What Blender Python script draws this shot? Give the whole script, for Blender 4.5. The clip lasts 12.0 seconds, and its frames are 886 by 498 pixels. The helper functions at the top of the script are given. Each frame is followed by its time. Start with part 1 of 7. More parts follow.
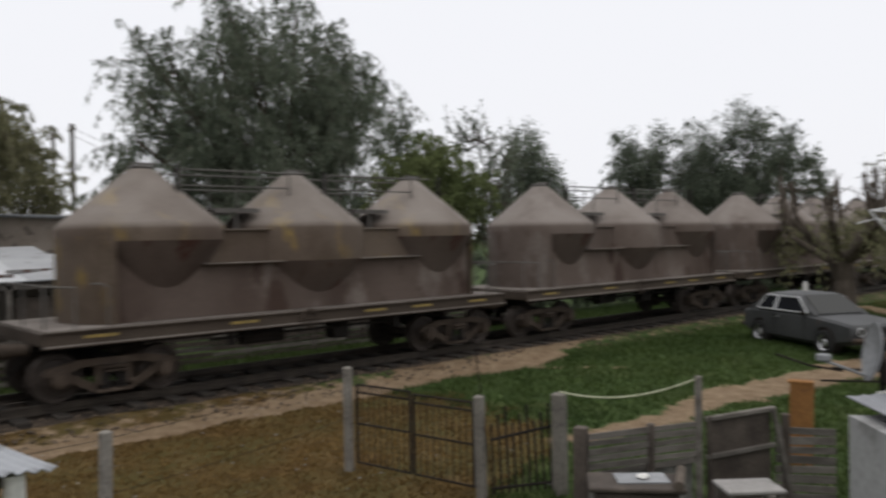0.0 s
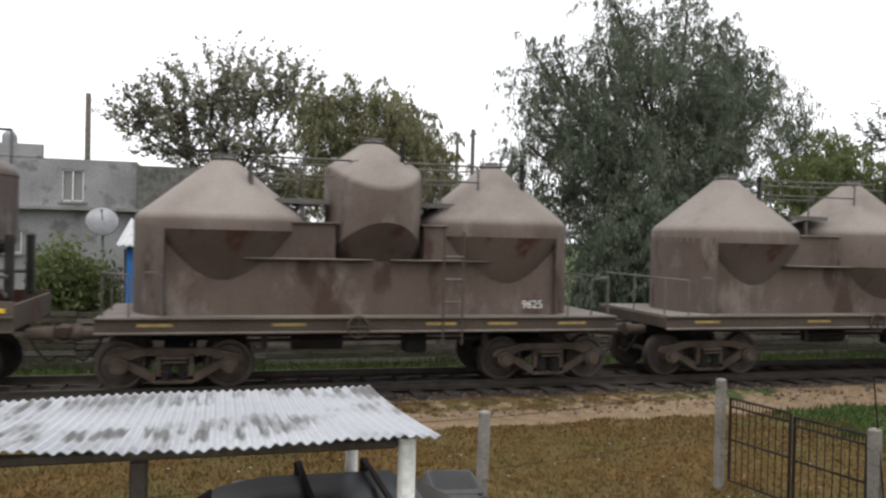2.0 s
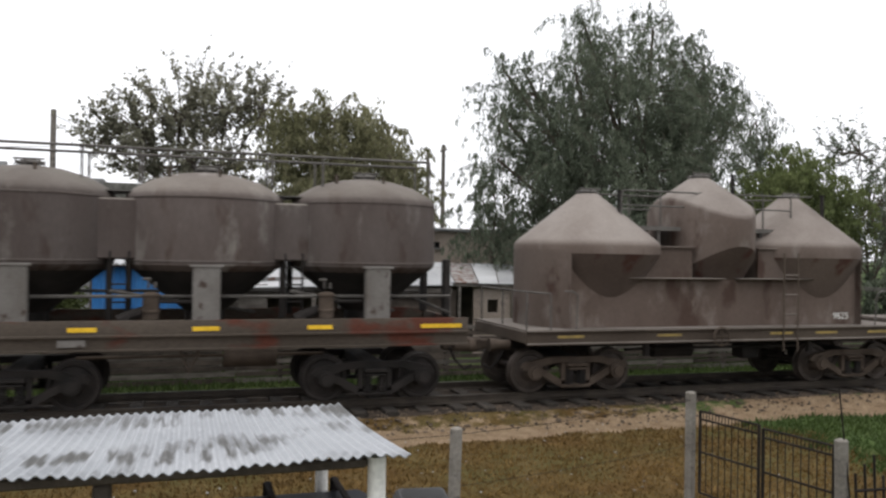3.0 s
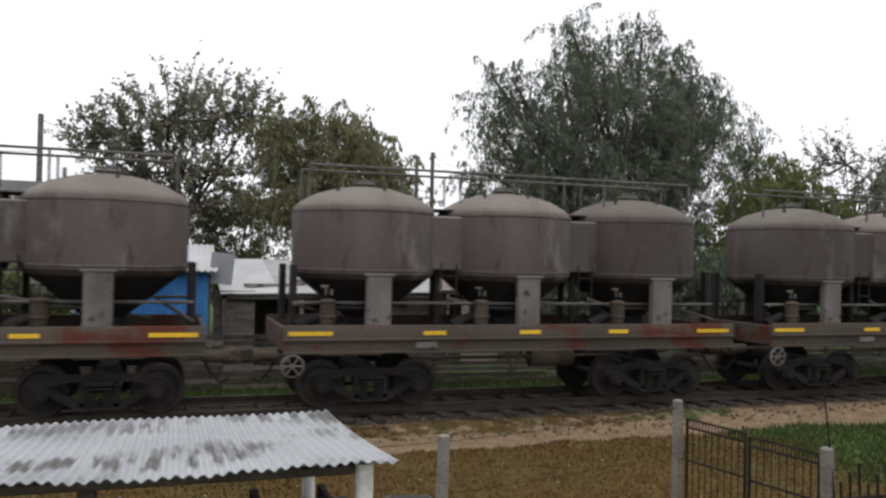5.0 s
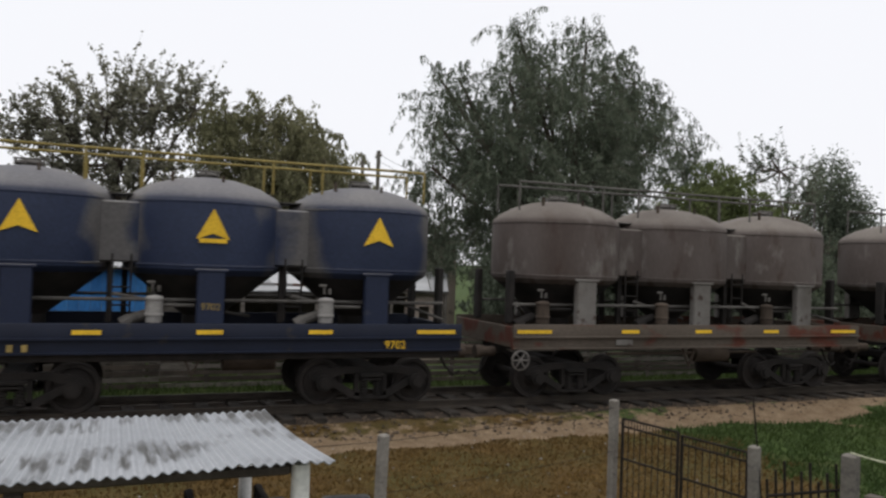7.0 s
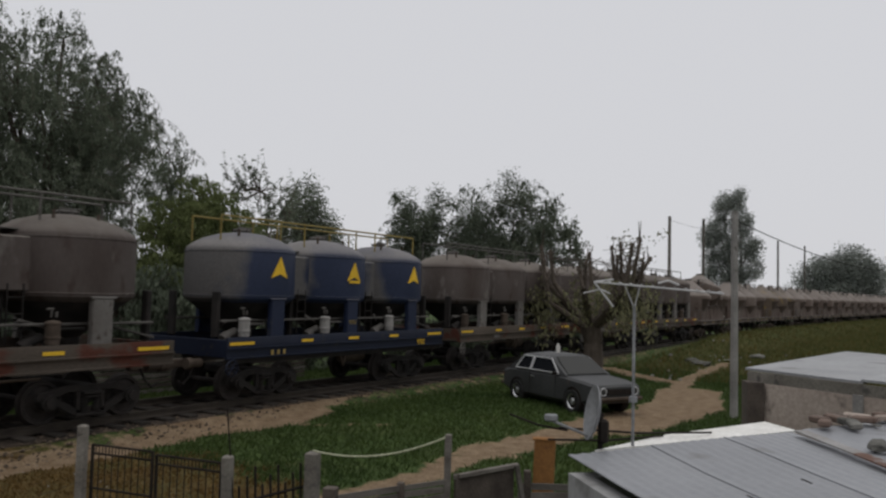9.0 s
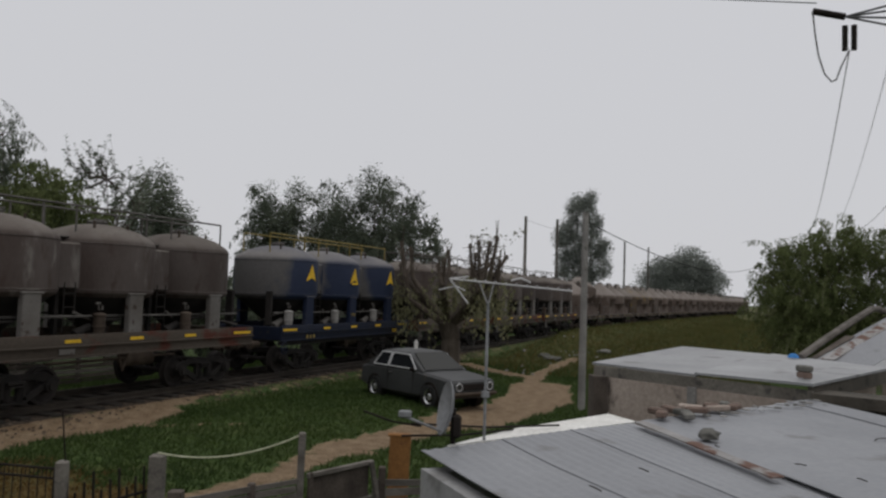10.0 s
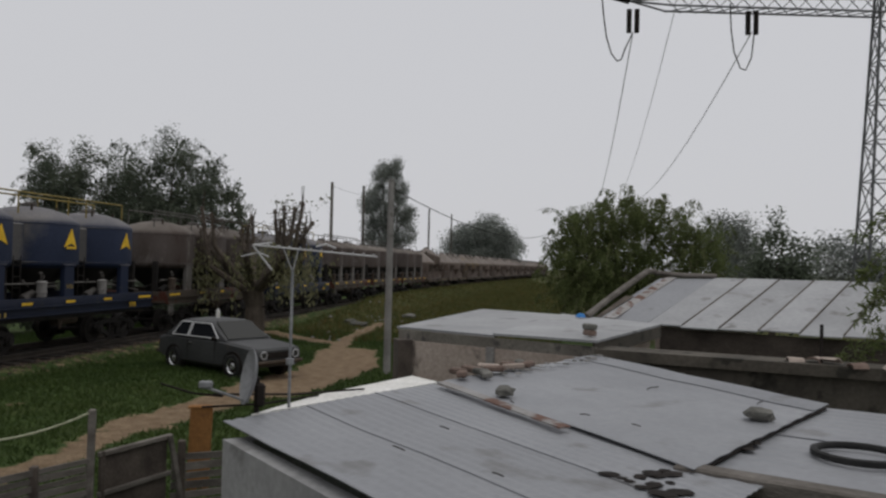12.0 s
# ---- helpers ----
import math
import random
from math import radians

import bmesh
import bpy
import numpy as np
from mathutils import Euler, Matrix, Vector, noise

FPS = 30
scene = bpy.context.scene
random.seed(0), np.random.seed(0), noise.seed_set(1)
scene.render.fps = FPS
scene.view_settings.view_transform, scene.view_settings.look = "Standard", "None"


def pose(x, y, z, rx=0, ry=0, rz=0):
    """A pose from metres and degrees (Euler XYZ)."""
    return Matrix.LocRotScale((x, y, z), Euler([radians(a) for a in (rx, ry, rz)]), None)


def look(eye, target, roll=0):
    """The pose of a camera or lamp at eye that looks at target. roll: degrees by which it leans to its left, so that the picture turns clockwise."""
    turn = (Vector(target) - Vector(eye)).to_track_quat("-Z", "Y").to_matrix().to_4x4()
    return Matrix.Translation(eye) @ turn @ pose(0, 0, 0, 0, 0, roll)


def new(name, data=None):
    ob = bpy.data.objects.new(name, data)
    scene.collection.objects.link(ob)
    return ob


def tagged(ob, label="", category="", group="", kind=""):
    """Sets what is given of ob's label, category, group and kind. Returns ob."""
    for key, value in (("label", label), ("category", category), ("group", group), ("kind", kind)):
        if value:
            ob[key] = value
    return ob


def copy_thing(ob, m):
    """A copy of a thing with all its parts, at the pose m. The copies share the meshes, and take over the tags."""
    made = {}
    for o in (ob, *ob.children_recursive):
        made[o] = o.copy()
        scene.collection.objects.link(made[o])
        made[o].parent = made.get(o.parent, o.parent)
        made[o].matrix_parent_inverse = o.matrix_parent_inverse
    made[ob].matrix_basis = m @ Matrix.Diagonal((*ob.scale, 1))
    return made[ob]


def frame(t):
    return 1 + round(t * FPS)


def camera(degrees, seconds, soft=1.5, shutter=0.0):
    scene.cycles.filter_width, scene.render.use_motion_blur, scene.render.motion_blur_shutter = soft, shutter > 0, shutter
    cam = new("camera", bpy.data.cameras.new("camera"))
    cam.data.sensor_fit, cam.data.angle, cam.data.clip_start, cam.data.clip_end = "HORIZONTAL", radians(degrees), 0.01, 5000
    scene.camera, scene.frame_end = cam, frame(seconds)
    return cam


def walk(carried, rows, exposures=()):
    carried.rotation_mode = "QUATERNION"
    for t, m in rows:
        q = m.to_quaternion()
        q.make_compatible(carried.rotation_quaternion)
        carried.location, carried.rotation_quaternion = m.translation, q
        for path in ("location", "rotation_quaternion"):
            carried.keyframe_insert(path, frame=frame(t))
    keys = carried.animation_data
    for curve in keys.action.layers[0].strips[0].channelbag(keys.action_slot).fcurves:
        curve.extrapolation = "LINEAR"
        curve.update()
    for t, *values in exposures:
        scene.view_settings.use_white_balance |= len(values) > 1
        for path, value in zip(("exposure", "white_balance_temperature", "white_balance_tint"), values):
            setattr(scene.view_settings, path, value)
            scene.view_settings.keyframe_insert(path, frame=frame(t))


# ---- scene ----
# yaw to the left from +y, pitch up and lean to the left, in degrees
VIEW = [
    (0, (-0.075, 0.089, 3.008), -42.16, -0.79, -1.10),
    (0.5, (-0.060, 0.058, 3.003), -22.83, -0.94, 0.53),
    (1, (-0.057, 0.042, 3.008), -17.66, -0.90, 1.83),
    (1.5, (-0.051, 0.020, 3.007), -16.98, -0.90, 1.42),
    (2, (-0.058, 0.013, 3.014), -15.53, -0.73, 1.31),
    (2.5, (-0.049, 0.004, 3.013), -15.72, -0.31, 1.08),
    (3, (-0.040, 0.021, 3.024), -17.54, 0.38, 0.88),
    (5, (-0.044, 0.017, 3.017), -18.35, 0.94, 1.21),
    (5.5, (-0.042, 0.006, 3.023), -18.51, 1.29, 0.87),
    (6, (-0.038, 0.004, 3.020), -19.07, 0.75, 1.68),
    (6.5, (-0.038, 0.002, 3.026), -19.86, 0.79, 1.76),
    (6.7, (-0.035, -0.013, 3.033), -20.44, 0.80, 1.54),
    (8.3, (0.033, -0.045, 3.022), -47.31, 4.09, 3.11),
    (8.5, (0.046, -0.051, 3.024), -53.32, 4.08, 1.63),
    (9, (0.087, -0.043, 3.025), -57.67, 3.14, 1.46),
    (9.5, (0.110, -0.047, 3.021), -62.45, 3.15, 3.12),
    (10, (0.137, -0.050, 3.024), -67.58, 3.17, 1.89),
    (10.5, (0.177, -0.044, 3.021), -71.02, 3.82, 2.28),
    (11, (0.153, -0.060, 3.020), -71.90, 2.60, 2.11),
    (11.5, (0.157, -0.055, 3.027), -76.20, 1.95, -0.95),
    (12, (0.139, -0.059, 3.021), -81.39, 1.16, 1.38),
]


def eye_pose(eye, yaw, pitch, lean):
    y, p = radians(yaw), radians(pitch)
    ahead = Vector((-math.sin(y) * math.cos(p), math.cos(y) * math.cos(p), math.sin(p)))
    return look(Vector(eye), Vector(eye) + ahead * 10, lean)


cam = camera(57.78, 12.0, soft=2.4, shutter=0.2)
walk(cam, [(t, eye_pose(e, y, p, r)) for t, e, y, p, r in VIEW],
     exposures=[(0.0, 0.04), (0.5, 0.62), (1.0, 0.76), (2.5, 0.76), (3.0, 0.56), (5.0, 0.36), (6.5, 0.24), (8.5, -0.42), (9.5, -0.5), (10.0, -0.57), (11.0, -0.62), (12.0, -0.61)])

# ---- light: an overcast sky and a broad weak sun ----
world = bpy.data.worlds.new("overcast_sky")
scene.world = world
world.use_nodes = True
wn, wl = world.node_tree.nodes, world.node_tree.links
sky = wn.new("ShaderNodeTexSky")
sky.sky_type, sky.sun_disc = "NISHITA", False
sky.sun_elevation, sky.sun_rotation = radians(80), radians(200)
sky.air_density, sky.dust_density = 1.0, 6.0
dim = wn.new("ShaderNodeMix")
dim.data_type = "RGBA"
dim.inputs[0].default_value = 0.93
skys = wn.new("ShaderNodeVectorMath")
skys.operation = "SCALE"
skys.inputs["Scale"].default_value = 0.10
wl.new(sky.outputs[0], skys.inputs[0])
wl.new(skys.outputs[0], dim.inputs[6])
dim.inputs[7].default_value = (0.93, 0.935, 0.975, 1)
wl.new(dim.outputs[2], wn["Background"].inputs[0])
wn["Background"].inputs[1].default_value = 1.0
sun = new("sun", bpy.data.lights.new("sun", "SUN"))
sun.data.energy, sun.data.angle, sun.data.color = 1.3, radians(70), (1.0, 0.98, 0.96)
sun.matrix_world = look((0, 0, 30), (1.5, 5, 0))


# ---- materials ----
def shader(name, c1, c2, scale=1.0, fine=30.0, rough=0.85, metal=0.0, bump=0.02, stretch=(1, 1, 1),
           dust=None, stain=None, stain_at=0.6, rand=0.1, contrast=0.35, island=False, spec=0.3, band=None, stain2=None, stain2_at=0.6, grain=(0.82, 1.15)):
    m = bpy.data.materials.new(name)
    m.use_nodes = True
    n, l = m.node_tree.nodes, m.node_tree.links
    b = n["Principled BSDF"]
    b.inputs["Roughness"].default_value, b.inputs["Metallic"].default_value = rough, metal
    b.inputs["Specular IOR Level"].default_value = spec
    tc, mp = n.new("ShaderNodeTexCoord"), n.new("ShaderNodeMapping")
    mp.inputs["Scale"].default_value = stretch
    info = n.new("ShaderNodeObjectInfo")
    l.new(tc.outputs["Object"], mp.inputs[0])
    n1, n2 = n.new("ShaderNodeTexNoise"), n.new("ShaderNodeTexNoise")
    n1.noise_dimensions = "4D"
    wmul = n.new("ShaderNodeMath")
    wmul.operation = "MULTIPLY"
    wmul.inputs[1].default_value = 7.0
    l.new(info.outputs["Random"], wmul.inputs[0])
    l.new(wmul.outputs[0], n1.inputs["W"])
    for t, s in ((n1, scale), (n2, fine)):
        l.new(mp.outputs[0], t.inputs["Vector"])
        t.inputs["Scale"].default_value, t.inputs["Detail"].default_value = s, 5
    ramp = n.new("ShaderNodeMapRange")
    ramp.inputs[1].default_value, ramp.inputs[2].default_value = 0.5 - contrast / 2, 0.5 + contrast / 2
    l.new(n1.outputs[0], ramp.inputs[0])

    def mix(f, a, c, mode="MIX"):
        x = n.new("ShaderNodeMix")
        x.data_type, x.blend_type = "RGBA", mode
        for v, s in ((f, x.inputs[0]), (a, x.inputs[6]), (c, x.inputs[7])):
            if isinstance(v, bpy.types.NodeSocket):
                l.new(v, s)
            else:
                s.default_value = v if not isinstance(v, tuple) else (*v, 1)
        return x.outputs[2]

    col = mix(ramp.outputs[0], c1, c2)
    if stain:
        n3, r3 = n.new("ShaderNodeTexNoise"), n.new("ShaderNodeMapRange")
        l.new(mp.outputs[0], n3.inputs["Vector"])
        n3.inputs["Scale"].default_value, n3.inputs["Detail"].default_value = scale * 2.3, 7
        r3.inputs[1].default_value, r3.inputs[2].default_value = stain_at, stain_at + 0.08
        l.new(n3.outputs[0], r3.inputs[0])
        col = mix(r3.outputs[0], col, stain)
    if stain2:
        n6, r6, m6 = n.new("ShaderNodeTexNoise"), n.new("ShaderNodeMapRange"), n.new("ShaderNodeMapping")
        m6.inputs["Location"].default_value, m6.inputs["Scale"].default_value = (11, 7, 3), stretch
        l.new(tc.outputs["Object"], m6.inputs[0])
        l.new(m6.outputs[0], n6.inputs["Vector"])
        n6.noise_dimensions = "4D"
        l.new(wmul.outputs[0], n6.inputs["W"])
        n6.inputs["Scale"].default_value, n6.inputs["Detail"].default_value, n6.inputs["Roughness"].default_value = scale * 1.6, 8, 0.65
        r6.inputs[1].default_value, r6.inputs[2].default_value, r6.inputs[4].default_value = stain2_at, stain2_at + 0.1, 0.8
        l.new(n6.outputs[0], r6.inputs[0])
        col = mix(r6.outputs[0], col, stain2)
    if band:
        sp, ab, nz, rb = n.new("ShaderNodeSeparateXYZ"), n.new("ShaderNodeMath"), n.new("ShaderNodeMath"), n.new("ShaderNodeMapRange")
        l.new(tc.outputs["Object"], sp.inputs[0])
        ab.operation, nz.operation = "ABSOLUTE", "ADD"
        l.new(sp.outputs[0], ab.inputs[0])
        l.new(ab.outputs[0], nz.inputs[0])
        l.new(ramp.outputs[0], nz.inputs[1])
        rb.inputs[1].default_value, rb.inputs[2].default_value = 1.38, 1.7
        l.new(nz.outputs[0], rb.inputs[0])
        col = mix(rb.outputs[0], col, band)
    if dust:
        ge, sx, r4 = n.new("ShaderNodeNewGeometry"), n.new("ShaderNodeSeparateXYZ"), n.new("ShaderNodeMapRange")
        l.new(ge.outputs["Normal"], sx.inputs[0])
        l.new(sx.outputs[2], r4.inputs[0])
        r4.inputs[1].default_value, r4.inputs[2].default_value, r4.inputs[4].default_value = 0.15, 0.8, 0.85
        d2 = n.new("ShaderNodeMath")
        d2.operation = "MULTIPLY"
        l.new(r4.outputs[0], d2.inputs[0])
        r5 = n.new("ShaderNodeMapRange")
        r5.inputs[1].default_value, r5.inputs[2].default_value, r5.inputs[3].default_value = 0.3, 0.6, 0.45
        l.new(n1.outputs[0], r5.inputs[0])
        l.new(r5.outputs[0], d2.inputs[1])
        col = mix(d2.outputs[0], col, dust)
    v = n.new("ShaderNodeMapRange")
    v.inputs[1].default_value, v.inputs[2].default_value = 0.3, 0.7
    v.inputs[3].default_value, v.inputs[4].default_value = grain
    l.new(n2.outputs[0], v.inputs[0])
    rv = n.new("ShaderNodeMapRange")
    rv.inputs[3].default_value, rv.inputs[4].default_value = 1 - rand, 1 + rand
    if island:
        g2 = n.new("ShaderNodeNewGeometry")
        l.new(g2.outputs["Random Per Island"], rv.inputs[0])
    else:
        l.new(info.outputs["Random"], rv.inputs[0])
    vv = n.new("ShaderNodeMath")
    vv.operation = "MULTIPLY"
    l.new(v.outputs[0], vv.inputs[0])
    l.new(rv.outputs[0], vv.inputs[1])
    sc = n.new("ShaderNodeVectorMath")
    sc.operation = "SCALE"
    l.new(col, sc.inputs[0])
    l.new(vv.outputs[0], sc.inputs["Scale"])
    l.new(sc.outputs[0], b.inputs["Base Color"])
    if bump:
        bp = n.new("ShaderNodeBump")
        bp.inputs["Strength"].default_value, bp.inputs["Distance"].default_value = 0.6, bump
        l.new(n2.outputs[0], bp.inputs["Height"])
        l.new(bp.outputs[0], b.inputs["Normal"])
    return m


def glass(name, c=(0.012, 0.013, 0.015)):
    m = bpy.data.materials.new(name)
    m.use_nodes = True
    b = m.node_tree.nodes["Principled BSDF"]
    b.inputs["Base Color"].default_value, b.inputs["Roughness"].default_value = (*c, 1), 0.15
    b.inputs["Specular IOR Level"].default_value = 0.08
    return m


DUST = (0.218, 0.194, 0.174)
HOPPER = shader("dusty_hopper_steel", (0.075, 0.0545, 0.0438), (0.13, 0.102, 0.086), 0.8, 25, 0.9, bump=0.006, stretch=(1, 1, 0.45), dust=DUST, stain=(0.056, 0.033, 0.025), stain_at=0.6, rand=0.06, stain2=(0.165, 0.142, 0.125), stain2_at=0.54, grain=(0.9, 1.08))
HOPPER_Y = shader("yellow_stained_hopper_steel", (0.074, 0.053, 0.04), (0.122, 0.094, 0.07), 0.8, 25, 0.9, bump=0.006, stretch=(1, 1, 0.6), dust=DUST, stain=(0.19, 0.13, 0.042), stain_at=0.56, rand=0.05, stain2=(0.07, 0.05, 0.034), stain2_at=0.5, grain=(0.9, 1.08))
# Brown plate, toned darker than the silo steel for the shade under the rims
PLATE = shader("brown_side_plate_steel", (0.066, 0.0455, 0.0358), (0.114, 0.087, 0.072), 0.7, 25, 0.9, bump=0.006, stretch=(1, 1, 0.5), stain=(0.052, 0.032, 0.024), stain_at=0.58, stain2=(0.17, 0.142, 0.122), stain2_at=0.545, grain=(0.9, 1.08))
# Cone below the band: shade of the overhanging rim is in its brown
HOPPER_SHADED = shader("shaded_brown_hopper_cone", (0.062, 0.0432, 0.034), (0.106, 0.081, 0.067), 1.0, 25, 0.9, bump=0.006, stretch=(1, 1, 0.5), stain=(0.06, 0.026, 0.018), stain_at=0.58, grain=(0.9, 1.08))
TANK = shader("rusty_grey_tank_steel", (0.058, 0.043, 0.037), (0.102, 0.086, 0.079), 0.9, 22, 0.85, bump=0.006, stretch=(1, 1, 0.4), dust=(0.145, 0.128, 0.11), stain=(0.052, 0.035, 0.028), stain_at=0.56, rand=0.16, stain2=(0.18, 0.166, 0.15), stain2_at=0.56, grain=(0.9, 1.08))
TANK_PALE = shader("weathered_pale_steel", (0.0984, 0.0886, 0.0787), (0.157, 0.148, 0.138), 2.0, 30, 0.85, bump=0.008, stain=(0.0492, 0.0344, 0.0271), stain_at=0.6, grain=(0.9, 1.08))
BLUE = shader("dusty_blue_tank_paint", (0.007, 0.012, 0.032), (0.012, 0.019, 0.044), 0.6, 20, 0.6, bump=0.003, dust=(0.197, 0.184, 0.176), stain=(0.041, 0.0435, 0.0533), stain_at=0.62, rand=0.05)
BLUE_TANK = shader("blue_painted_face_on_grey_tank", (0.0105, 0.0175, 0.043), (0.021, 0.03, 0.062), 0.6, 20, 0.6, bump=0.003, dust=(0.16, 0.15, 0.143), rand=0.05, band=(0.088, 0.083, 0.081))
BLUE_FRAME = shader("blue_frame_paint", (0.0035, 0.0065, 0.019), (0.0065, 0.011, 0.027), 1.5, 25, 0.6, bump=0.004, stain=(0.0221, 0.0205, 0.0205), stain_at=0.63)
FRAME_A = shader("dusty_frame_steel", (0.046, 0.034, 0.025), (0.077, 0.06, 0.046), 1.2, 25, 0.9, bump=0.006, stretch=(0.5, 1, 1), dust=DUST)
FRAME_B = shader("rusty_frame_steel", (0.052, 0.041, 0.031), (0.084, 0.068, 0.054), 0.8, 25, 0.9, bump=0.006, stretch=(0.5, 1, 1), stain=(0.0771, 0.0246, 0.0148), stain_at=0.55)
BOGIE = shader("dusty_cast_bogie_steel", (0.04, 0.029, 0.021), (0.08, 0.061, 0.047), 3, 30, 0.9, bump=0.01, rand=0.2)
# Near-black steel; on the tank discharge cones the shade beneath is in this colour.
DARK = shader("dark_and_shaded_steel", (0.011, 0.010, 0.009), (0.025, 0.021, 0.019), 3, 30, 0.9, bump=0.006)
WHEEL_D = shader("dark_wheel_steel", (0.014, 0.012, 0.011), (0.036, 0.030, 0.027), 4, 30, 0.7, metal=0.2, bump=0.004)
WHEEL = shader("worn_wheel_steel", (0.0344, 0.0279, 0.023), (0.0746, 0.0599, 0.0517), 4, 30, 0.6, metal=0.3, bump=0.004)
RAILING = shader("grey_walkway_steel", (0.0631, 0.0574, 0.0517), (0.115, 0.107, 0.0976), 3, 30, 0.8, bump=0.003)
RAIL_Y = shader("dull_yellow_walkway_paint", (0.17, 0.13, 0.035), (0.26, 0.2, 0.06), 3, 30, 0.7, bump=0.003)
YELLOW = shader("yellow_marking_paint", (0.62, 0.38, 0.02), (0.74, 0.47, 0.03), 5, 30, 0.6, bump=0.0)
YELLOW_OLD = shader("worn_yellow_marking", (0.20, 0.15, 0.06), (0.33, 0.235, 0.07), 8, 40, 0.8, bump=0.0)
WHITE = shader("white_paint", (0.55, 0.54, 0.50), (0.70, 0.69, 0.66), 5, 30, 0.7, bump=0.002)
RAIL = shader("rail_steel", (0.041, 0.0344, 0.0295), (0.0738, 0.0615, 0.0492), 3, 40, 0.5, metal=0.5, bump=0.003)
SLEEPER = shader("weathered_sleeper_wood", (0.02, 0.017, 0.014), (0.044, 0.037, 0.03), 4, 30, 0.95, stretch=(4, 0.7, 4), bump=0.02, rand=0.3)
BALLAST = shader("dirty_ballast", (0.018, 0.0135, 0.01), (0.056, 0.041, 0.029), 3.5, 14, 0.95, bump=0.05)
STONE = shader("ballast_stone", (0.05, 0.036, 0.025), (0.12, 0.092, 0.067), 3, 20, 0.95, bump=0.02, island=True, rand=0.35)
POST = shader("dirty_concrete_post", (0.12, 0.108, 0.092), (0.205, 0.19, 0.164), 2.5, 30, 0.92, bump=0.012, stain=(0.08, 0.075, 0.068), stain_at=0.57)
CONCRETE = shader("weathered_concrete", (0.172, 0.164, 0.156), (0.279, 0.267, 0.25), 1.8, 30, 0.92, bump=0.012, stain=(0.139, 0.131, 0.119), stain_at=0.6)
RENDERWALL = shader("grey_rendered_wall", (0.2, 0.2, 0.2), (0.3, 0.3, 0.295), 0.7, 18, 0.92, bump=0.008, stain=(0.165, 0.161, 0.156), stain_at=0.55, grain=(0.85, 1.1))
PINKWALL = shader("pinkish_bare_render", (0.27, 0.22, 0.185), (0.38, 0.32, 0.275), 1.2, 20, 0.92, bump=0.012, stain=(0.18, 0.15, 0.13), stain_at=0.6)
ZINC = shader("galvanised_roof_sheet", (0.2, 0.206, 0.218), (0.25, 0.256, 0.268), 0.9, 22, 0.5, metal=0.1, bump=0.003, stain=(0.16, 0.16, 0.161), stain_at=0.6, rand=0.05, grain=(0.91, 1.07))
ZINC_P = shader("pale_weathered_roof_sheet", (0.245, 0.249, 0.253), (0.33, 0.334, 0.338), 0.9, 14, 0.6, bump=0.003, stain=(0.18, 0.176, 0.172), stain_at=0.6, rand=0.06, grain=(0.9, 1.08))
ZINC_W = shader("white_weathered_corrugated_sheet", (0.25, 0.262, 0.278), (0.33, 0.342, 0.358), 1.2, 14, 0.5, bump=0.002, rand=0.03, grain=(0.93, 1.05))


def streaks(m, dark, patch, ridge):
    """Dark weathering that runs along single ridges, gathered in patches."""
    n, l = m.node_tree.nodes, m.node_tree.links
    b = n["Principled BSDF"]
    was = b.inputs["Base Color"].links[0].from_socket
    tc = n.new("ShaderNodeTexCoord")
    fac = None
    for stretch, lo, hi in (((ridge, 1.2, 0.5), 0.42, 0.55), ((patch, patch * 1.5, 0.5), 0.45, 0.58)):
        mp, tx, mr = n.new("ShaderNodeMapping"), n.new("ShaderNodeTexNoise"), n.new("ShaderNodeMapRange")
        mp.inputs["Scale"].default_value = stretch
        tx.inputs["Scale"].default_value, tx.inputs["Detail"].default_value = 1.0, 3
        mr.inputs[1].default_value, mr.inputs[2].default_value = lo, hi
        l.new(tc.outputs["Object"], mp.inputs[0])
        l.new(mp.outputs[0], tx.inputs["Vector"])
        l.new(tx.outputs[0], mr.inputs[0])
        if fac is None:
            fac = mr.outputs[0]
        else:
            mu = n.new("ShaderNodeMath")
            mu.operation = "MULTIPLY"
            l.new(fac, mu.inputs[0])
            l.new(mr.outputs[0], mu.inputs[1])
            fac = mu.outputs[0]
    mx = n.new("ShaderNodeMix")
    mx.data_type = "RGBA"
    l.new(fac, mx.inputs[0])
    l.new(was, mx.inputs[6])
    mx.inputs[7].default_value = (*dark, 1)
    l.new(mx.outputs[2], b.inputs["Base Color"])


streaks(ZINC_W, (0.085, 0.084, 0.08), 0.9, 13.0)
PALE_TIN = shader("pale_dull_tin_sheet", (0.33, 0.335, 0.34), (0.42, 0.425, 0.43), 0.9, 14, 0.6, bump=0.003, stain=(0.24, 0.236, 0.23), stain_at=0.64, grain=(0.92, 1.06))
RUSTY = shader("patchy_rusted_roof_sheet", (0.20, 0.19, 0.18), (0.27, 0.265, 0.26), 2.0, 20, 0.8, bump=0.006, stain=(0.105, 0.056, 0.04), stain_at=0.5, stain2=(0.09, 0.06, 0.05), stain2_at=0.58)
RUST = shader("orange_rusted_sheet", (0.19, 0.085, 0.025), (0.26, 0.125, 0.04), 2.5, 25, 0.85, bump=0.008, stain=(0.15, 0.07, 0.03))
BLUEWALL = shader("faded_bright_blue_boards", (0.0246, 0.139, 0.377), (0.0492, 0.205, 0.476), 2.0, 20, 0.75, bump=0.006, stretch=(1, 1, 0.3), stain=(0.131, 0.287, 0.508), stain_at=0.66)
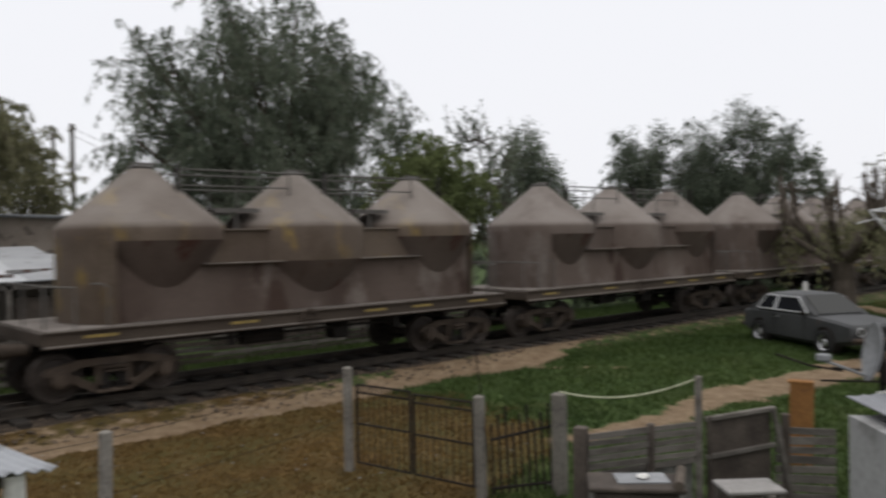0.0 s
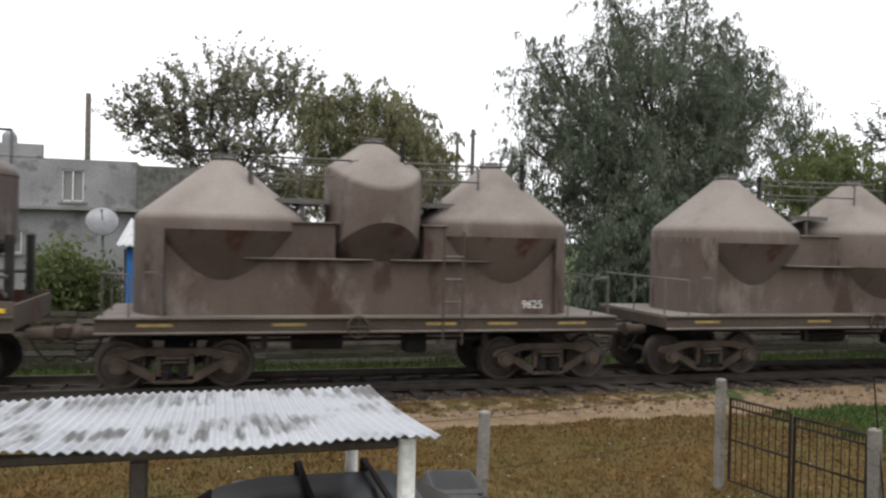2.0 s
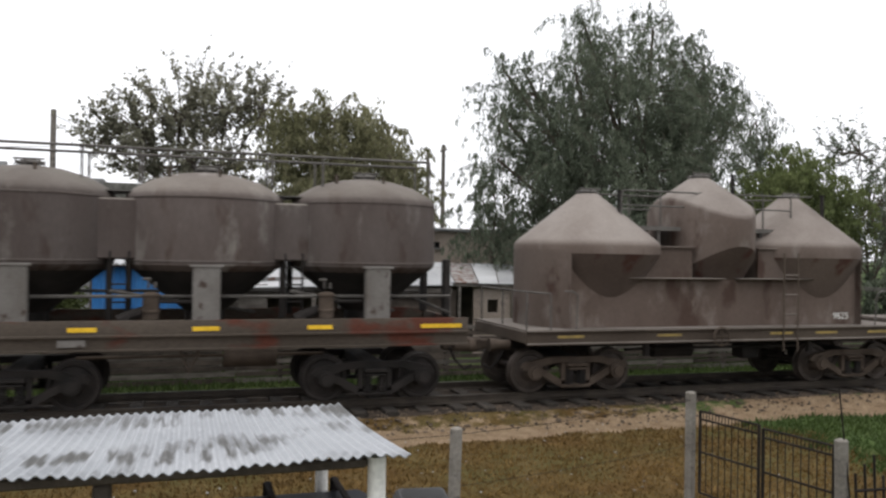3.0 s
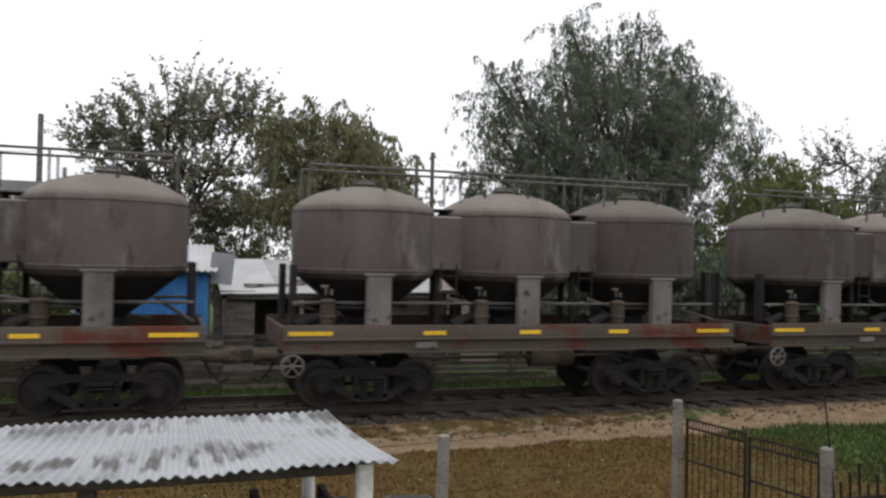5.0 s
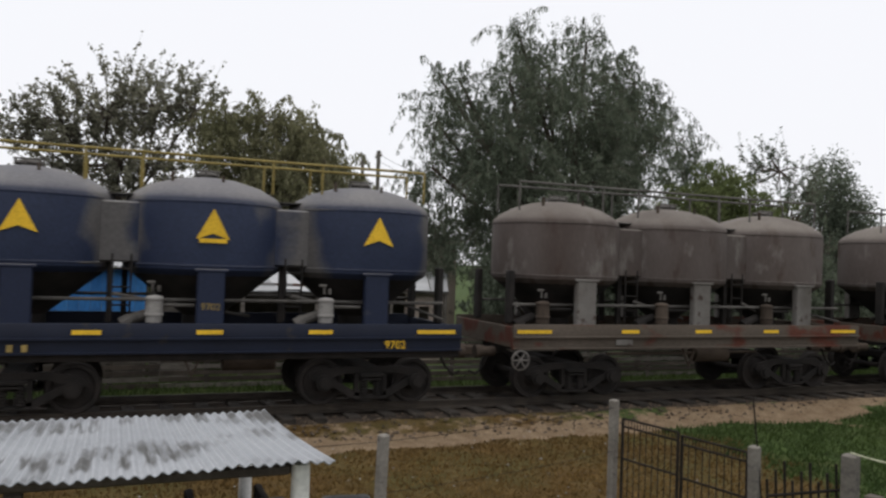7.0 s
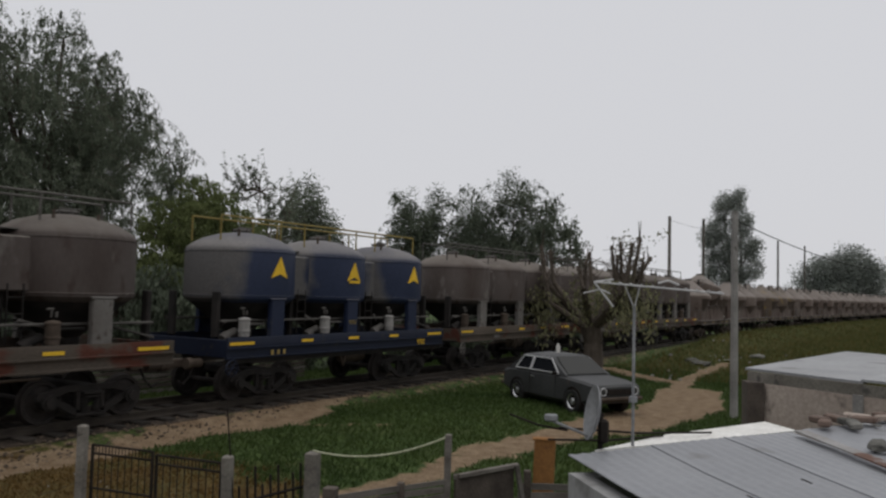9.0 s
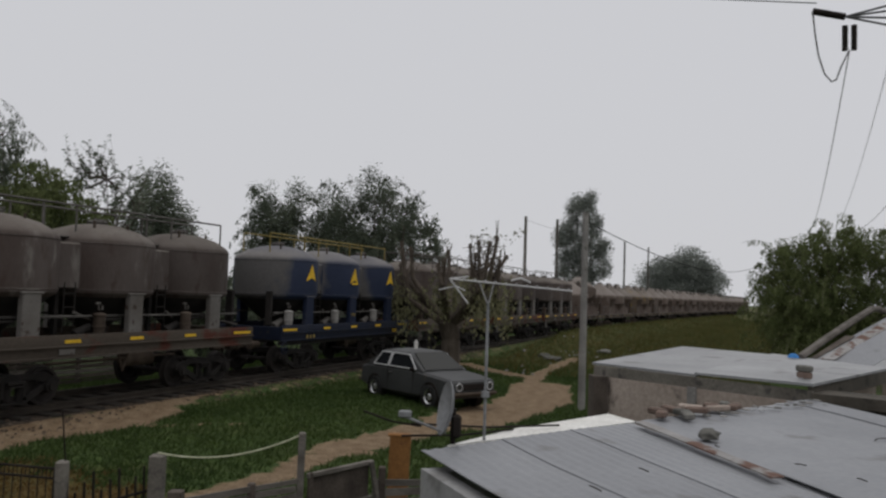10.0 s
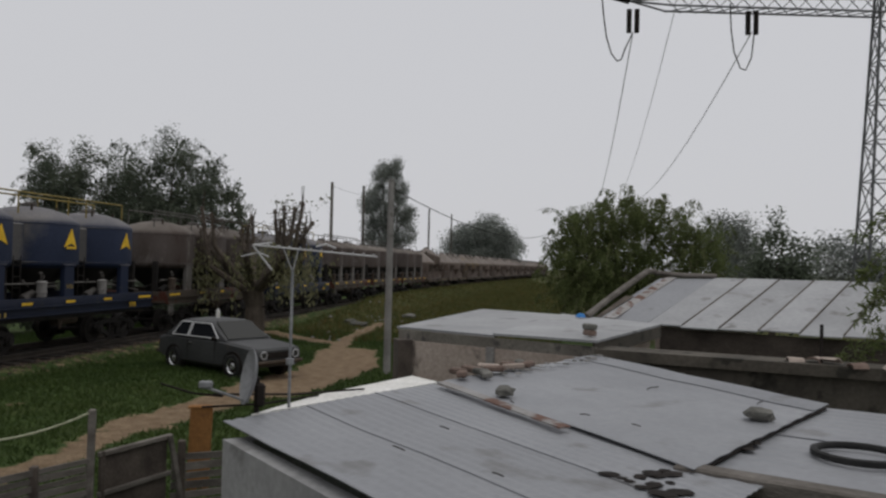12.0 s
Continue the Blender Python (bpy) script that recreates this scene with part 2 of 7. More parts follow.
OLDWOOD = shader("grey_weathered_wood", (0.082, 0.0722, 0.0623), (0.172, 0.156, 0.138), 3, 30, 0.93, stretch=(1, 1, 3), bump=0.012, rand=0.25)
DARKWOOD = shader("dark_stained_wood", (0.045, 0.036, 0.03), (0.095, 0.078, 0.064), 3, 30, 0.9, bump=0.012, rand=0.2)
IRON = shader("black_wrought_iron", (0.014, 0.012, 0.011), (0.028, 0.023, 0.02), 6, 40, 0.8, bump=0.002, spec=0.1)
DARK_CONCRETE = shader("dark_concrete", (0.042, 0.037, 0.03), (0.095, 0.084, 0.068), 1.6, 24, 0.95, bump=0.015, stain=(0.03, 0.028, 0.022), stain_at=0.56)
BARK = shader("rough_tree_bark", (0.055, 0.043, 0.033), (0.12, 0.098, 0.078), 5, 25, 0.95, bump=0.03, stretch=(1, 1, 0.3))
BRICK = shader("old_fired_brick", (0.105, 0.072, 0.058), (0.18, 0.132, 0.108), 6, 40, 0.92, bump=0.01, rand=0.2)
STONEG = shader("mossy_grey_rubble", (0.075, 0.075, 0.065), (0.16, 0.155, 0.14), 6, 30, 0.95, bump=0.02, rand=0.2)
RUBBER = shader("black_tyre_rubber", (0.012, 0.012, 0.012), (0.025, 0.025, 0.024), 6, 40, 0.85, bump=0.004)
CARGREY = shader("faded_grey_car_paint", (0.034, 0.035, 0.035), (0.053, 0.054, 0.054), 1.5, 20, 0.45, bump=0.001, stain=(0.055, 0.05, 0.046), stain_at=0.66)
CARDARK = shader("dark_blue_black_car_paint", (0.008, 0.01, 0.014), (0.014, 0.017, 0.023), 1.5, 20, 0.4, bump=0.0, spec=0.2)
CHROME = shader("dull_chrome", (0.5, 0.5, 0.5), (0.62, 0.62, 0.62), 6, 30, 0.3, metal=0.9, bump=0.0)
ALU = shader("oxidised_aluminium", (0.42, 0.42, 0.42), (0.55, 0.55, 0.55), 6, 30, 0.5, metal=0.2, bump=0.0)
GREYMET = shader("grey_painted_metal", (0.16, 0.165, 0.17), (0.26, 0.265, 0.27), 3, 30, 0.6, bump=0.002)
GALV = shader("dull_galvanised_lattice_steel", (0.08, 0.083, 0.086), (0.13, 0.133, 0.136), 3, 30, 0.6, bump=0.0)
ROPE = shader("pale_rope", (0.32, 0.33, 0.22), (0.45, 0.46, 0.33), 20, 60, 0.9, bump=0.0)
GLASS = glass("dark_window_glass")
PALEGLASS = glass("pale_curtained_glass", (0.22, 0.22, 0.215))
DIRTYGLASS = glass("dusty_windscreen_glass", (0.05, 0.05, 0.047))


def leafmat(name, c1, c2):
    m = shader(name, c1, c2, 0.35, 9, 0.7, bump=0.0, island=True, rand=0.3, spec=0.2)
    n, l = m.node_tree.nodes, m.node_tree.links
    b, out = n["Principled BSDF"], n["Material Output"]
    tr, mx = n.new("ShaderNodeBsdfTranslucent"), n.new("ShaderNodeMixShader")
    l.new(b.inputs["Base Color"].links[0].from_socket, tr.inputs[0])
    mx.inputs[0].default_value = 0.42
    l.new(b.outputs[0], mx.inputs[1])
    l.new(tr.outputs[0], mx.inputs[2])
    l.new(mx.outputs[0], out.inputs[0])
    return m


LEAF_W = leafmat("willow_leaf", (0.094, 0.114, 0.078), (0.162, 0.187, 0.132))
LEAF_D = leafmat("dark_leaf", (0.0773, 0.0943, 0.0678), (0.132, 0.155, 0.108))
LEAF_Y = leafmat("yellow_green_leaf", (0.0902, 0.115, 0.041), (0.148, 0.172, 0.0697))
LEAF_O = leafmat("olive_autumn_leaf", (0.133, 0.133, 0.0703), (0.224, 0.218, 0.123))
# Grey-green leaf for the far trees, paled so that distance haze is in the colour
LEAF_HAZE = leafmat("hazy_grey_green_leaf", (0.18, 0.2, 0.18), (0.26, 0.28, 0.25))
LEAF_S = leafmat("plane_leaf", (0.15, 0.15, 0.11), (0.23, 0.225, 0.165))
BLADE = leafmat("green_grass_blade", (0.036, 0.062, 0.016), (0.066, 0.096, 0.026))
BLADE_V = leafmat("yellowish_verge_grass_blade", (0.055, 0.066, 0.018), (0.095, 0.102, 0.034))
BLADE_D = leafmat("dry_grass_blade", (0.10, 0.062, 0.02), (0.17, 0.11, 0.038))


# ---- mesh helpers ----
class Shape:
    """A list of corners and faces that grows piece by piece."""

    def __init__(self):
        self.v, self.f = [], []

    def add(self, verts, faces):
        k = len(self.v)
        self.v += [tuple(v) for v in verts]
        self.f += [tuple(i + k for i in f) for f in faces]
        return self

    def box(self, c, s, rz=0.0, rx=0.0, ry=0.0, bevel=0.0):
        hx, hy, hz = s[0] / 2, s[1] / 2, s[2] / 2
        m = Matrix.Translation(c) @ Euler((radians(rx), radians(ry), radians(rz))).to_matrix().to_4x4()
        if not bevel:
            pts = [(x, y, z) for z in (-hz, hz) for x, y in ((-hx, -hy), (hx, -hy), (hx, hy), (-hx, hy))]
            fs = [(3, 2, 1, 0), (4, 5, 6, 7), (0, 1, 5, 4), (1, 2, 6, 5), (2, 3, 7, 6), (3, 0, 4, 7)]
        else:
            b = min(bevel, hx * 0.9, hy * 0.9, hz * 0.9)
            ring = lambda ax, ay, z: [(-ax + b, -ay, z), (ax - b, -ay, z), (ax, -ay + b, z), (ax, ay - b, z), (ax - b, ay, z), (-ax + b, ay, z), (-ax, ay - b, z), (-ax, -ay + b, z)]
            pts = ring(hx - b, hy - b, -hz) + ring(hx, hy, -hz + b) + ring(hx, hy, hz - b) + ring(hx - b, hy - b, hz)
            fs = [tuple(range(7, -1, -1)), tuple(range(24, 32))]
            for r in range(3):
                fs += [(r * 8 + i, r * 8 + (i + 1) % 8, r * 8 + 8 + (i + 1) % 8, r * 8 + 8 + i) for i in range(8)]
        return self.add([m @ Vector(p) for p in pts], fs)

    def rod(self, a, b, r, seg=8, r2=None, caps=True):
        a, b = Vector(a), Vector(b)
        r2 = r if r2 is None else r2
        d = (b - a).normalized()
        u = d.orthogonal().normalized()
        w = d.cross(u)
        pts = [a + (u * math.cos(t) + w * math.sin(t)) * r for t in (2 * math.pi * i / seg for i in range(seg))]
        pts += [b + (u * math.cos(t) + w * math.sin(t)) * r2 for t in (2 * math.pi * i / seg for i in range(seg))]
        fs = [(i, (i + 1) % seg, seg + (i + 1) % seg, seg + i) for i in range(seg)]
        if caps:
            fs += [tuple(range(seg - 1, -1, -1)), tuple(range(seg, 2 * seg))]
        return self.add(pts, fs)

    def tube(self, pts, r, seg=6):
        pts = [Vector(p) for p in pts]
        ways = [(b - a).normalized() for a, b in zip(pts[:-1], pts[1:])]
        ways = [ways[0]] + [(a + b).normalized() for a, b in zip(ways[:-1], ways[1:])] + [ways[-1]]
        u = ways[0].orthogonal().normalized()
        out = []
        for p, d in zip(pts, ways):
            u = (u - d * u.dot(d)).normalized()
            w = d.cross(u)
            out += [p + (u * math.cos(t) + w * math.sin(t)) * r for t in (2 * math.pi * i / seg for i in range(seg))]
        n = len(pts)
        fs = [(j * seg + i, j * seg + (i + 1) % seg, (j + 1) * seg + (i + 1) % seg, (j + 1) * seg + i) for j in range(n - 1) for i in range(seg)]
        fs += [tuple(range(seg)), tuple(range((n - 1) * seg, n * seg))]
        return self.add(out, fs)

    def along(self, outline, x0, x1):
        """An outline of (y, z) pushed along x."""
        n = len(outline)
        pts = [(x0, y, z) for y, z in outline] + [(x1, y, z) for y, z in outline]
        fs = [tuple(range(n)), tuple(range(2 * n - 1, n - 1, -1))]
        return self.add(pts, fs + [((i + 1) % n, i, n + i, n + (i + 1) % n) for i in range(n)])

    def lathe(self, prof, c=(0, 0, 0), seg=32, a0=0.0, a1=360.0, axis="z"):
        full = a1 - a0 >= 359.9
        k = seg if full else seg + 1
        pts = []
        for r, z in prof:
            for i in range(k):
                t = radians(a0 + (a1 - a0) * i / seg)
                p = (r * math.cos(t), r * math.sin(t), z)
                if axis == "y":
                    p = (p[0], p[2], p[1])
                pts.append((p[0] + c[0], p[1] + c[1], p[2] + c[2]))
        fs = []
        for j in range(len(prof) - 1):
            for i in range(seg):
                i2 = (i + 1) % k
                fs.append((j * k + i, j * k + i2, j * k + k + i2, j * k + k + i))
        return self.add(pts, fs)

    def prism(self, outline, y0, y1, axis="y"):
        """An outline of (x, z) pushed from y0 to y1 (or of (x, y) pushed in z)."""
        n = len(outline)
        at = (lambda p, h: (p[0], h, p[1])) if axis == "y" else (lambda p, h: (p[0], p[1], h))
        pts = [at(p, y0) for p in outline] + [at(p, y1) for p in outline]
        fs = [tuple(range(n)), tuple(range(2 * n - 1, n - 1, -1))]
        fs += [((i + 1) % n, i, n + i, n + (i + 1) % n) for i in range(n)]
        return self.add(pts, fs)

    def slab(self, pts, thick=0.03):
        """A flat plate: corners in order, with its thickness below."""
        n = len(pts)
        lo = [(p[0], p[1], p[2] - thick) for p in pts]
        fs = [tuple(range(n)), tuple(range(2 * n - 1, n - 1, -1))]
        fs += [((i + 1) % n, i, n + i, n + (i + 1) % n) for i in range(n)]
        return self.add(list(pts) + lo, fs)

    def mesh(self, name, mat, smooth=True):
        me = bpy.data.meshes.new(name)
        me.from_pydata(self.v, [], self.f)
        bm = bmesh.new()
        bm.from_mesh(me)
        bmesh.ops.recalc_face_normals(bm, faces=bm.faces)
        bm.to_mesh(me)
        bm.free()
        me.materials.append(mat)
        if smooth:
            me.shade_smooth()
            me.set_sharp_from_angle(angle=radians(32))
        return me


def part(name, shape, mat, parent=None, label="", smooth=True, at=None):
    ob = new(name, shape.mesh(name, mat, smooth))
    ob.parent = parent
    if at is not None:
        ob.matrix_basis = at
    return tagged(ob, label) if label else ob


def thing(name, label, category, at=None, group="", kind=""):
    ob = new(name)
    ob.empty_display_size = 0.2
    ob.matrix_basis = at if at is not None else Matrix.Identity(4)
    return tagged(ob, label, category, group, kind)


def writing(name, text, size, mat, parent, at):
    cu = bpy.data.curves.new(name, "FONT")
    cu.body, cu.size, cu.extrude, cu.align_x = text, size, 0.004, "CENTER"
    tmp = bpy.data.objects.new(name, cu)
    scene.collection.objects.link(tmp)
    me = bpy.data.meshes.new_from_object(tmp.evaluated_get(bpy.context.evaluated_depsgraph_get()))
    bpy.data.objects.remove(tmp)
    me.materials.append(mat)
    ob = new(name, me)
    ob.parent, ob.matrix_basis = parent, at
    return ob


# ---- ground ----
def segdist(x, y, line):
    d = np.full(x.shape, 1e9)
    for (ax, ay), (bx, by) in zip(line[:-1], line[1:]):
        t = np.clip(((x - ax) * (bx - ax) + (y - ay) * (by - ay)) / ((bx - ax) ** 2 + (by - ay) ** 2), 0, 1)
        d = np.minimum(d, np.hypot(x - ax - t * (bx - ax), y - ay - t * (by - ay)))
    return d


PATHS = [([(-60, 12.55), (3, 12.7), (9, 12.8), (11.5, 13.1)], 0.42),
         ([(11.2, 13.4), (12.6, 12.95), (13.8, 12.85), (15.0, 13.3)], 0.75),
         ([(15.0, 13.4), (16.5, 13.75), (19.5, 14.2), (23, 14.2), (36, 13.9)], 0.33),
         ([(9.2, 7.55), (10.2, 7.42), (11.4, 7.3), (12.8, 7.45), (14.5, 7.5), (17, 7.1), (20, 6.7), (26, 7.5), (31, 8.4), (40, 9.0)], 0.32),
         ([(13.6, 7.4), (16, 7.15), (20, 6.6)], 0.55),
         ([(18, 6.7), (23, 6.2), (27, 7.3)], 1.0),
         ([(29, 8), (31, 10.5), (33, 12.5)], 0.5),
         ([(13.4, 11.75), (13.8, 11.0), (14.3, 10.2)], 0.12)]


def wob(x, y, s, k=0.0):
    return np.sin(x * s + 1.3 * np.sin(y * s * 1.7 + k)) * np.cos(y * s * 1.1 + k * 2 + np.sin(x * s * 0.6)) * 0.5


def lie(x, y):
    """How bare and how green the ground is."""
    j = 0.22 * wob(x, y, 3.1) + 0.14 * wob(x, y, 8.3, 1.0)
    bare = np.zeros_like(x)
    for line, w in PATHS:
        bare = np.maximum(bare, np.clip((w - segdist(x, y, line) + j) / 0.25 + 0.5, 0, 1))
    bare = np.maximum(bare, 0.34 * np.clip((y - 12.7 + j) / 0.3, 0, 1) * (y < 17.2))
    edge = 9.2 - 0.25 * (y - 9) + np.minimum(0, y - 8.6) * 2.0 + 1.2 * wob(x, y, 1.2) + j * 2
    green = np.clip((x - edge) / 1.6, 0, 1)
    green = np.maximum(green, np.clip((y - 17.3 + j) / 0.5, 0, 1) * 0.85)
    green = np.where((x > 34) & (y < 12), 0.55 + 0.3 * wob(x, y, 0.4), green)
    return bare, np.clip(green, 0, 1)


def rise(x, y):
    ty = 15.0 - np.where(x > 55, np.minimum((x - 55) ** 2 / 800.0, 0.75) + np.maximum(0, x - 79.4) * 0.0612, 0)
    bed = np.clip((2.1 - np.abs(y - ty)) / 0.7, 0, 1) * 0.17 * (x < 330)
    bed = bed + 0.85 * np.exp(-((y - ty + 3.3) / 1.5) ** 2) * np.clip((x - 37) / 14, 0, 1) * (x < 330)
    mound = 0.18 * np.exp(-(((x - 16) / 5) ** 2 + ((y - 10.3) / 2.2) ** 2))
    return bed + mound + 0.025 * wob(x, y, 2.3) + 0.015 * wob(x, y, 6.1, 2.0)


def axis(pieces):
    out = []
    for a, b, s in pieces:
        out += list(np.arange(a, b, s))
    return np.array(out + [pieces[-1][1]])


gx = axis([(-900, -100, 100), (-100, -20, 4), (-20, 40, 0.16), (40, 120, 0.8), (120, 300, 3), (300, 1200, 100)])
gy = axis([(-600, -60, 60), (-60, -9, 3), (-9, 1.5, 0.8), (1.5, 20, 0.16), (20, 60, 2), (60, 200, 20), (200, 1200, 100)])
X, Y = np.meshgrid(gx, gy)
Z = rise(X, Y)
Z[(X > 300) | (X < -100)] = 0.0
nx, ny = len(gx), len(gy)
idx = np.arange(nx * ny).reshape(ny, nx)
quads = np.stack([idx[:-1, :-1], idx[:-1, 1:], idx[1:, 1:], idx[1:, :-1]], -1).reshape(-1, 4)
gme = bpy.data.meshes.new("ground")
gme.from_pydata(np.stack([X, Y, Z], -1).reshape(-1, 3).tolist(), [], quads.tolist())
bare, green = lie(X.ravel(), Y.ravel())
for nm, val in (("bare", bare), ("green", green)):
    at_ = gme.attributes.new(nm, "FLOAT", "POINT")
    at_.data.foreach_set("value", val.astype(np.float32))
gme.shade_smooth()


def ground_material():
    m = bpy.data.materials.new("grass_dirt_and_path")
    m.use_nodes = True
    n, l = m.node_tree.nodes, m.node_tree.links
    b = n["Principled BSDF"]
    b.inputs["Roughness"].default_value = 0.95
    b.inputs["Specular IOR Level"].default_value = 0.15
    tc = n.new("ShaderNodeTexCoord")

    def noise_at(s, d=6):
        t = n.new("ShaderNodeTexNoise")
        t.inputs["Scale"].default_value, t.inputs["Detail"].default_value = s, d
        l.new(tc.outputs["Object"], t.inputs["Vector"])
        return t.outputs[0]

    def ranged(src, lo, hi, a=0.0, c=1.0):
        r = n.new("ShaderNodeMapRange")
        for i, v in enumerate((lo, hi, a, c)):
            r.inputs[i + 1].default_value = v
        l.new(src, r.inputs[0])
        return r.outputs[0]

    def mix(f, a, c):
        x = n.new("ShaderNodeMix")
        x.data_type = "RGBA"
        for v, s in ((f, x.inputs[0]), (a, x.inputs[6]), (c, x.inputs[7])):
            if isinstance(v, bpy.types.NodeSocket):
                l.new(v, s)
            else:
                s.default_value = (*v, 1)
        return x.outputs[2]

    ab, ag = n.new("ShaderNodeAttribute"), n.new("ShaderNodeAttribute")
    ab.attribute_name, ag.attribute_name = "bare", "green"
    big, mid, fine = noise_at(0.7), noise_at(3.5), noise_at(28)
    dry = mix(ranged(mid, 0.35, 0.65), (0.062, 0.035, 0.011), (0.11, 0.066, 0.021))
    dry = mix(ranged(big, 0.4, 0.62, 0, 0.85), dry, (0.07, 0.06, 0.02))
    dry = mix(ranged(noise_at(1.6), 0.52, 0.68, 0, 0.7), dry, (0.12, 0.085, 0.035))
    grass = mix(ranged(mid, 0.3, 0.7), (0.032, 0.056, 0.015), (0.062, 0.092, 0.026))
    grass = mix(ranged(big, 0.5, 0.8, 0, 0.5), grass, (0.075, 0.07, 0.025))
    dirt = mix(ranged(mid, 0.3, 0.7), (0.145, 0.098, 0.058), (0.235, 0.172, 0.11))
    col = mix(ranged(ag.outputs["Fac"], 0, 1), dry, grass)
    soft = n.new("ShaderNodeMath")
    soft.operation = "ADD"
    l.new(ab.outputs["Fac"], soft.inputs[0])
    l.new(ranged(mid, 0.3, 0.7, -0.35, 0.35), soft.inputs[1])
    col = mix(ranged(soft.outputs[0], 0.35, 0.65), col, dirt)
    v = n.new("ShaderNodeVectorMath")
    v.operation = "SCALE"
    l.new(col, v.inputs[0])
    l.new(ranged(fine, 0.3, 0.7, 0.65, 1.3), v.inputs["Scale"])
    l.new(v.outputs[0], b.inputs["Base Color"])
    bp = n.new("ShaderNodeBump")
    bp.inputs["Strength"].default_value, bp.inputs["Distance"].default_value = 0.8, 0.06
    l.new(fine, bp.inputs["Height"])
    l.new(bp.outputs[0], b.inputs["Normal"])
    return m


gme.materials.append(ground_material())
tagged(new("ground", gme), "trodden ground of dry grass, green grass and tan dirt paths", "ground", kind="structure")


# ---- railway ----
RAIL_TOP, TRACK_Y, BEND_X, BEND_R, BEND_A = 0.40, 15.0, 55.0, 400.0, radians(3.5)


def on_track(s):
    """Place and heading at s metres along the track: straight, a slight bend to the right, and straight again."""
    if s <= BEND_X:
        return s, TRACK_Y, 0.0
    a = min((s - BEND_X) / BEND_R, BEND_A)
    rest = max(0.0, s - BEND_X - BEND_R * BEND_A)
    return BEND_X + BEND_R * math.sin(a) + rest * math.cos(a), TRACK_Y - BEND_R * (1 - math.cos(a)) - rest * math.sin(a), -a


def track_point(s, off, z):
    x, y, h = on_track(s)
    return (x - off * math.sin(h), y + off * math.cos(h), z)


track = thing("railway_track", "rusty rails on dark sleepers in dirty ballast", "railway track", kind="structure")
for side in (-0.75, 0.75):
    prof = [(-0.065, -0.15), (0.065, -0.15), (0.065, -0.135), (0.012, -0.11), (0.012, -0.035), (0.034, -0.025), (0.034, 0.0), (-0.034, 0.0), (-0.034, -0.025), (-0.012, -0.035), (-0.012, -0.11), (-0.065, -0.135)]
    ss = [-120, -60, -20, 0, 20, 40] + list(range(55, 330, 5))
    sh = Shape()
    pts = [track_point(s, side + p, RAIL_TOP + q) for s in ss for p, q in prof]
    k = len(prof)
    sh.add(pts, [(j * k + i, j * k + (i + 1) % k, (j + 1) * k + (i + 1) % k, (j + 1) * k + i) for j in range(len(ss) - 1) for i in range(k)])
    part("rail", sh, RAIL, track)
sh = Shape()
sec = [(-1.6, 0.03), (-1.25, 0.2), (1.45, 0.2), (2.0, 0.02)]
ss = list(range(-120, 330, 5))
sh.add([track_point(s, p, q) for s in ss for p, q in sec], [(j * 4 + i, j * 4 + i + 1, j * 4 + 5 + i, j * 4 + 4 + i) for j in range(len(ss) - 1) for i in range(3)])
part("ballast_bed", sh, BALLAST, track)
tie = Shape().box((0, 0, 0), (0.24, 2.5, 0.14), bevel=0.02).mesh("sleeper", SLEEPER)
rng = random.Random(4)
for i in range(300):
    s = -22 + i * 0.62
    x, y, h = on_track(s)
    o = new("sleeper", tie)
    o.parent = track
    o.matrix_basis = pose(x + rng.uniform(-0.03, 0.03), y + rng.uniform(-0.07, 0.07), 0.185 + rng.uniform(-0.012, 0.012), 0, 0, math.degrees(h) + rng.uniform(-1.5, 1.5))


def stones(name, n, place, lo, hi, mat, seed, label):
    r = np.random.RandomState(seed)
    vs, fs = [], []
    base = np.array([(1, 0, 0), (-1, 0, 0), (0, 1, 0), (0, -1, 0), (0, 0, 1), (0, 0, -0.6)])
    tri = [(0, 2, 4), (2, 1, 4), (1, 3, 4), (3, 0, 4), (2, 0, 5), (1, 2, 5), (3, 1, 5), (0, 3, 5)]
    for i in range(n):
        c = np.array(place(r))
        s = r.uniform(lo, hi)
        a = r.uniform(0, 6.28)
        p = base * s * r.uniform(0.55, 1.25, (6, 1)) * np.array([1, 0.8, 0.65])
        q = np.stack([p[:, 0] * math.cos(a) - p[:, 1] * math.sin(a), p[:, 0] * math.sin(a) + p[:, 1] * math.cos(a), p[:, 2]], -1) + c
        k = len(vs)
        vs += q.tolist()
        fs += [(a_ + k, b_ + k, c_ + k) for a_, b_, c_ in tri]
    me = bpy.data.meshes.new(name)
    me.from_pydata(vs, [], fs)
    me.materials.append(mat)
    return tagged(new(name, me), label, "stones", kind="stuff")


def bed_place(r):
    x = r.uniform(-18, 45)
    y = 15 + r.choice([-1, 1], p=[0.8, 0.2]) * r.uniform(0.9, 2.2)
    return x, y, 0.2 - max(0, abs(y - 15) - 1.45) * 0.3


stones("ballast_stones", 5000, bed_place, 0.02, 0.06, STONE, 5, "loose dusty ballast stones beside the rails")
stones("litter_stones", 240, lambda r: ((x := r.uniform(-8, 9)), (y := r.uniform(6, 13)), 0.03), 0.008, 0.028, CONCRETE, 6, "pale pebbles and scraps scattered on dry grass")


stones("verge_litter", 30, lambda r: ((x := r.uniform(29, 50)), (y := r.uniform(6.5, 11.6)), float(rise(np.array(x), np.array(y))) + 0.1), 0.04, 0.13, CONCRETE, 8, "pale scraps of rubbish scattered on the verge")


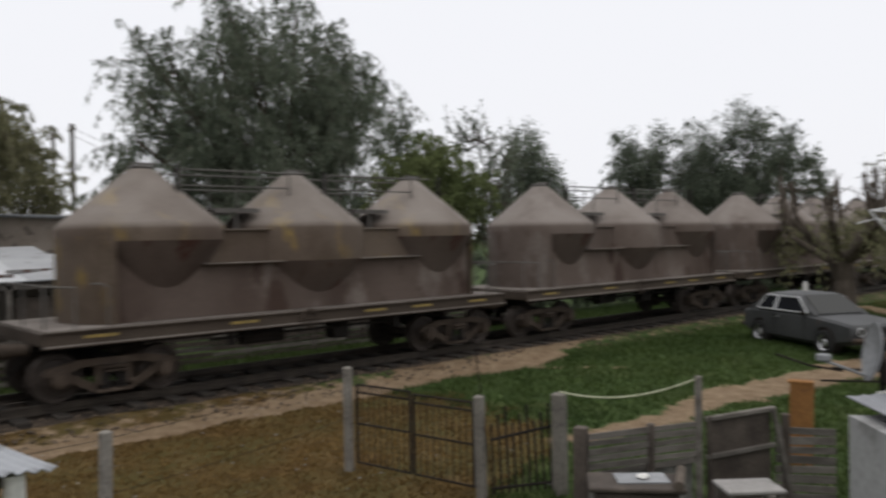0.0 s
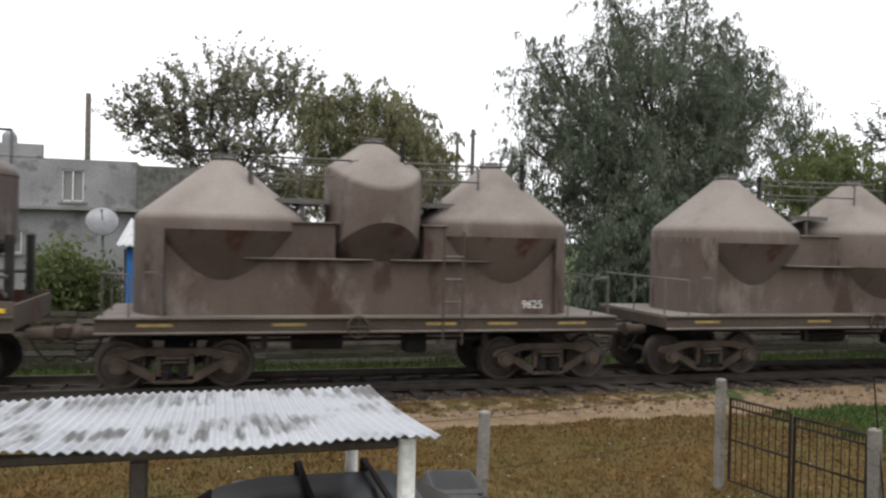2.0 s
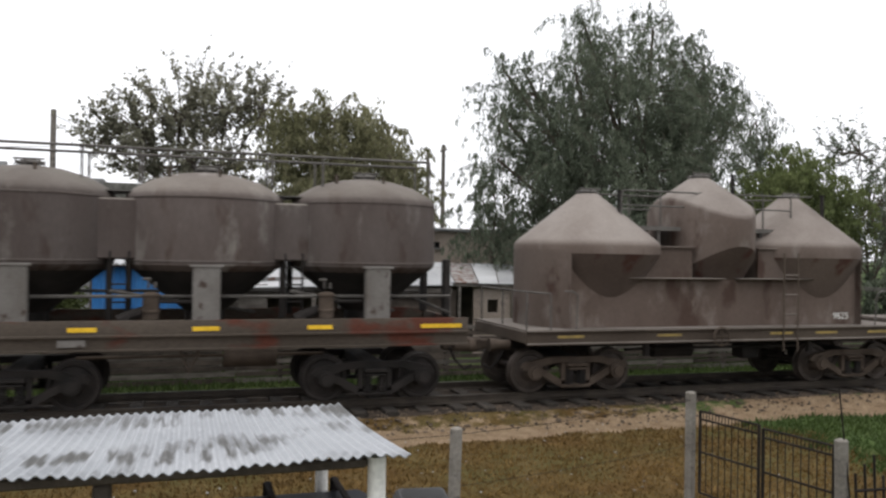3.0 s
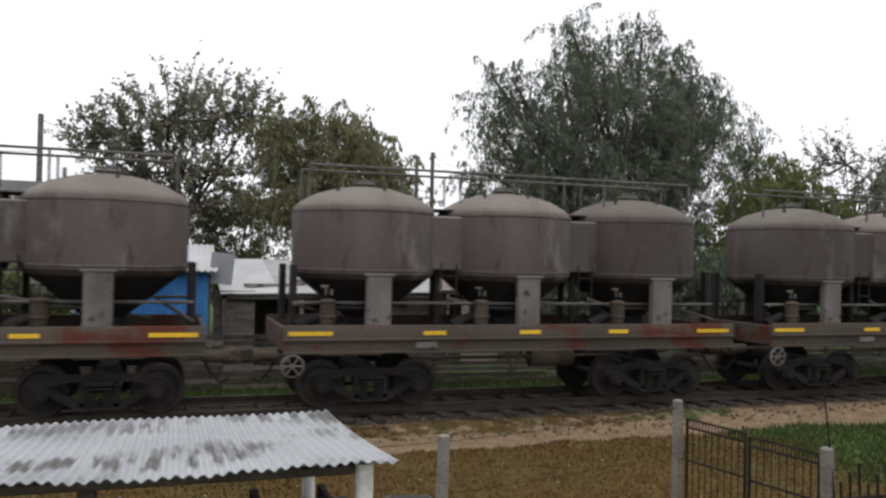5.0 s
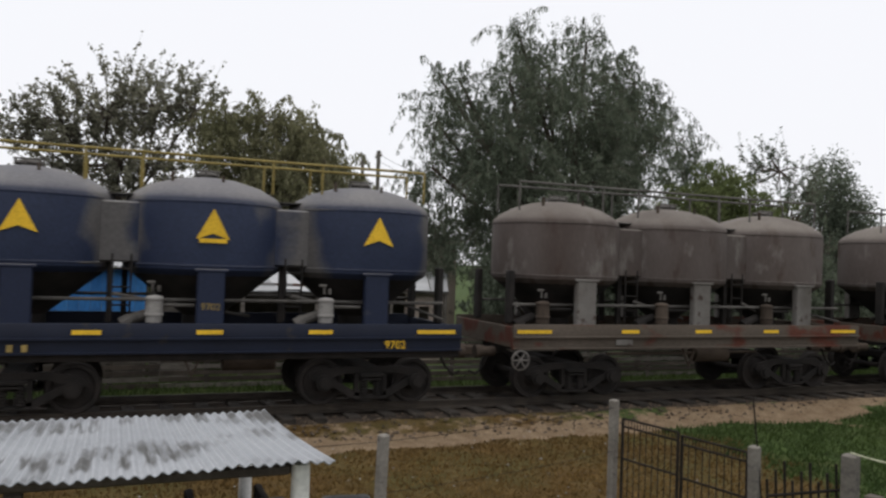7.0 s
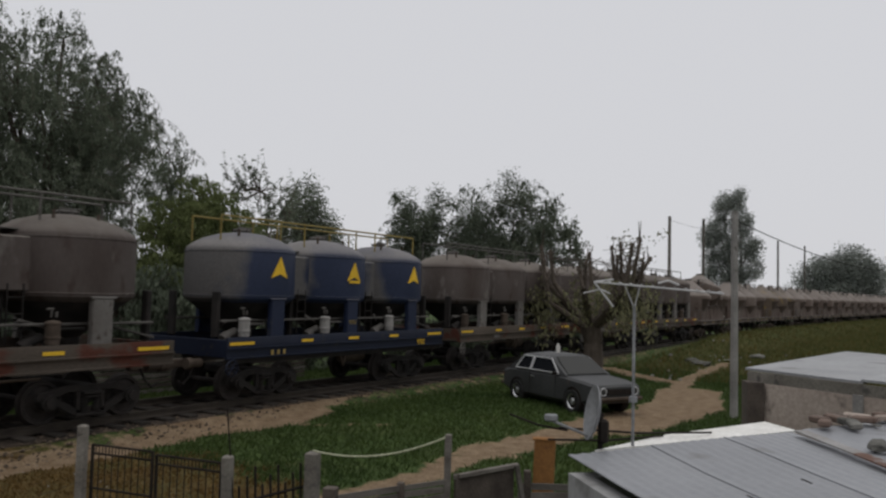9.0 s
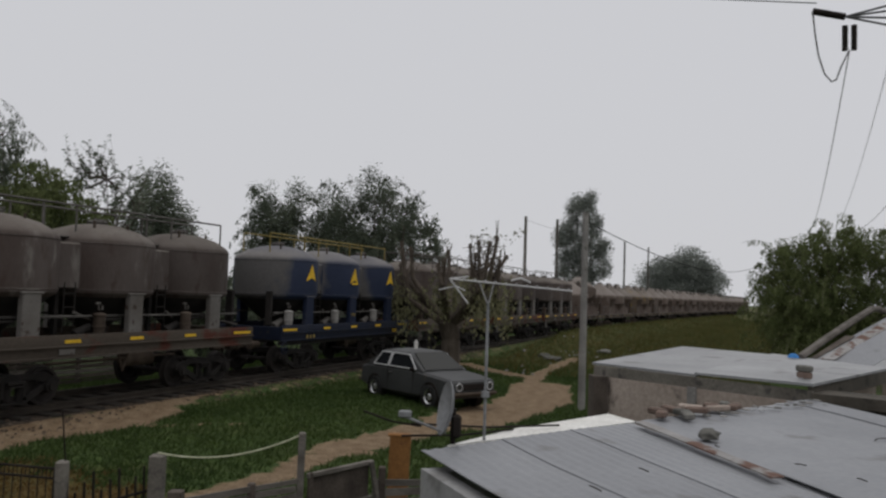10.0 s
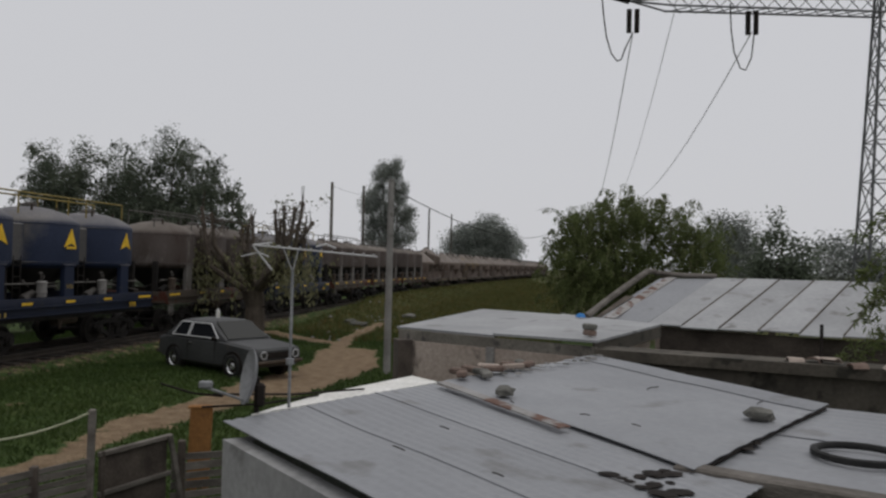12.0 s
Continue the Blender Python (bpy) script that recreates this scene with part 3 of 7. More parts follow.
# ---- wagons ----
def bogie(parent, x, dusty, dark=False):
    b = thing("bogie", "", "", pose(x, 0, 0))
    b.parent = parent
    mat = DARK if dark else BOGIE
    for s in (-1, 1):
        sh = Shape()
        y0, y1 = s * 0.93, s * 1.03
        top = [(-1.12, 0.50), (-1.05, 0.60), (-0.55, 0.70), (0.55, 0.70), (1.05, 0.60), (1.12, 0.50)]
        sh.prism(top + [(1.0, 0.42), (0.5, 0.58), (-0.5, 0.58), (-1.0, 0.42)], y0, y1)
        for d in (-1, 1):
            sh.prism([(d * 1.1, 0.46), (d * 0.85, 0.42), (d * 0.34, 0.14), (d * 0.22, 0.14), (d * 0.22, 0.22), (d * 0.72, 0.50)], y0, y1)
            sh.prism([(d * 0.22, 0.6), (d * 0.30, 0.6), (d * 0.30, 0.15), (d * 0.22, 0.15)], y0, y1)
            sh.rod((d * 0.87, s * 0.86, 0.42), (d * 0.87, s * 1.10, 0.42), 0.15, 14)
            sh.rod((d * 0.87, s * 1.10, 0.42), (d * 0.87, s * 1.15, 0.42), 0.10, 12)
        sh.box((0, s * 0.98, 0.14), (0.62, 0.14, 0.07), bevel=0.015)
        part("side_frame", sh, mat, b)
        for d in (-0.13, 0.13):
            part("coil_spring", Shape().lathe([(0.0, 0.18)] + [(0.06 + 0.03 * ((k % 4) in (1, 2)), 0.18 + k * 0.0125) for k in range(25)] + [(0.0, 0.49)], (d, s * 1.0, 0), 10), DARK, b)
        part("spring_plate", Shape().box((0, s * 1.0, 0.55), (0.42, 0.26, 0.06), bevel=0.01).box((0, s * 1.0, 0.48), (0.36, 0.24, 0.03)), mat, b)
    part("bolster", Shape().box((0, 0, 0.6), (0.36, 2.0, 0.2), bevel=0.03), DARK, b)
    kind_ = "dark_wheelset" if dark else "wheelset"
    wm = bpy.data.meshes.get(kind_)
    if wm is None:
        sh = Shape().rod((0, -1.0, 0), (0, 1.0, 0), 0.07, 12)
        for s in (-1, 1):
            sh.lathe([(0.09, s * 0.86), (0.15, s * 0.85), (0.18, s * 0.80), (0.31, s * 0.78), (0.335, s * 0.82), (0.40, s * 0.82), (0.405, s * 0.72), (0.43, s * 0.69), (0.43, s * 0.67), (0.32, s * 0.67), (0.30, s * 0.72), (0.16, s * 0.74), (0.09, s * 0.70)], seg=32, axis="y")
            for a in range(0, 360, 90):
                sh.rod((0.24 * math.cos(radians(a)), s * 0.775, 0.24 * math.sin(radians(a))), (0.24 * math.cos(radians(a)), s * 0.80, 0.24 * math.sin(radians(a))), 0.025, 8)
        wm = sh.mesh(kind_, WHEEL_D if dark else WHEEL)
    for d in (-0.87, 0.87):
        w = new("wheelset", wm)
        w.parent, w.matrix_basis = b, pose(d, 0, 0.405)
    return b


def coupling(parent, x, d):
    part("coupler", Shape().box((x + d * 0.22, 0, 0.86), (0.55, 0.16, 0.2), bevel=0.03).box((x + d * 0.48, 0.04, 0.86), (0.22, 0.26, 0.28), bevel=0.05), BOGIE, parent)
    part("buffer", Shape().rod((x, -0.55, 0.9), (x + d * 0.3, -0.55, 0.9), 0.1, 12).rod((x + d * 0.3, -0.55, 0.9), (x + d * 0.42, -0.55, 0.9), 0.13, 14), BOGIE, parent)
    part("brake_hose", Shape().tube([(x, -0.35, 0.85), (x + d * 0.12, -0.36, 0.6), (x + d * 0.3, -0.36, 0.42), (x + d * 0.45, -0.36, 0.5)], 0.025), DARK, parent)


def silo(top, slope, band, hop_slope, bottom, ex=1.5, ey=1.5, r0=0.22, seg=64):
    """A silo of round or flattened plan: a cone on top and an upright band; and the hopper cone below it."""
    sh = Shape()
    rad = []
    for i in range(seg):
        t = 2 * math.pi * i / seg
        r = 1 / math.sqrt((math.cos(t) / ex) ** 2 + (math.sin(t) / ey) ** 2)
        rad.append((math.cos(t), math.sin(t), r))
    rings = [[(c * r0, s * r0, top) for c, s, r in rad]]
    for f in (0.25, 0.5, 0.75, 0.93):
        rings.append([(c * (r0 + (r - r0) * f), s * (r0 + (r - r0) * f), top - slope * (r - r0) * f) for c, s, r in rad])
    rings.append([(c * (r - 0.03), s * (r - 0.03), top - slope * (r - r0) + 0.01) for c, s, r in rad])
    rings.append([(c * r, s * r, top - slope * (r - r0) - 0.06) for c, s, r in rad])
    rings.append([(c * r, s * r, max(band + hop_slope * (r - 1.5), bottom)) for c, s, r in rad])
    foot = max(0.4, 1.5 - (band - bottom) / hop_slope)
    rings.append([(c * min(r, foot), s * min(r, foot), bottom) for c, s, r in rad])
    def sheet(rs):
        q = [(j * seg + i, j * seg + (i + 1) % seg, (j + 1) * seg + (i + 1) % seg, (j + 1) * seg + i) for j in range(len(rs) - 1) for i in range(seg)]
        return [p for ring in rs for p in ring], q

    pts, fs = sheet(rings[:-1])
    sh.add(pts, fs + [tuple(range(seg))])
    return sh, Shape().add(*sheet(rings[-2:]))


def hatch(parent, x, z):
    sh = Shape().lathe([(0.0, z + 0.1), (0.1, z + 0.095), (0.19, z + 0.07), (0.215, z + 0.045), (0.215, z + 0.02), (0.17, z + 0.015), (0.17, z - 0.08)], (x, 0, 0), 24)
    sh.rod((x - 0.24, -0.12, z + 0.1), (x + 0.24, -0.12, z + 0.1), 0.016, 6)
    for a_ in range(20, 380, 60):
        c_, s_ = math.cos(radians(a_)), math.sin(radians(a_))
        sh.rod((x + 0.22 * c_, 0.22 * s_, z - 0.05), (x + 0.22 * c_, 0.22 * s_, z + 0.085), 0.018, 6)
    part("hatch", sh, RAILING, parent)


def cone_wagon(name, length, bogie_at, silos, label, steel=HOPPER, dome=False):
    """A cement wagon with flat side plates round cone-topped silos."""
    w = thing(name, label, "rail wagon", group="cement train")
    h = length / 2
    for s in (-1, 1):
        sh = Shape().along([(s * y, z) for y, z in ((1.37, 0.97), (1.45, 0.97), (1.455, 0.985), (1.45, 1.0), (1.40, 1.01), (1.40, 1.205), (1.45, 1.21), (1.455, 1.225), (1.45, 1.24), (1.37, 1.24))], -h, h)
        part("side_sill", sh, FRAME_A, w)
        part("end_sill", Shape().box((s * (h - 0.03), 0, 1.11), (0.06, 2.72, 0.22), bevel=0.01), FRAME_A, w)
    part("deck", Shape().box((0, 0, 1.232), (length - 0.02, 2.72, 0.03)), FRAME_A, w)
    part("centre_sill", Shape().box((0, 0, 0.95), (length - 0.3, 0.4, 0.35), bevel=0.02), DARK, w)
    xs = [s[0] for s in silos]
    x0, x1 = xs[0] - 0.95, xs[-1] + 0.95
    for s in (-1, 1):
        pl = Shape()
        a, b = xs[0] + 0.05, xs[-1] - 0.05
        pl.prism([(x0, 1.25), (x1, 1.25), (x1, 2.62), (b, 2.62), (b, 2.2), (a, 2.2), (a, 2.62), (x0, 2.62)], s * 1.01, s * 1.03)
        part("side_plate", pl, PLATE, w)
        for a, b in zip(xs[:-1], xs[1:]):
            part("plate_lip", Shape().box(((a + b) / 2, s * 1.08, 2.21), (b - a - 1.3 if not dome else b - a - 0.3, 0.24, 0.03), bevel=0.006), FRAME_A, w)
    for (a, b) in zip(xs[:-1], xs[1:]):
        c = (a + b) / 2
        part("web_plate", Shape().box((c, 0, 2.5), (abs(b - a) - 1.6, 1.9, 0.66)).box((c, 0, 2.84), (abs(b - a) - 1.5, 2.0, 0.03), bevel=0.006), steel, w)
    for (x, top, slope, band, hs, ex) in silos:
        body, cone = silo(top, slope, band, hs, 1.26, ex=ex)
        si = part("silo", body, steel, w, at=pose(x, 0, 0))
        part("hopper_cone", cone, HOPPER_SHADED, si, "brown lower hopper cone with rim shade in its colour")
        hatch(w, x, top)
        part("vent_pipe", Shape().rod((x + 0.45, -0.55, top - 0.75), (x + 0.45, -0.55, top + 0.03), 0.045, 10).rod((x + 0.45, -0.55, top + 0.03), (x + 0.45, -0.55, top + 0.06), 0.058, 10), DARK, w)
    for d, x in ((-1, xs[0]), (1, xs[-1])):
        a = 180 if d < 0 else 0
        part("end_skirt", Shape().lathe([(1.5, 1.25), (1.5, 2.75), (1.485, 2.75), (1.485, 1.25)], (x, 0, 0), 24, a - 52, a + 52), steel, w)
        for y in (-1.08, 1.08):
            part("skirt_brace", Shape().box((x + d * 0.935, y * 1.01, 1.98), (0.02, 0.17, 1.46)), steel, w)
    # walkway between the silos
    for a, b in zip(xs[:-1], xs[1:]):
        wk = Shape()
        c = (a + b) / 2
        wk.box((c, 0, 3.25), (0.9, 1.1, 0.04)).box((c, -0.62, 3.22), (0.95, 0.05, 0.08)).box((c, 0.62, 3.22), (0.95, 0.05, 0.08))
        for y in (-0.55, 0.55):
            wk.box((c, y, 3.05), (0.06, 0.06, 0.4))
        part("walkway", wk, RAILING, w)
    for y in (-0.62, 0.62):
        for a, b in zip(xs[:-1], xs[1:]):
            rl = Shape()
            p, q = a + 0.45, b - 0.45
            rl.tube([(p, y, 3.4), (p, y, 3.92), (p + 0.06, y, 3.98), (q - 0.06, y, 3.98), (q, y, 3.92), (q, y, 3.4)], 0.02)
            rl.tube([(p, y, 3.68), (q, y, 3.68)], 0.016)
            rl.rod(((p + q) / 2, y, 3.25), ((p + q) / 2, y, 3.98), 0.018)
            rl.tube([(q, y, 3.98), (q + 0.55, y, 4.0)], 0.018)
            part("handrail", rl, RAILING, w)
    for d in (-1, 1):
        er = Shape()
        for y in (-1.2, 0.0, 1.2):
            er.tube([(d * (h - 0.08), y, 1.24), (d * (h - 0.08), y, 1.95)], 0.018)
        er.tube([(d * (h - 0.08), -1.2, 1.95), (d * (h - 0.08), 1.2, 1.95)], 0.018)
        er.tube([(d * (h - 0.08), -1.2, 1.95), (d * (h - 0.5), -1.36, 1.92), (d * (h - 0.5), -1.36, 1.25)], 0.018)
        part("end_railing", er, RAILING, w)
        er = Shape().tube([(d * (h - 1.0), -1.42, 1.26), (d * (h - 1.0), -1.46, 1.9), (d * (h - 0.9), -1.46, 1.97), (d * (h - 0.75), -1.42, 1.97)], 0.016)
        part("grab_rail", er, RAILING, w)
        coupling(w, d * h, d)
    part("hand_wheel", Shape().lathe([(0.17, -0.015), (0.2, 0), (0.17, 0.015)], (-0.35, -1.46, 1.08), 20, axis="y").rod((-0.53, -1.46, 1.08), (-0.17, -1.46, 1.08), 0.012).rod((-0.35, -1.46, 0.9), (-0.35, -1.46, 1.26), 0.012), BOGIE, w)
    part("brake_gear", Shape().box((0.8, -0.7, 0.72), (0.4, 0.4, 0.35), bevel=0.03).rod((-1.4, -0.6, 0.75), (-0.5, -0.6, 0.75), 0.16, 14).tube([(-2.2, -0.9, 0.8), (2.2, -0.9, 0.8)], 0.03).box((2.0, -1.2, 0.85), (0.1, 0.1, 0.3)).box((-1.9, -1.2, 0.85), (0.1, 0.1, 0.3)), DARK, w)
    for x in (-h + 0.9, -h / 3, h / 4, h / 2, h - 0.9):
        part("marking", Shape().box((x, -1.404, 1.12), (0.55, 0.006, 0.05)), YELLOW_OLD, w)
    for b in (-bogie_at, bogie_at):
        bogie(w, b, True)
    return w


def tank_wagon(name, label, steel, frame_mat, rails, blue=False):
    """A cement wagon with three round tanks standing on legs."""
    w = thing(name, label, "rail wagon", group="cement train")
    h = 4.5
    for s in (-1, 1):
        part("side_sill", Shape().along([(s * y, z) for y, z in ((1.33, 1.02), (1.44, 1.02), (1.44, 1.045), (1.385, 1.05), (1.385, 1.235), (1.45, 1.24), (1.45, 1.27), (1.405, 1.275), (1.405, 1.48), (1.395, 1.5), (1.35, 1.5))], -4.5, 4.5), frame_mat, w)
    for d in (-1, 1):
        part("end_sill", Shape().box((d * (h - 0.03), 0, 1.25), (0.06, 2.7, 0.4), bevel=0.01), frame_mat, w)
    cm = Shape().box((0, 0, 1.05), (8.8, 0.4, 0.3))
    for x in np.linspace(-4.2, 4.2, 9):
        cm.box((x, 0, 1.2), (0.1, 2.7, 0.14))
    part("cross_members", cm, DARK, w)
    for k, x in enumerate((-2.86, 0.0, 2.86)):
        sh = Shape()
        prof = [(0.25, 4.0), (0.55, 3.96), (0.95, 3.84), (1.2, 3.70), (1.30, 3.62), (1.34, 3.56), (1.35, 3.50), (1.35, 2.44), (1.34, 2.38), (1.28, 2.32), (1.2, 2.27)]
        sh.lathe(prof, seg=48)
        sh.add([(0.25 * math.cos(i * math.pi / 8), 0.25 * math.sin(i * math.pi / 8), 4.0) for i in range(16)], [tuple(range(16))])
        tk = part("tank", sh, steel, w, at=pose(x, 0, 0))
        # Cone coloured near-black for the shade under the tank
        part("hopper_cone", Shape().lathe([(1.24, 2.3), (1.0, 2.1), (0.3, 1.53), (0.28, 1.45)], seg=40), DARK, tk, "discharge cone with under-tank shade in its dark colour")
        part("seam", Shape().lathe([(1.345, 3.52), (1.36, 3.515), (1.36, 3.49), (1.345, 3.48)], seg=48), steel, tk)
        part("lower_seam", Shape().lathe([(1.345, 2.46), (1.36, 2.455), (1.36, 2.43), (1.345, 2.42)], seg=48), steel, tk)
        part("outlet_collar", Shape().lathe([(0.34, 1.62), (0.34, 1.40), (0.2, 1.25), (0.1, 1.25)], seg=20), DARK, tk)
        hatch(w, x, 4.02)
        part("vent_pipe", Shape().rod((x - 0.62, -0.55, 3.74), (x - 0.62, -0.55, 4.04), 0.032, 8), BOGIE, w)
        part("vent_pipe", Shape().rod((x + 0.2, -0.75, 3.8), (x + 0.2, -0.75, 4.0), 0.026, 8), BOGIE, w)
        for s in (-1, 1):
            part("leg", Shape().box((x, s * 1.27, 1.93), (0.44, 0.16, 0.92), bevel=0.02).box((x, s * 1.29, 2.37), (0.54, 0.15, 0.05), bevel=0.01), BLUE if blue else TANK_PALE, w)
        pot = Shape().lathe([(0.0, 1.5), (0.13, 1.5), (0.13, 1.6), (0.148, 1.61), (0.148, 1.64), (0.135, 1.65), (0.135, 1.86), (0.148, 1.87), (0.148, 1.9), (0.11, 1.93), (0.0, 1.95)], (x - 0.86, -1.1, 0), 18)
        part("valve_pot", pot, CONCRETE if blue else BOGIE, w)
        part("valve", Shape().rod((x - 0.9, -1.1, 2.0), (x - 0.9, -1.1, 2.16), 0.02).rod((x - 0.99, -1.1, 2.15), (x - 0.86, -1.1, 2.15), 0.025).rod((x - 0.80, -1.1, 2.0), (x - 0.80, -1.1, 2.1), 0.03), RAILING, w)
        part("outlet_pipe", Shape().tube([(x - 0.72, -1.1, 1.78), (x - 0.24, -1.12, 1.78)], 0.03).tube([(x - 1.3, -0.9, 1.5), (x - 0.95, -0.9, 1.62)], 0.09, 10).rod((x - 1.35, -0.9, 1.44), (x - 1.2, -0.9, 1.52), 0.12, 10), DARK if not blue else RAILING, w)
    for d in (-1, 1):
        for y in (-0.75, 0.75):
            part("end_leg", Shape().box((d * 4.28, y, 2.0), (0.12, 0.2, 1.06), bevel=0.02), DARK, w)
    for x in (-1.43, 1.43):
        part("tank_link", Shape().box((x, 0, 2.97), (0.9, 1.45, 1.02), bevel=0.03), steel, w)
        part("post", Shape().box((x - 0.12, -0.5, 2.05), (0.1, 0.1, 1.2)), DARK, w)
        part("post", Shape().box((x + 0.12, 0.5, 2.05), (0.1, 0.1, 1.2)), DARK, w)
        part("ladder", Shape().tube([(x - 0.1, -0.72, 1.5), (x - 0.1, -0.72, 2.6)], 0.02).tube([(x + 0.2, -0.72, 1.5), (x + 0.2, -0.72, 2.6)], 0.02).tube([(x - 0.1, -0.72, 1.75), (x + 0.2, -0.72, 1.75)], 0.015).tube([(x - 0.1, -0.72, 2.05), (x + 0.2, -0.72, 2.05)], 0.015).tube([(x - 0.1, -0.72, 2.35), (x + 0.2, -0.72, 2.35)], 0.015), DARK, w)
    part("air_pipe", Shape().tube([(-4.3, -0.95, 1.86), (4.3, -0.95, 1.86)], 0.03).tube([(-4.3, 0.95, 1.86), (4.3, 0.95, 1.86)], 0.03), RAILING, w)
    for a, b in (((-1.5, -1.0, 1.95), (0.9, 0.4, 1.5)), ((1.4, -1.0, 1.95), (3.6, 0.5, 1.5)), ((-4.3, -1.1, 1.85), (-3.4, 0.2, 1.55)), ((4.3, -1.0, 1.55), (3.7, 0.3, 1.85))):
        part("brace", Shape().tube([a, b], 0.03), RAILING, w)
    for y in (-0.5, 0.5):
        rl = Shape().tube([(-4.0, y, 4.34), (4.0, y, 4.34)], 0.024)
        for x in (-4.0, -2.0, -1.1, 1.1, 2.0, 4.0):
            rl.rod((x, y, 3.75), (x, y, 4.34), 0.022)
        part("handrail", rl, rails, w)
    for x in (-1.43, 1.43):
        part("walkway", Shape().box((x, 0, 3.62), (1.0, 0.9, 0.02)), RAILING, w)
    for x, l in ((-4.05, 0.75), (-1.85, 0.42), (0.0, 0.42), (1.85, 0.42), (4.0, 0.75)):
        part("marking", Shape().box((x, -1.408, 1.36), (l, 0.006, 0.07)), YELLOW, w)
    if blue:
        part("lower_sill", Shape().box((0, -1.3, 0.95), (9.0, 0.04, 0.12), bevel=0.01), DARK, w)
        ar = [(0, 0.3), (0.27, -0.21), (0.0, -0.11), (-0.27, -0.21)]
        for x in (-2.86, 0.0, 2.86):
            curved = []
            for a, b in ar:
                curved.append((x + a, -math.sqrt(1.375 ** 2 - a * a), 3.09 + b))
            sh = Shape().add(curved + [(p[0], p[1] + 0.02, p[2]) for p in curved], [(0, 1, 2), (0, 2, 3), (4, 6, 5), (4, 7, 6), (0, 1, 5, 4), (1, 2, 6, 5), (2, 3, 7, 6), (3, 0, 4, 7)])
            part("arrow_emblem", sh, YELLOW, w, "plain yellow arrowhead emblem", smooth=False)
        part("lettering_bar", Shape().box((0, -1.372, 2.86), (0.44, 0.012, 0.07)), YELLOW, w)
        writing("wagon_number", "9702", 0.16, YELLOW_OLD, w, pose(0.0, -1.357, 1.72, 90, 0, 0))
        writing("wagon_number", "9702", 0.2, YELLOW, w, pose(3.2, -1.447, 1.07, 90, 0, 0))
        for x in (-3.1, -2.9, -2.7):
            part("lettering_bar", Shape().box((x, -1.43, 1.12), (0.08, 0.008, 0.11)), YELLOW_OLD, w)
    else:
        part("lettering_bar", Shape().box((-2.0, -1.415, 1.15), (0.4, 0.008, 0.11)), TANK_PALE, w)
    for d in (-1, 1):
        coupling(w, d * h, d)
    part("hand_wheel", Shape().lathe([(0.17, -0.02), (0.2, 0), (0.17, 0.02)], (-4.35, -1.42, 0.82), 20, axis="y").rod((-4.52, -1.42, 0.82), (-4.18, -1.42, 0.82), 0.015).rod((-4.45, -1.42, 0.68), (-4.25, -1.42, 0.96), 0.015).rod((-4.25, -1.42, 0.68), (-4.45, -1.42, 0.96), 0.015), BLUE_FRAME if blue else TANK_PALE, w)
    part("brake_gear", Shape().tube([(-0.4, -1.25, 1.0), (-0.25, -1.25, 0.62), (-0.1, -1.25, 1.0)], 0.03).rod((0.3, -0.7, 0.8), (1.2, -0.7, 0.8), 0.17, 14).tube([(-2.0, -0.8, 0.85), (2.0, -0.8, 0.85)], 0.03), BOGIE, w)
    for b in (-2.9, 2.9):
        bogie(w, b, False, dark=True)
    return w


A_SILOS = [(-3.05, 4.0, 0.835, 2.66, 1.8, 1.5), (0.2, 4.0, 0.835, 2.22, 1.42, 1.5), (3.45, 4.0, 0.835, 2.66, 1.8, 1.5)]
S_SILOS = [(-2.6, 3.92, 0.80, 2.68, 1.8, 1.5), (0.1, 4.35, 0.70, 2.87, 0.95, 0.88), (2.45, 4.0, 0.835, 2.66, 1.8, 1.5)]
plain = cone_wagon("cone_silo_wagon", 10.44, 4.0, A_SILOS, "dusty brown cement wagon with three cone-topped silos")
stained = cone_wagon("cone_silo_wagon", 10.44, 4.0, A_SILOS, "dusty brown cement wagon with yellow stains on its cone-topped silos", HOPPER_Y)
short = cone_wagon("cone_silo_wagon", 9.05, 3.33, S_SILOS, "short dusty cement wagon with a raised narrow middle silo", dome=True)
part("ladder", Shape().tube([(1.15, -1.44, 0.75), (1.15, -1.44, 2.75)], 0.02).tube([(1.5, -1.44, 0.75), (1.5, -1.44, 2.75)], 0.02).tube([(1.15, -1.44, 1.0), (1.5, -1.44, 1.0)], 0.015).tube([(1.15, -1.44, 1.5), (1.5, -1.44, 1.5)], 0.015).tube([(1.15, -1.44, 1.9), (1.5, -1.44, 1.9)], 0.015).tube([(1.15, -1.44, 2.3), (1.5, -1.44, 2.3)], 0.015), FRAME_A, short)
writing("wagon_number", "9625", 0.21, WHITE, short, pose(2.98, -1.036, 1.36, 90, 0, 0))
rusty = tank_wagon("round_tank_wagon", "rusty grey cement wagon with three round tanks on legs", TANK, FRAME_B, RAILING)
blue = tank_wagon("round_tank_wagon", "dusty blue cement wagon with yellow arrowheads on three round tanks", BLUE_TANK, BLUE_FRAME, RAIL_Y, blue=True)

TRAIN = [(plain, -2.39), (stained, 8.9), (short, -13.19), (rusty, -23.36), (blue, -53.64)]
TRAIN += [(copy_thing(plain, Matrix.Identity(4)), 8.9 + 11.3 * k) for k in range(1, 11)]
TRAIN += [(copy_thing(rusty, Matrix.Identity(4)), x) for x in (-33.3, -43.55, -64.1, -84.25, -94.25)]
TRAIN += [(copy_thing(blue, Matrix.Identity(4)), -74.25)]


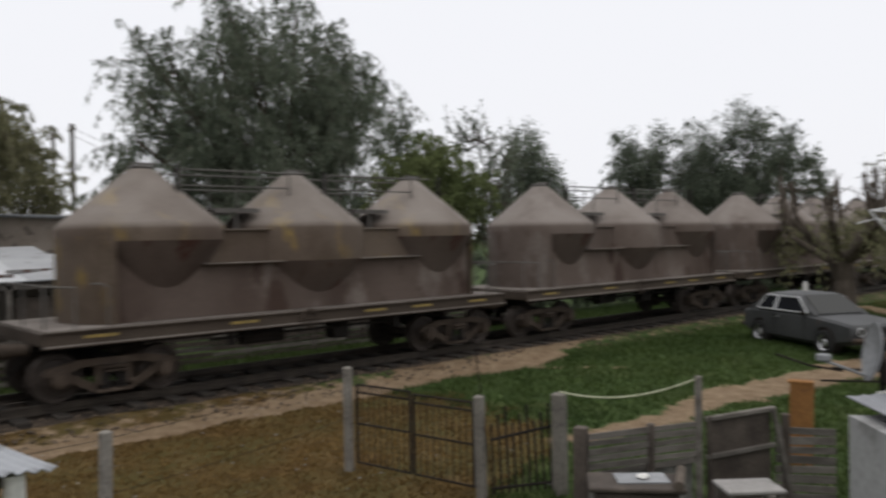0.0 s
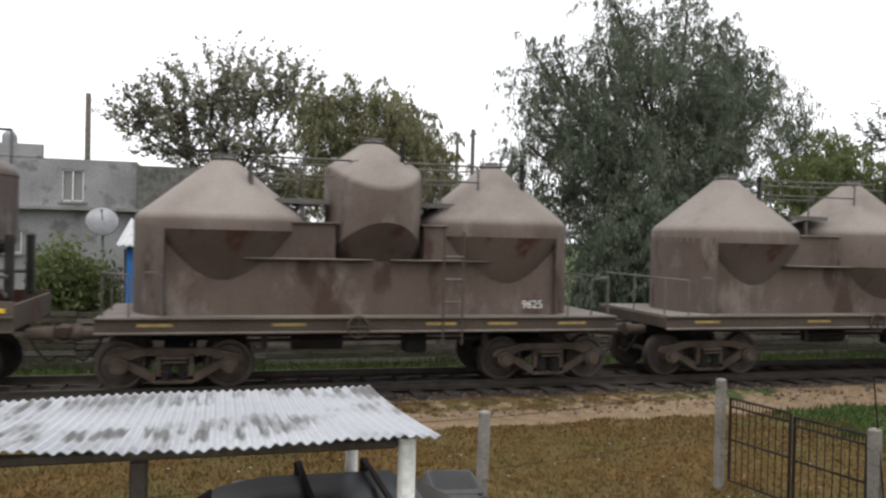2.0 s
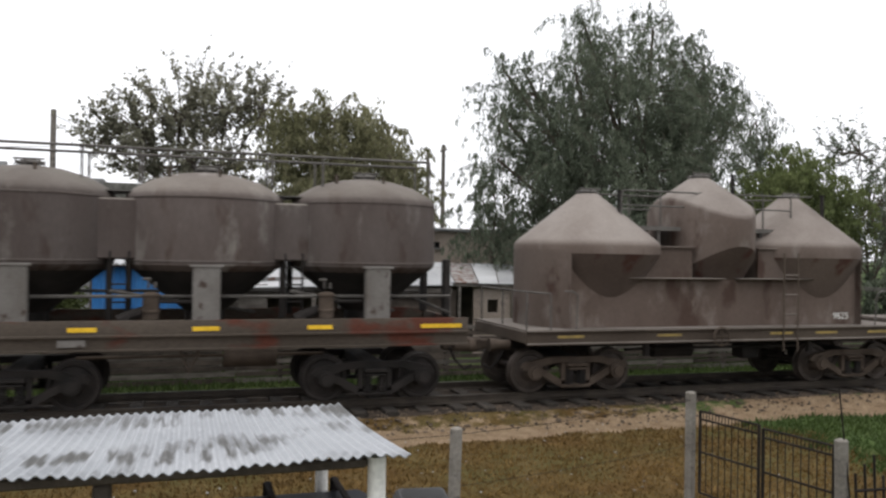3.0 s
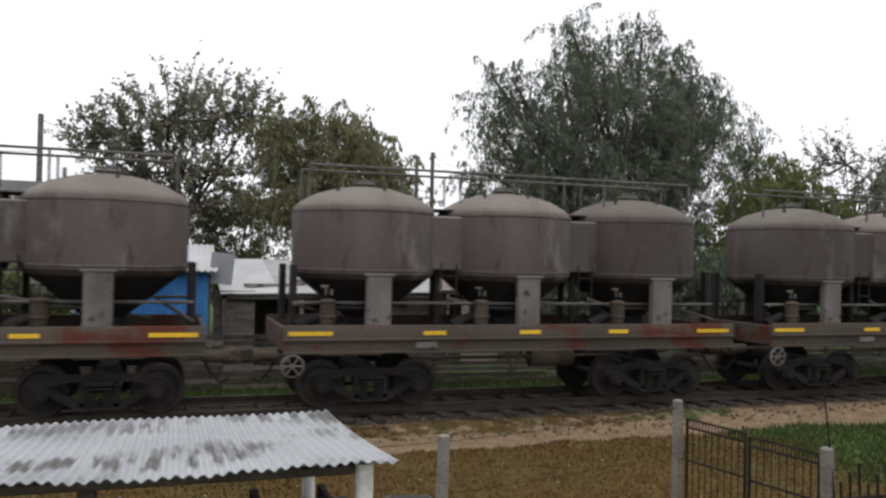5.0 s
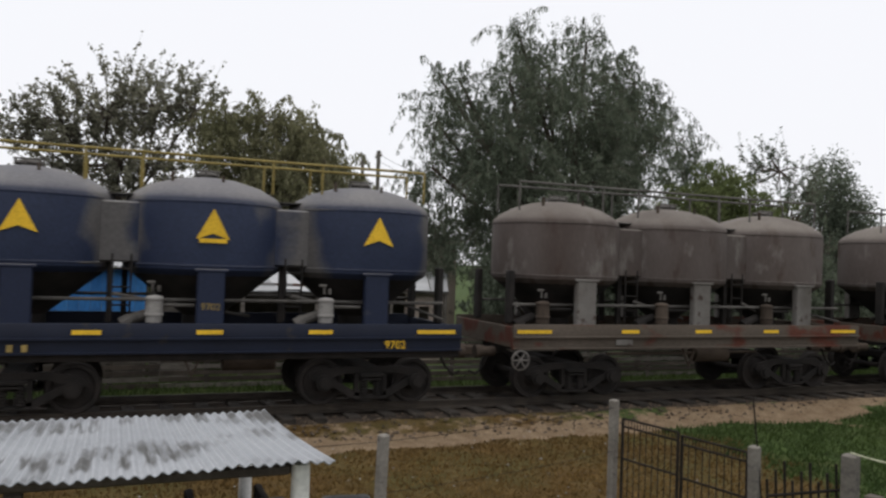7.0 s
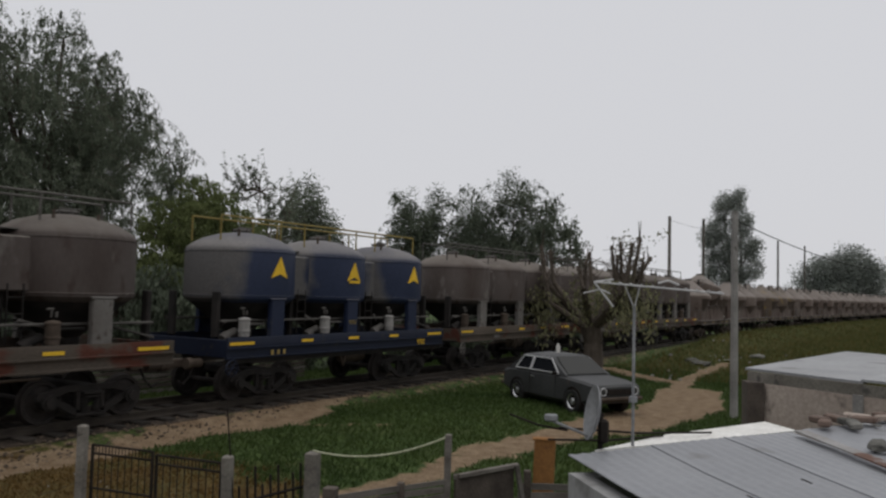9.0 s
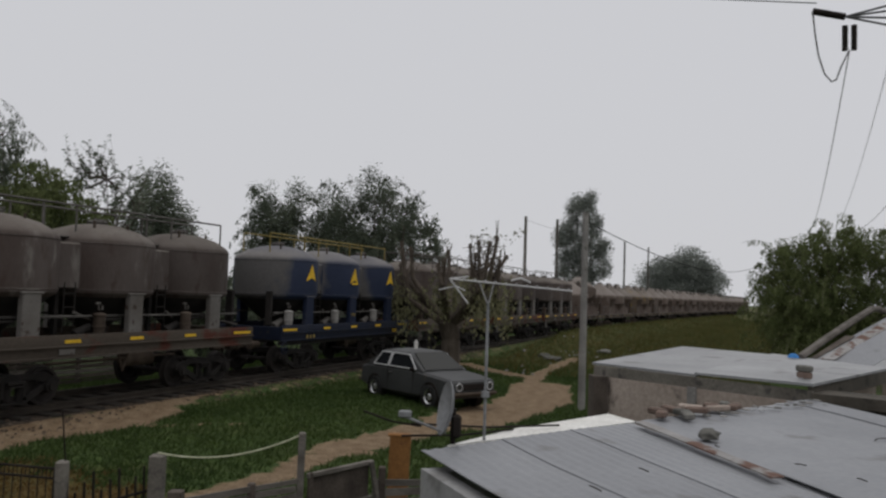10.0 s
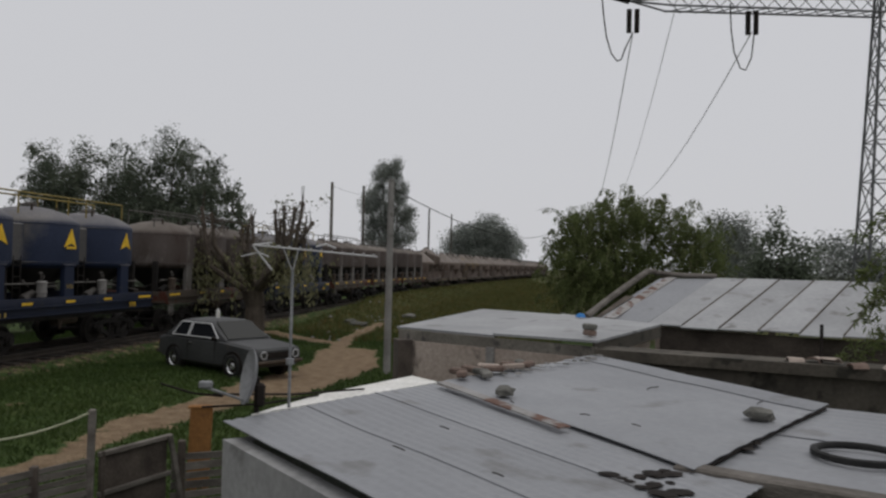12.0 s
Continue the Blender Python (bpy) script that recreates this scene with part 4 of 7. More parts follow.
# ---- trees ----
def leaves(name, centres, n_each, spread, size, mat, parent, seed, hang=0.0, slim=0.35):
    """A crown of small four-cornered leaves scattered round many twig ends."""
    r = np.random.RandomState(seed)
    c = np.repeat(np.asarray(centres), n_each, axis=0)
    n = len(c)
    off = np.clip(r.normal(0, 1, (n, 3)), -1.5, 1.5) * spread
    if hang:
        off[:, 2] = -np.abs(r.uniform(0, 1, n)) * hang * np.repeat(r.uniform(0.5, 1.3, len(centres)), n_each)
        off[:, :2] *= 0.45
    c = c + off
    d = r.normal(0, 1, (n, 3))
    if hang:
        d[:, 2] = -np.abs(d[:, 2]) - 1.6
    d /= np.linalg.norm(d, axis=1)[:, None]
    w = np.cross(d, r.normal(0, 1, (n, 3)))
    w /= np.linalg.norm(w, axis=1)[:, None]
    s = (size * r.uniform(0.6, 1.35, n))[:, None]
    v = np.stack([c - d * s, c + w * s * slim, c + d * s, c - w * s * slim], 1).reshape(-1, 3)
    me = bpy.data.meshes.new(name)
    me.vertices.add(len(v))
    me.vertices.foreach_set("co", v.astype(np.float32).ravel())
    me.loops.add(n * 4)
    me.loops.foreach_set("vertex_index", np.arange(n * 4, dtype=np.int32))
    me.polygons.add(n)
    me.polygons.foreach_set("loop_start", np.arange(0, n * 4, 4, dtype=np.int32))
    me.update(calc_edges=True)
    me.materials.append(mat)
    ob = new(name, me)
    ob.parent = parent
    return ob


def tree(name, label, x, y, blobs, mat, seed, twigs=500, per=28, spread=0.3, size=0.11, hang=0.0, trunk=0.28, slim=0.35, bare=False, fork=0.35, category="tree", skirt=0.0, shoots=0):
    """blobs: (dx, dy, z, rx, ry, rz) lumps of the crown; z above the ground."""
    t = thing(name, label, category, pose(x, y, -0.05))
    r = np.random.RandomState(seed)
    low = min(b[2] - b[5] for b in blobs)
    f = Vector((0, 0, max(0.8, low + fork * 1.5)))
    sh = Shape()
    pts = [Vector((0, 0, 0)), Vector((r.normal(0, 0.06), r.normal(0, 0.06), f.z * 0.5)), f]
    for i, (a, b) in enumerate(zip(pts[:-1], pts[1:])):
        sh.rod(a, b, trunk * (1 - 0.22 * i), 10, trunk * (0.8 - 0.22 * i), caps=False)
    centres, sprays = [], []
    vol = [b[3] * b[4] * b[5] for b in blobs]
    for b, v in zip(blobs, vol):
        c = Vector(b[:3])
        mid = (f + c) / 2 + Vector(r.normal(0, 0.2, 3))
        sh.rod(f, mid, trunk * 0.36, 7, trunk * 0.2, caps=False).rod(mid, c, trunk * 0.2, 6, trunk * 0.08, caps=False)
        k = max(6, int(twigs * v / sum(vol)))
        d = r.normal(0, 1, (k, 3))
        d /= np.linalg.norm(d, axis=1)[:, None]
        q = d * (r.uniform(0.12, 1.0, k) ** 0.45)[:, None]
        q *= (1 + 0.3 * np.sin(d[:, :1] * 7 + seed) * np.cos(d[:, 2:] * 6 + d[:, 1:2] * 5))
        p = q * np.array(b[3:]) + np.array(b[:3])
        p[:, 2] = np.maximum(p[:, 2], 0.5)
        centres.append(p)
        for e in p[:: 3 if bare else 9]:
            m2 = c.lerp(Vector(e), 0.55) + Vector(r.normal(0, 0.1, 3))
            sh.rod(c, m2, 0.03, 4, 0.022, caps=False).rod(m2, Vector(e), 0.022, 4, 0.008, caps=False)
            if shoots:
                out = (Vector(e) - f).normalized()
                for _ in range(3):
                    tip = Vector(e) + out * r.uniform(0.3, 0.9) + Vector(r.normal(0, 0.28, 3))
                    sh.rod(Vector(e), tip, 0.009, 3, 0.004, caps=False)
                    sprays += [tuple(Vector(e).lerp(tip, u)) for u in r.uniform(-0.2, 1.05, shoots)]
    part("trunk", sh, BARK, t)
    if sprays:
        leaves("crown", sprays, 1, 0.06, size, mat, t, seed + 1, 0.0, slim)
    elif per:
        leaves("crown", np.concatenate(centres), per, spread, size, mat, t, seed + 1, hang, slim)
    if skirt:
        # thin arching shoots that leave the crown and droop, leafy all along
        ends, sp = [], Shape()
        for b, p in zip(blobs, centres):
            for e in p:
                o = (np.array(e) - np.array(b[:3])) / np.array(b[3:])
                if np.linalg.norm(o) < 0.62 or r.rand() > skirt:
                    continue
                o = o / np.linalg.norm(o)
                reach, droop = r.uniform(0.5, 1.25), r.uniform(0.35, 1.5)
                crv = [Vector((e[0] + o[0] * reach * u, e[1] + o[1] * reach * u, e[2] + (0.3 + 0.6 * max(o[2], 0)) * reach * u - droop * u * u)) for u in (0, 0.25, 0.5, 0.75, 1.0)]
                sp.tube(crv, 0.007, 3)
                ends += [crv[0].lerp(crv[1], u) if u < 1 else crv[int(u)].lerp(crv[min(4, int(u) + 1)], u % 1) for u in r.uniform(0, 4, 16)]
        tagged(part("twig_spray", sp, BARK, t), "thin arching brown shoots", kind="stuff")
        leaves("outer_crown", [tuple(q) for q in ends], 4, 0.07, size, mat, t, seed + 2, 0.22, slim)
    return t


tree("willow_tree", "tall dense green willow with drooping outer branches", 15.6, 26.0,
     [(-5.3, 0, 9.5, 0.6, 0.7, 0.8), (-5.4, 0, 8.0, 0.7, 0.8, 1.2), (-5.5, 0, 6.4, 0.6, 0.7, 1.0), (-4.2, 0, 8.8, 0.9, 1.0, 1.1), (-2.3, 0, 11.6, 0.7, 0.9, 1.1), (-2.6, 0, 9.8, 1.0, 1.1, 1.2), (-1.0, 0, 10.4, 1.2, 1.3, 1.5),
      (0.6, 0, 11.6, 0.8, 1.0, 1.1), (2.0, 0, 10.3, 1.1, 1.2, 1.3), (2.9, 0, 10.4, 0.7, 0.8, 0.9), (3.4, 0, 9.2, 0.9, 0.9, 1.3), (4.1, 0, 8.3, 0.7, 0.8, 1.2), (-4.6, 0, 9.6, 0.6, 0.7, 0.7), (-0.1, 0, 9.0, 2.5, 2.2, 1.7), (-3.3, 0, 7.4, 1.9, 1.9, 1.8), (2.2, 0, 7.9, 1.7, 1.8, 1.9), (-0.5, 0, 6.1, 4.2, 2.4, 1.9), (-0.5, 0, 3.8, 4.6, 2.2, 1.8)],
     LEAF_W, 11, twigs=2350, per=66, spread=0.3, size=0.07, hang=0.9, trunk=0.5, slim=0.26, skirt=0.5)
tree("willow_tree", "slim drooping willow twig crown beside a pole", 10.3, 27.0, [(0, 0, 5.6, 1.0, 1.0, 1.4), (-0.5, 0, 4.0, 0.9, 0.9, 1.2), (0.8, 0, 4.2, 0.9, 0.9, 1.4)], LEAF_W, 12, twigs=130, per=20, spread=0.2, size=0.085, hang=1.0, trunk=0.14, slim=0.22, skirt=0.9)
tree("willow_tree", "loose drooping side crown of pale green willow", 22.4, 27.0, [(-1.5, 0, 9.7, 0.5, 0.6, 0.7), (-0.8, 0, 8.6, 0.7, 0.8, 1.0), (-0.1, 0, 7.6, 0.6, 0.7, 0.9), (-0.5, 0, 6.5, 1.2, 1.2, 1.4), (0.6, 0, 5.2, 1.2, 1.2, 1.5)], LEAF_W, 13, twigs=300, per=30, spread=0.26, size=0.07, hang=0.8, trunk=0.2, slim=0.26, skirt=0.7)
tree("plane_tree", "sparse broad-leaved tree with open branches", 0.2, 31.5, [(-2.1, 0, 7.5, 1.7, 1.6, 1.5), (-0.6, 0, 8.1, 1.6, 1.5, 1.5), (1.0, 0, 8.3, 1.6, 1.5, 1.5), (2.4, 0, 8.5, 1.2, 1.2, 1.3), (-0.2, 0, 6.2, 2.8, 1.7, 1.5), (-3.3, 0, 7.0, 1.0, 1.0, 0.9), (0.6, 0, 4.9, 2.2, 1.5, 1.0)], LEAF_S, 14, twigs=930, size=0.088, trunk=0.24, slim=0.5, bare=True, shoots=17)
tree("poplar_tree", "olive green drooping tree with some yellowing leaves", 5.0, 29.5, [(-1.7, 0, 8.0, 0.8, 0.9, 0.8), (-0.2, 0, 8.2, 1.0, 1.0, 0.8), (1.2, 0, 8.0, 0.8, 0.9, 0.9), (-1.4, 0, 6.9, 1.3, 1.2, 1.2), (0.7, 0, 6.8, 1.5, 1.4, 1.5), (2.1, 0, 7.0, 0.7, 0.8, 1.1), (2.9, 0, 6.4, 0.6, 0.7, 0.9), (-0.1, 0, 5.2, 2.3, 1.8, 1.1)], LEAF_O, 15, twigs=900, per=40, spread=0.28, size=0.075, hang=0.7, trunk=0.26, slim=0.36, skirt=0.35)
tree("shrub", "dense brownish green thicket behind the sheds", 2.0, 33.2, [(0.6, 0, 4.8, 2.4, 1.4, 1.5), (-1.4, 0, 4.2, 2.0, 1.4, 1.5), (0, 0, 2.6, 3.4, 1.5, 1.6)], LEAF_O, 32, twigs=520, per=34, spread=0.3, size=0.08, hang=0.4, trunk=0.16, category="shrub")
tree("poplar_tree", "dark drooping tree with thin hanging twigs", 8.6, 33.4, [(-0.6, 0, 7.2, 0.8, 1.0, 1.2), (0.2, 0, 6.0, 0.8, 1.0, 1.4), (0.9, 0, 5.0, 0.7, 0.9, 1.4), (-0.4, 0, 4.6, 1.1, 1.1, 1.2)], LEAF_O, 16, twigs=260, per=22, spread=0.24, size=0.09, hang=0.9, trunk=0.18, slim=0.3, skirt=0.6)
tree("shrub", "yellow-green bushy shrub behind the railway", 18.9, 22.5, [(0.5, 0, 6.3, 0.9, 1.0, 0.9), (1.7, 0, 5.9, 0.9, 1.0, 0.9), (0.3, 0, 5.3, 1.5, 1.2, 1.2), (2.4, 0, 4.8, 1.4, 1.2, 1.4), (0, 0, 4.0, 1.8, 1.4, 2.0), (-1.4, 0, 3.0, 1.6, 1.3, 1.7), (1.6, 0, 3.6, 1.5, 1.3, 1.8)], LEAF_Y, 17, twigs=820, per=46, spread=0.28, size=0.075, hang=0.4, trunk=0.15, category="shrub")
tree("shrub", "pale airy shrub tree with thin stems", 23.4, 23.0, [(-0.5, 0, 6.9, 1.2, 1.1, 1.1), (0.9, 0, 6.2, 0.9, 0.9, 1.0), (0, 0, 4.9, 1.5, 1.2, 1.5), (-0.6, 0, 3.2, 1.6, 1.2, 1.8), (1.4, 0, 4.2, 1.2, 1.0, 1.4)], LEAF_W, 18, twigs=420, size=0.085, trunk=0.14, slim=0.34, bare=True, shoots=15, category="shrub")
tree("cypress_tree", "small rounded grey-green tree behind the railway", 28.0, 25.2, [(0, 0, 6.2, 1.1, 1.1, 1.9), (1.0, 0, 4.8, 1.2, 1.1, 1.7), (-0.6, 0, 4.2, 1.3, 1.2, 1.8), (2.4, 0, 3.9, 1.0, 1.0, 1.3)], LEAF_D, 19, twigs=520, per=50, spread=0.24, size=0.08, trunk=0.2)
tree("shrub", "dense dark hedge shrub beside the railway", 15.0, 20.6, [(0, 0, 2.2, 2.6, 1.0, 1.8), (2.6, 0, 2.0, 2.2, 1.0, 1.7), (-2.4, 0, 1.6, 1.6, 0.9, 1.3)], LEAF_D, 20, twigs=700, per=26, spread=0.28, size=0.11, hang=0.4, trunk=0.12, category="shrub")
tree("shrub", "dense dark hedge shrub beside the railway", 11.7, 21.6, [(0, 0, 2.3, 1.7, 1.0, 1.9), (1.4, 0, 3.1, 1.5, 1.0, 1.7), (-0.8, 0, 1.4, 1.3, 0.9, 1.3)], LEAF_D, 35, twigs=560, per=30, spread=0.28, size=0.1, hang=0.4, trunk=0.12, category="shrub")
tree("shrub", "dense green hedge shrub beside the railway", 23.0, 20.4, [(0, 0, 2.0, 2.6, 1.0, 1.7), (3.0, 0, 2.2, 2.4, 1.0, 1.8), (5.6, 0, 1.7, 2.0, 1.0, 1.4)], LEAF_W, 21, twigs=700, per=26, spread=0.28, size=0.11, hang=0.4, trunk=0.12, category="shrub")
tree("poplar_tree", "dark rounded tree beyond the railway", 40.1, 28.2, [(0, 0, 8.2, 0.7, 0.8, 1.1), (1.1, -1.7, 8.4, 0.8, 0.9, 1.0), (0.5, -0.7, 6.8, 1.5, 1.5, 1.4), (0.4, -0.4, 5.0, 1.9, 1.6, 1.6)], LEAF_D, 22, twigs=420, per=56, spread=0.26, size=0.08, trunk=0.28, skirt=0.3)
tree("poplar_tree", "broad dark tree beyond the railway", 43.6, 22.4, [(-1.2, 2.2, 8.0, 1.1, 1.1, 1.4), (0.0, 0, 8.9, 1.3, 1.3, 1.5), (0.8, -1.7, 7.9, 0.9, 0.9, 1.2), (-0.9, 1.7, 6.3, 2.0, 2.6, 1.6), (0.4, -1.2, 6.4, 1.8, 1.9, 1.5), (-0.6, 1.0, 4.6, 2.4, 3.2, 1.8)], LEAF_D, 23, twigs=1100, per=56, spread=0.28, size=0.08, trunk=0.36, skirt=0.3)
tree("willow_tree", "thin drooping tree at the end of a row", 45.0, 19.4, [(0, 0, 6.8, 0.6, 0.7, 1.1), (0.2, -0.4, 5.4, 0.9, 1.0, 1.3), (0.2, 0, 3.4, 1.4, 1.2, 1.5)], LEAF_W, 24, twigs=280, per=24, spread=0.3, size=0.11, hang=0.8, trunk=0.2)
tree("eucalyptus_tree", "tall slender grey-green eucalyptus in the distance", 88.0, 19.5, [(0, 0.9, 13.2, 1.2, 1.0, 1.3), (0, -0.7, 13.4, 1.2, 0.9, 1.4), (0, 1.3, 11.0, 1.2, 1.1, 1.4), (0, -1.0, 11.0, 1.2, 1.2, 1.6), (0, 2.4, 9.4, 1.0, 0.9, 1.6), (0, -1.9, 8.4, 1.2, 1.1, 1.6), (0, 0.6, 8.4, 1.4, 1.6, 1.8), (0, 2.0, 6.4, 1.0, 1.0, 1.5), (0, -2.2, 6.2, 1.0, 0.9, 1.2), (0, 0, 5.6, 1.4, 1.8, 1.6)], LEAF_HAZE, 25, twigs=600, per=50, spread=0.32, size=0.12, trunk=0.4)
tree("round_tree", "distant low rounded tree beyond the bend", 160.0, 16.4, [(0, 3.6, 7.6, 3.6, 4.2, 3.4), (0, -1.4, 9.4, 3.8, 4.0, 3.9), (0, -5.0, 7.2, 3.2, 3.4, 3.4), (0, 0, 5.2, 4.2, 7.0, 3.6)], LEAF_HAZE, 26, twigs=800, per=44, spread=0.7, size=0.24, trunk=0.4)
tree("willow_tree", "large bushy willow behind tin roofs", 35.0, -2.4, [(0, 1.3, 5.2, 1.8, 1.2, 1.0), (0, -0.2, 5.6, 1.8, 1.3, 1.0), (0, 2.2, 4.0, 1.8, 1.0, 1.2), (0, -1.8, 5.2, 1.8, 1.2, 1.0), (0, -3.2, 4.4, 1.6, 1.2, 1.0), (0, 0.4, 3.8, 2.4, 2.4, 1.6), (0, -3.0, 3.2, 2.0, 1.8, 1.4), (0, 1.0, 2.4, 2.2, 2.2, 1.4)], LEAF_Y, 27, twigs=1200, per=56, spread=0.28, size=0.068, hang=0.6, trunk=0.34, slim=0.28, skirt=0.3)
tree("conifer_tree", "small dark spiky tree behind a tin roof", 29.0, -7.2, [(0, 0, 3.3, 0.9, 0.9, 1.6), (0, 0.5, 2.4, 0.9, 0.9, 1.4), (0, -0.5, 2.6, 0.9, 0.9, 1.4)], LEAF_D, 28, twigs=220, per=36, spread=0.2, size=0.09, trunk=0.16)
tree("poplar_tree", "hazy distant tree over the roofs", 62.0, -12.5, [(0, 0.4, 5.8, 1.6, 1.7, 1.9), (0, 0, 3.6, 2.2, 2.4, 2.2)], LEAF_HAZE, 29, twigs=300, per=50, spread=0.4, size=0.11, trunk=0.3)
tree("poplar_tree", "hazy distant leafy tree beside a pylon", 46.0, -14.6, [(0, 0, 3.4, 1.6, 2.2, 1.6), (0, -3.0, 3.0, 1.6, 2.0, 1.5)], LEAF_HAZE, 30, twigs=300, per=46, spread=0.35, size=0.1, trunk=0.25)
tree("shrub", "green overgrown bush below a mesh dish", -3.5, 20.8, [(0, 0, 1.7, 0.9, 0.7, 1.0), (0.5, 0, 1.1, 0.8, 0.6, 1.0), (-0.4, 0, 0.9, 0.9, 0.6, 0.9)], LEAF_Y, 31, twigs=300, per=34, spread=0.2, size=0.09, trunk=0.06, category="shrub")
for k, (bx, by, s) in enumerate(((33, 19.5, 1.0), (39, 19.8, 1.2), (46, 19.4, 1.0), (54, 19.6, 1.1), (62, 19.8, 1.2), (72, 20.2, 1.3))):
    tree("shrub", "low dark scrub along the railway", bx, by, [(0, 0, 1.3 * s, 3.0 * s, 1.1, 1.3 * s), (2.6, 0, 1.1 * s, 2.2 * s, 1.0, 1.2 * s)], (LEAF_D, LEAF_W)[k % 2], 40 + k, twigs=280, per=20, spread=0.35, size=0.14, trunk=0.1, category="shrub")

# a pollarded tree with stubby limbs and hanging ivy, behind the parked car
pol = thing("pollard_tree", "pollarded tree with knobby stumps and ivy hanging from it", "tree", pose(29.4, 11.6, -0.05))
rp = np.random.RandomState(7)
sh = Shape().rod((0, 0, 0), (0.1, 0, 1.3), 0.42, 12, 0.36, caps=False).rod((0.1, 0, 1.3), (0, 0.1, 2.0), 0.36, 12, 0.42)
tips = []
for k in range(15):
    a = rp.uniform(0, 6.28)
    e1 = Vector((math.cos(a) * rp.uniform(0.8, 1.9), math.sin(a) * rp.uniform(0.8, 2.3), rp.uniform(2.6, 3.8)))
    e2 = e1 + Vector((rp.normal(0, 0.2), rp.normal(0, 0.25), rp.uniform(0.7, 1.9)))
    sh.rod((0, 0.1, 1.8), e1, 0.16, 7, 0.1, caps=False).rod(e1, e2, 0.09, 6, 0.05)
    sh.rod(e2 - Vector((0, 0, 0.05)), e2 + Vector((0.02, 0, 0.12)), 0.09, 6, 0.06)
    for j in range(9):
        sh.rod(e1.lerp(e2, rp.uniform(0, 1)), e1 + Vector(rp.normal(0, 0.5, 3)) + Vector((0, 0, 0.7)), 0.022, 4, 0.008, caps=False)
    for j in range(4):
        q = e1.lerp(e2, rp.uniform(0.2, 1.0))
        sh.rod(q, q + Vector((rp.normal(0, 0.12), rp.normal(0, 0.16), rp.uniform(0.3, 0.8))), 0.024, 4, 0.013)
    tips += [tuple(e1 + Vector(rp.normal(0, 0.4, 3))) for _ in range(8)]
part("trunk", sh, BARK, pol)
leaves("ivy", [t_ for t_ in tips if t_[2] < 4.1], 17, 0.34, 0.1, LEAF_O, pol, 8, hang=1.2, slim=0.4)
leaves("top_foliage", [(rp.normal(0, 0.5), -1.6 + rp.normal(0, 0.6), rp.uniform(4.6, 5.5)) for _ in range(30)], 4, 0.15, 0.09, LEAF_S, pol, 9, slim=0.5)

# hanging foliage close to the roofs
nb = thing("overhanging_tree", "feathery drooping branches close beside the roofs", "tree", pose(9.6, -4.05, -0.05))
sh = Shape().rod((0, 0, 0), (0.1, 0, 2.0), 0.12, 8, 0.08, caps=False).rod((0.1, 0, 2.0), (-0.2, 0.3, 3.9), 0.07, 7, 0.03)
ends = []
for k in range(26):
    z0 = rp.uniform(1.4, 3.7)
    a = rp.uniform(0, 6.28)
    e = Vector((-0.1 + math.cos(a) * rp.uniform(0.3, 0.8), 0.15 + math.sin(a) * rp.uniform(0.3, 0.75), z0 + rp.uniform(-0.1, 0.4)))
    q = e + Vector((math.cos(a) * 0.3, math.sin(a) * 0.3, -rp.uniform(0.2, 0.5)))
    sh.rod((0, 0.15, z0), e, 0.012, 5, 0.007, caps=False).rod(e, q, 0.007, 4, 0.003)
    ends += [tuple(e.lerp(q, rp.uniform(-0.6, 1)) ) for _ in range(16)]
part("trunk", sh, BARK, nb)
leaves("crown", ends, 11, 0.07, 0.055, LEAF_Y, nb, 10, slim=0.2)


# ---- grass ----
def blades(name, label, n, area, want_green, size, mat, seed):
    r = np.random.RandomState(seed)
    x, y = r.uniform(area[0], area[1], n), r.uniform(area[2], area[3], n)
    b, g = lie(x, y)
    keep = (b < 0.4) & ((g > 0.4) if want_green else (g < 0.6)) & (np.abs(y - 15) > 1.9)
    x, y = x[keep], y[keep]
    k = len(x)
    z = rise(x, y) - 0.005
    a, h = r.uniform(0, 6.28, k), size * r.uniform(0.5, 1.5, k)
    lean = r.normal(0, 0.5, (k, 2)) * h[:, None]
    w = 0.012 + 0.01 * r.rand(k)
    v = np.stack([np.stack([x - np.cos(a) * w, y - np.sin(a) * w, z], -1), np.stack([x + np.cos(a) * w, y + np.sin(a) * w, z], -1), np.stack([x + lean[:, 0], y + lean[:, 1], z + h], -1)], 1).reshape(-1, 3)
    me = bpy.data.meshes.new(name)
    me.from_pydata(v.tolist(), [], np.arange(k * 3).reshape(-1, 3).tolist())
    me.materials.append(mat)
    return tagged(new(name, me), label, "grass", kind="stuff")


blades("green_grass", "short lush green grass beside the tracks", 90000, (6, 34, 3, 13.6), True, 0.09, BLADE, 50)
blades("green_grass", "rank green grass beyond the rails", 26000, (-12, 40, 17, 20), True, 0.16, BLADE, 51)
blades("rough_grass", "rough tufted grass on the verge beyond a pole", 90000, (30, 150, 0, 12.5), True, 0.2, BLADE_V, 53)
blades("dry_tuft", "yellowed dry tufts on the far verge", 22000, (30, 150, 0, 12.5), True, 0.18, BLADE_D, 54)
blades("dry_grass", "thin yellow-brown dry lawn", 60000, (-8, 12, 5, 13.2), False, 0.05, BLADE_D, 52)

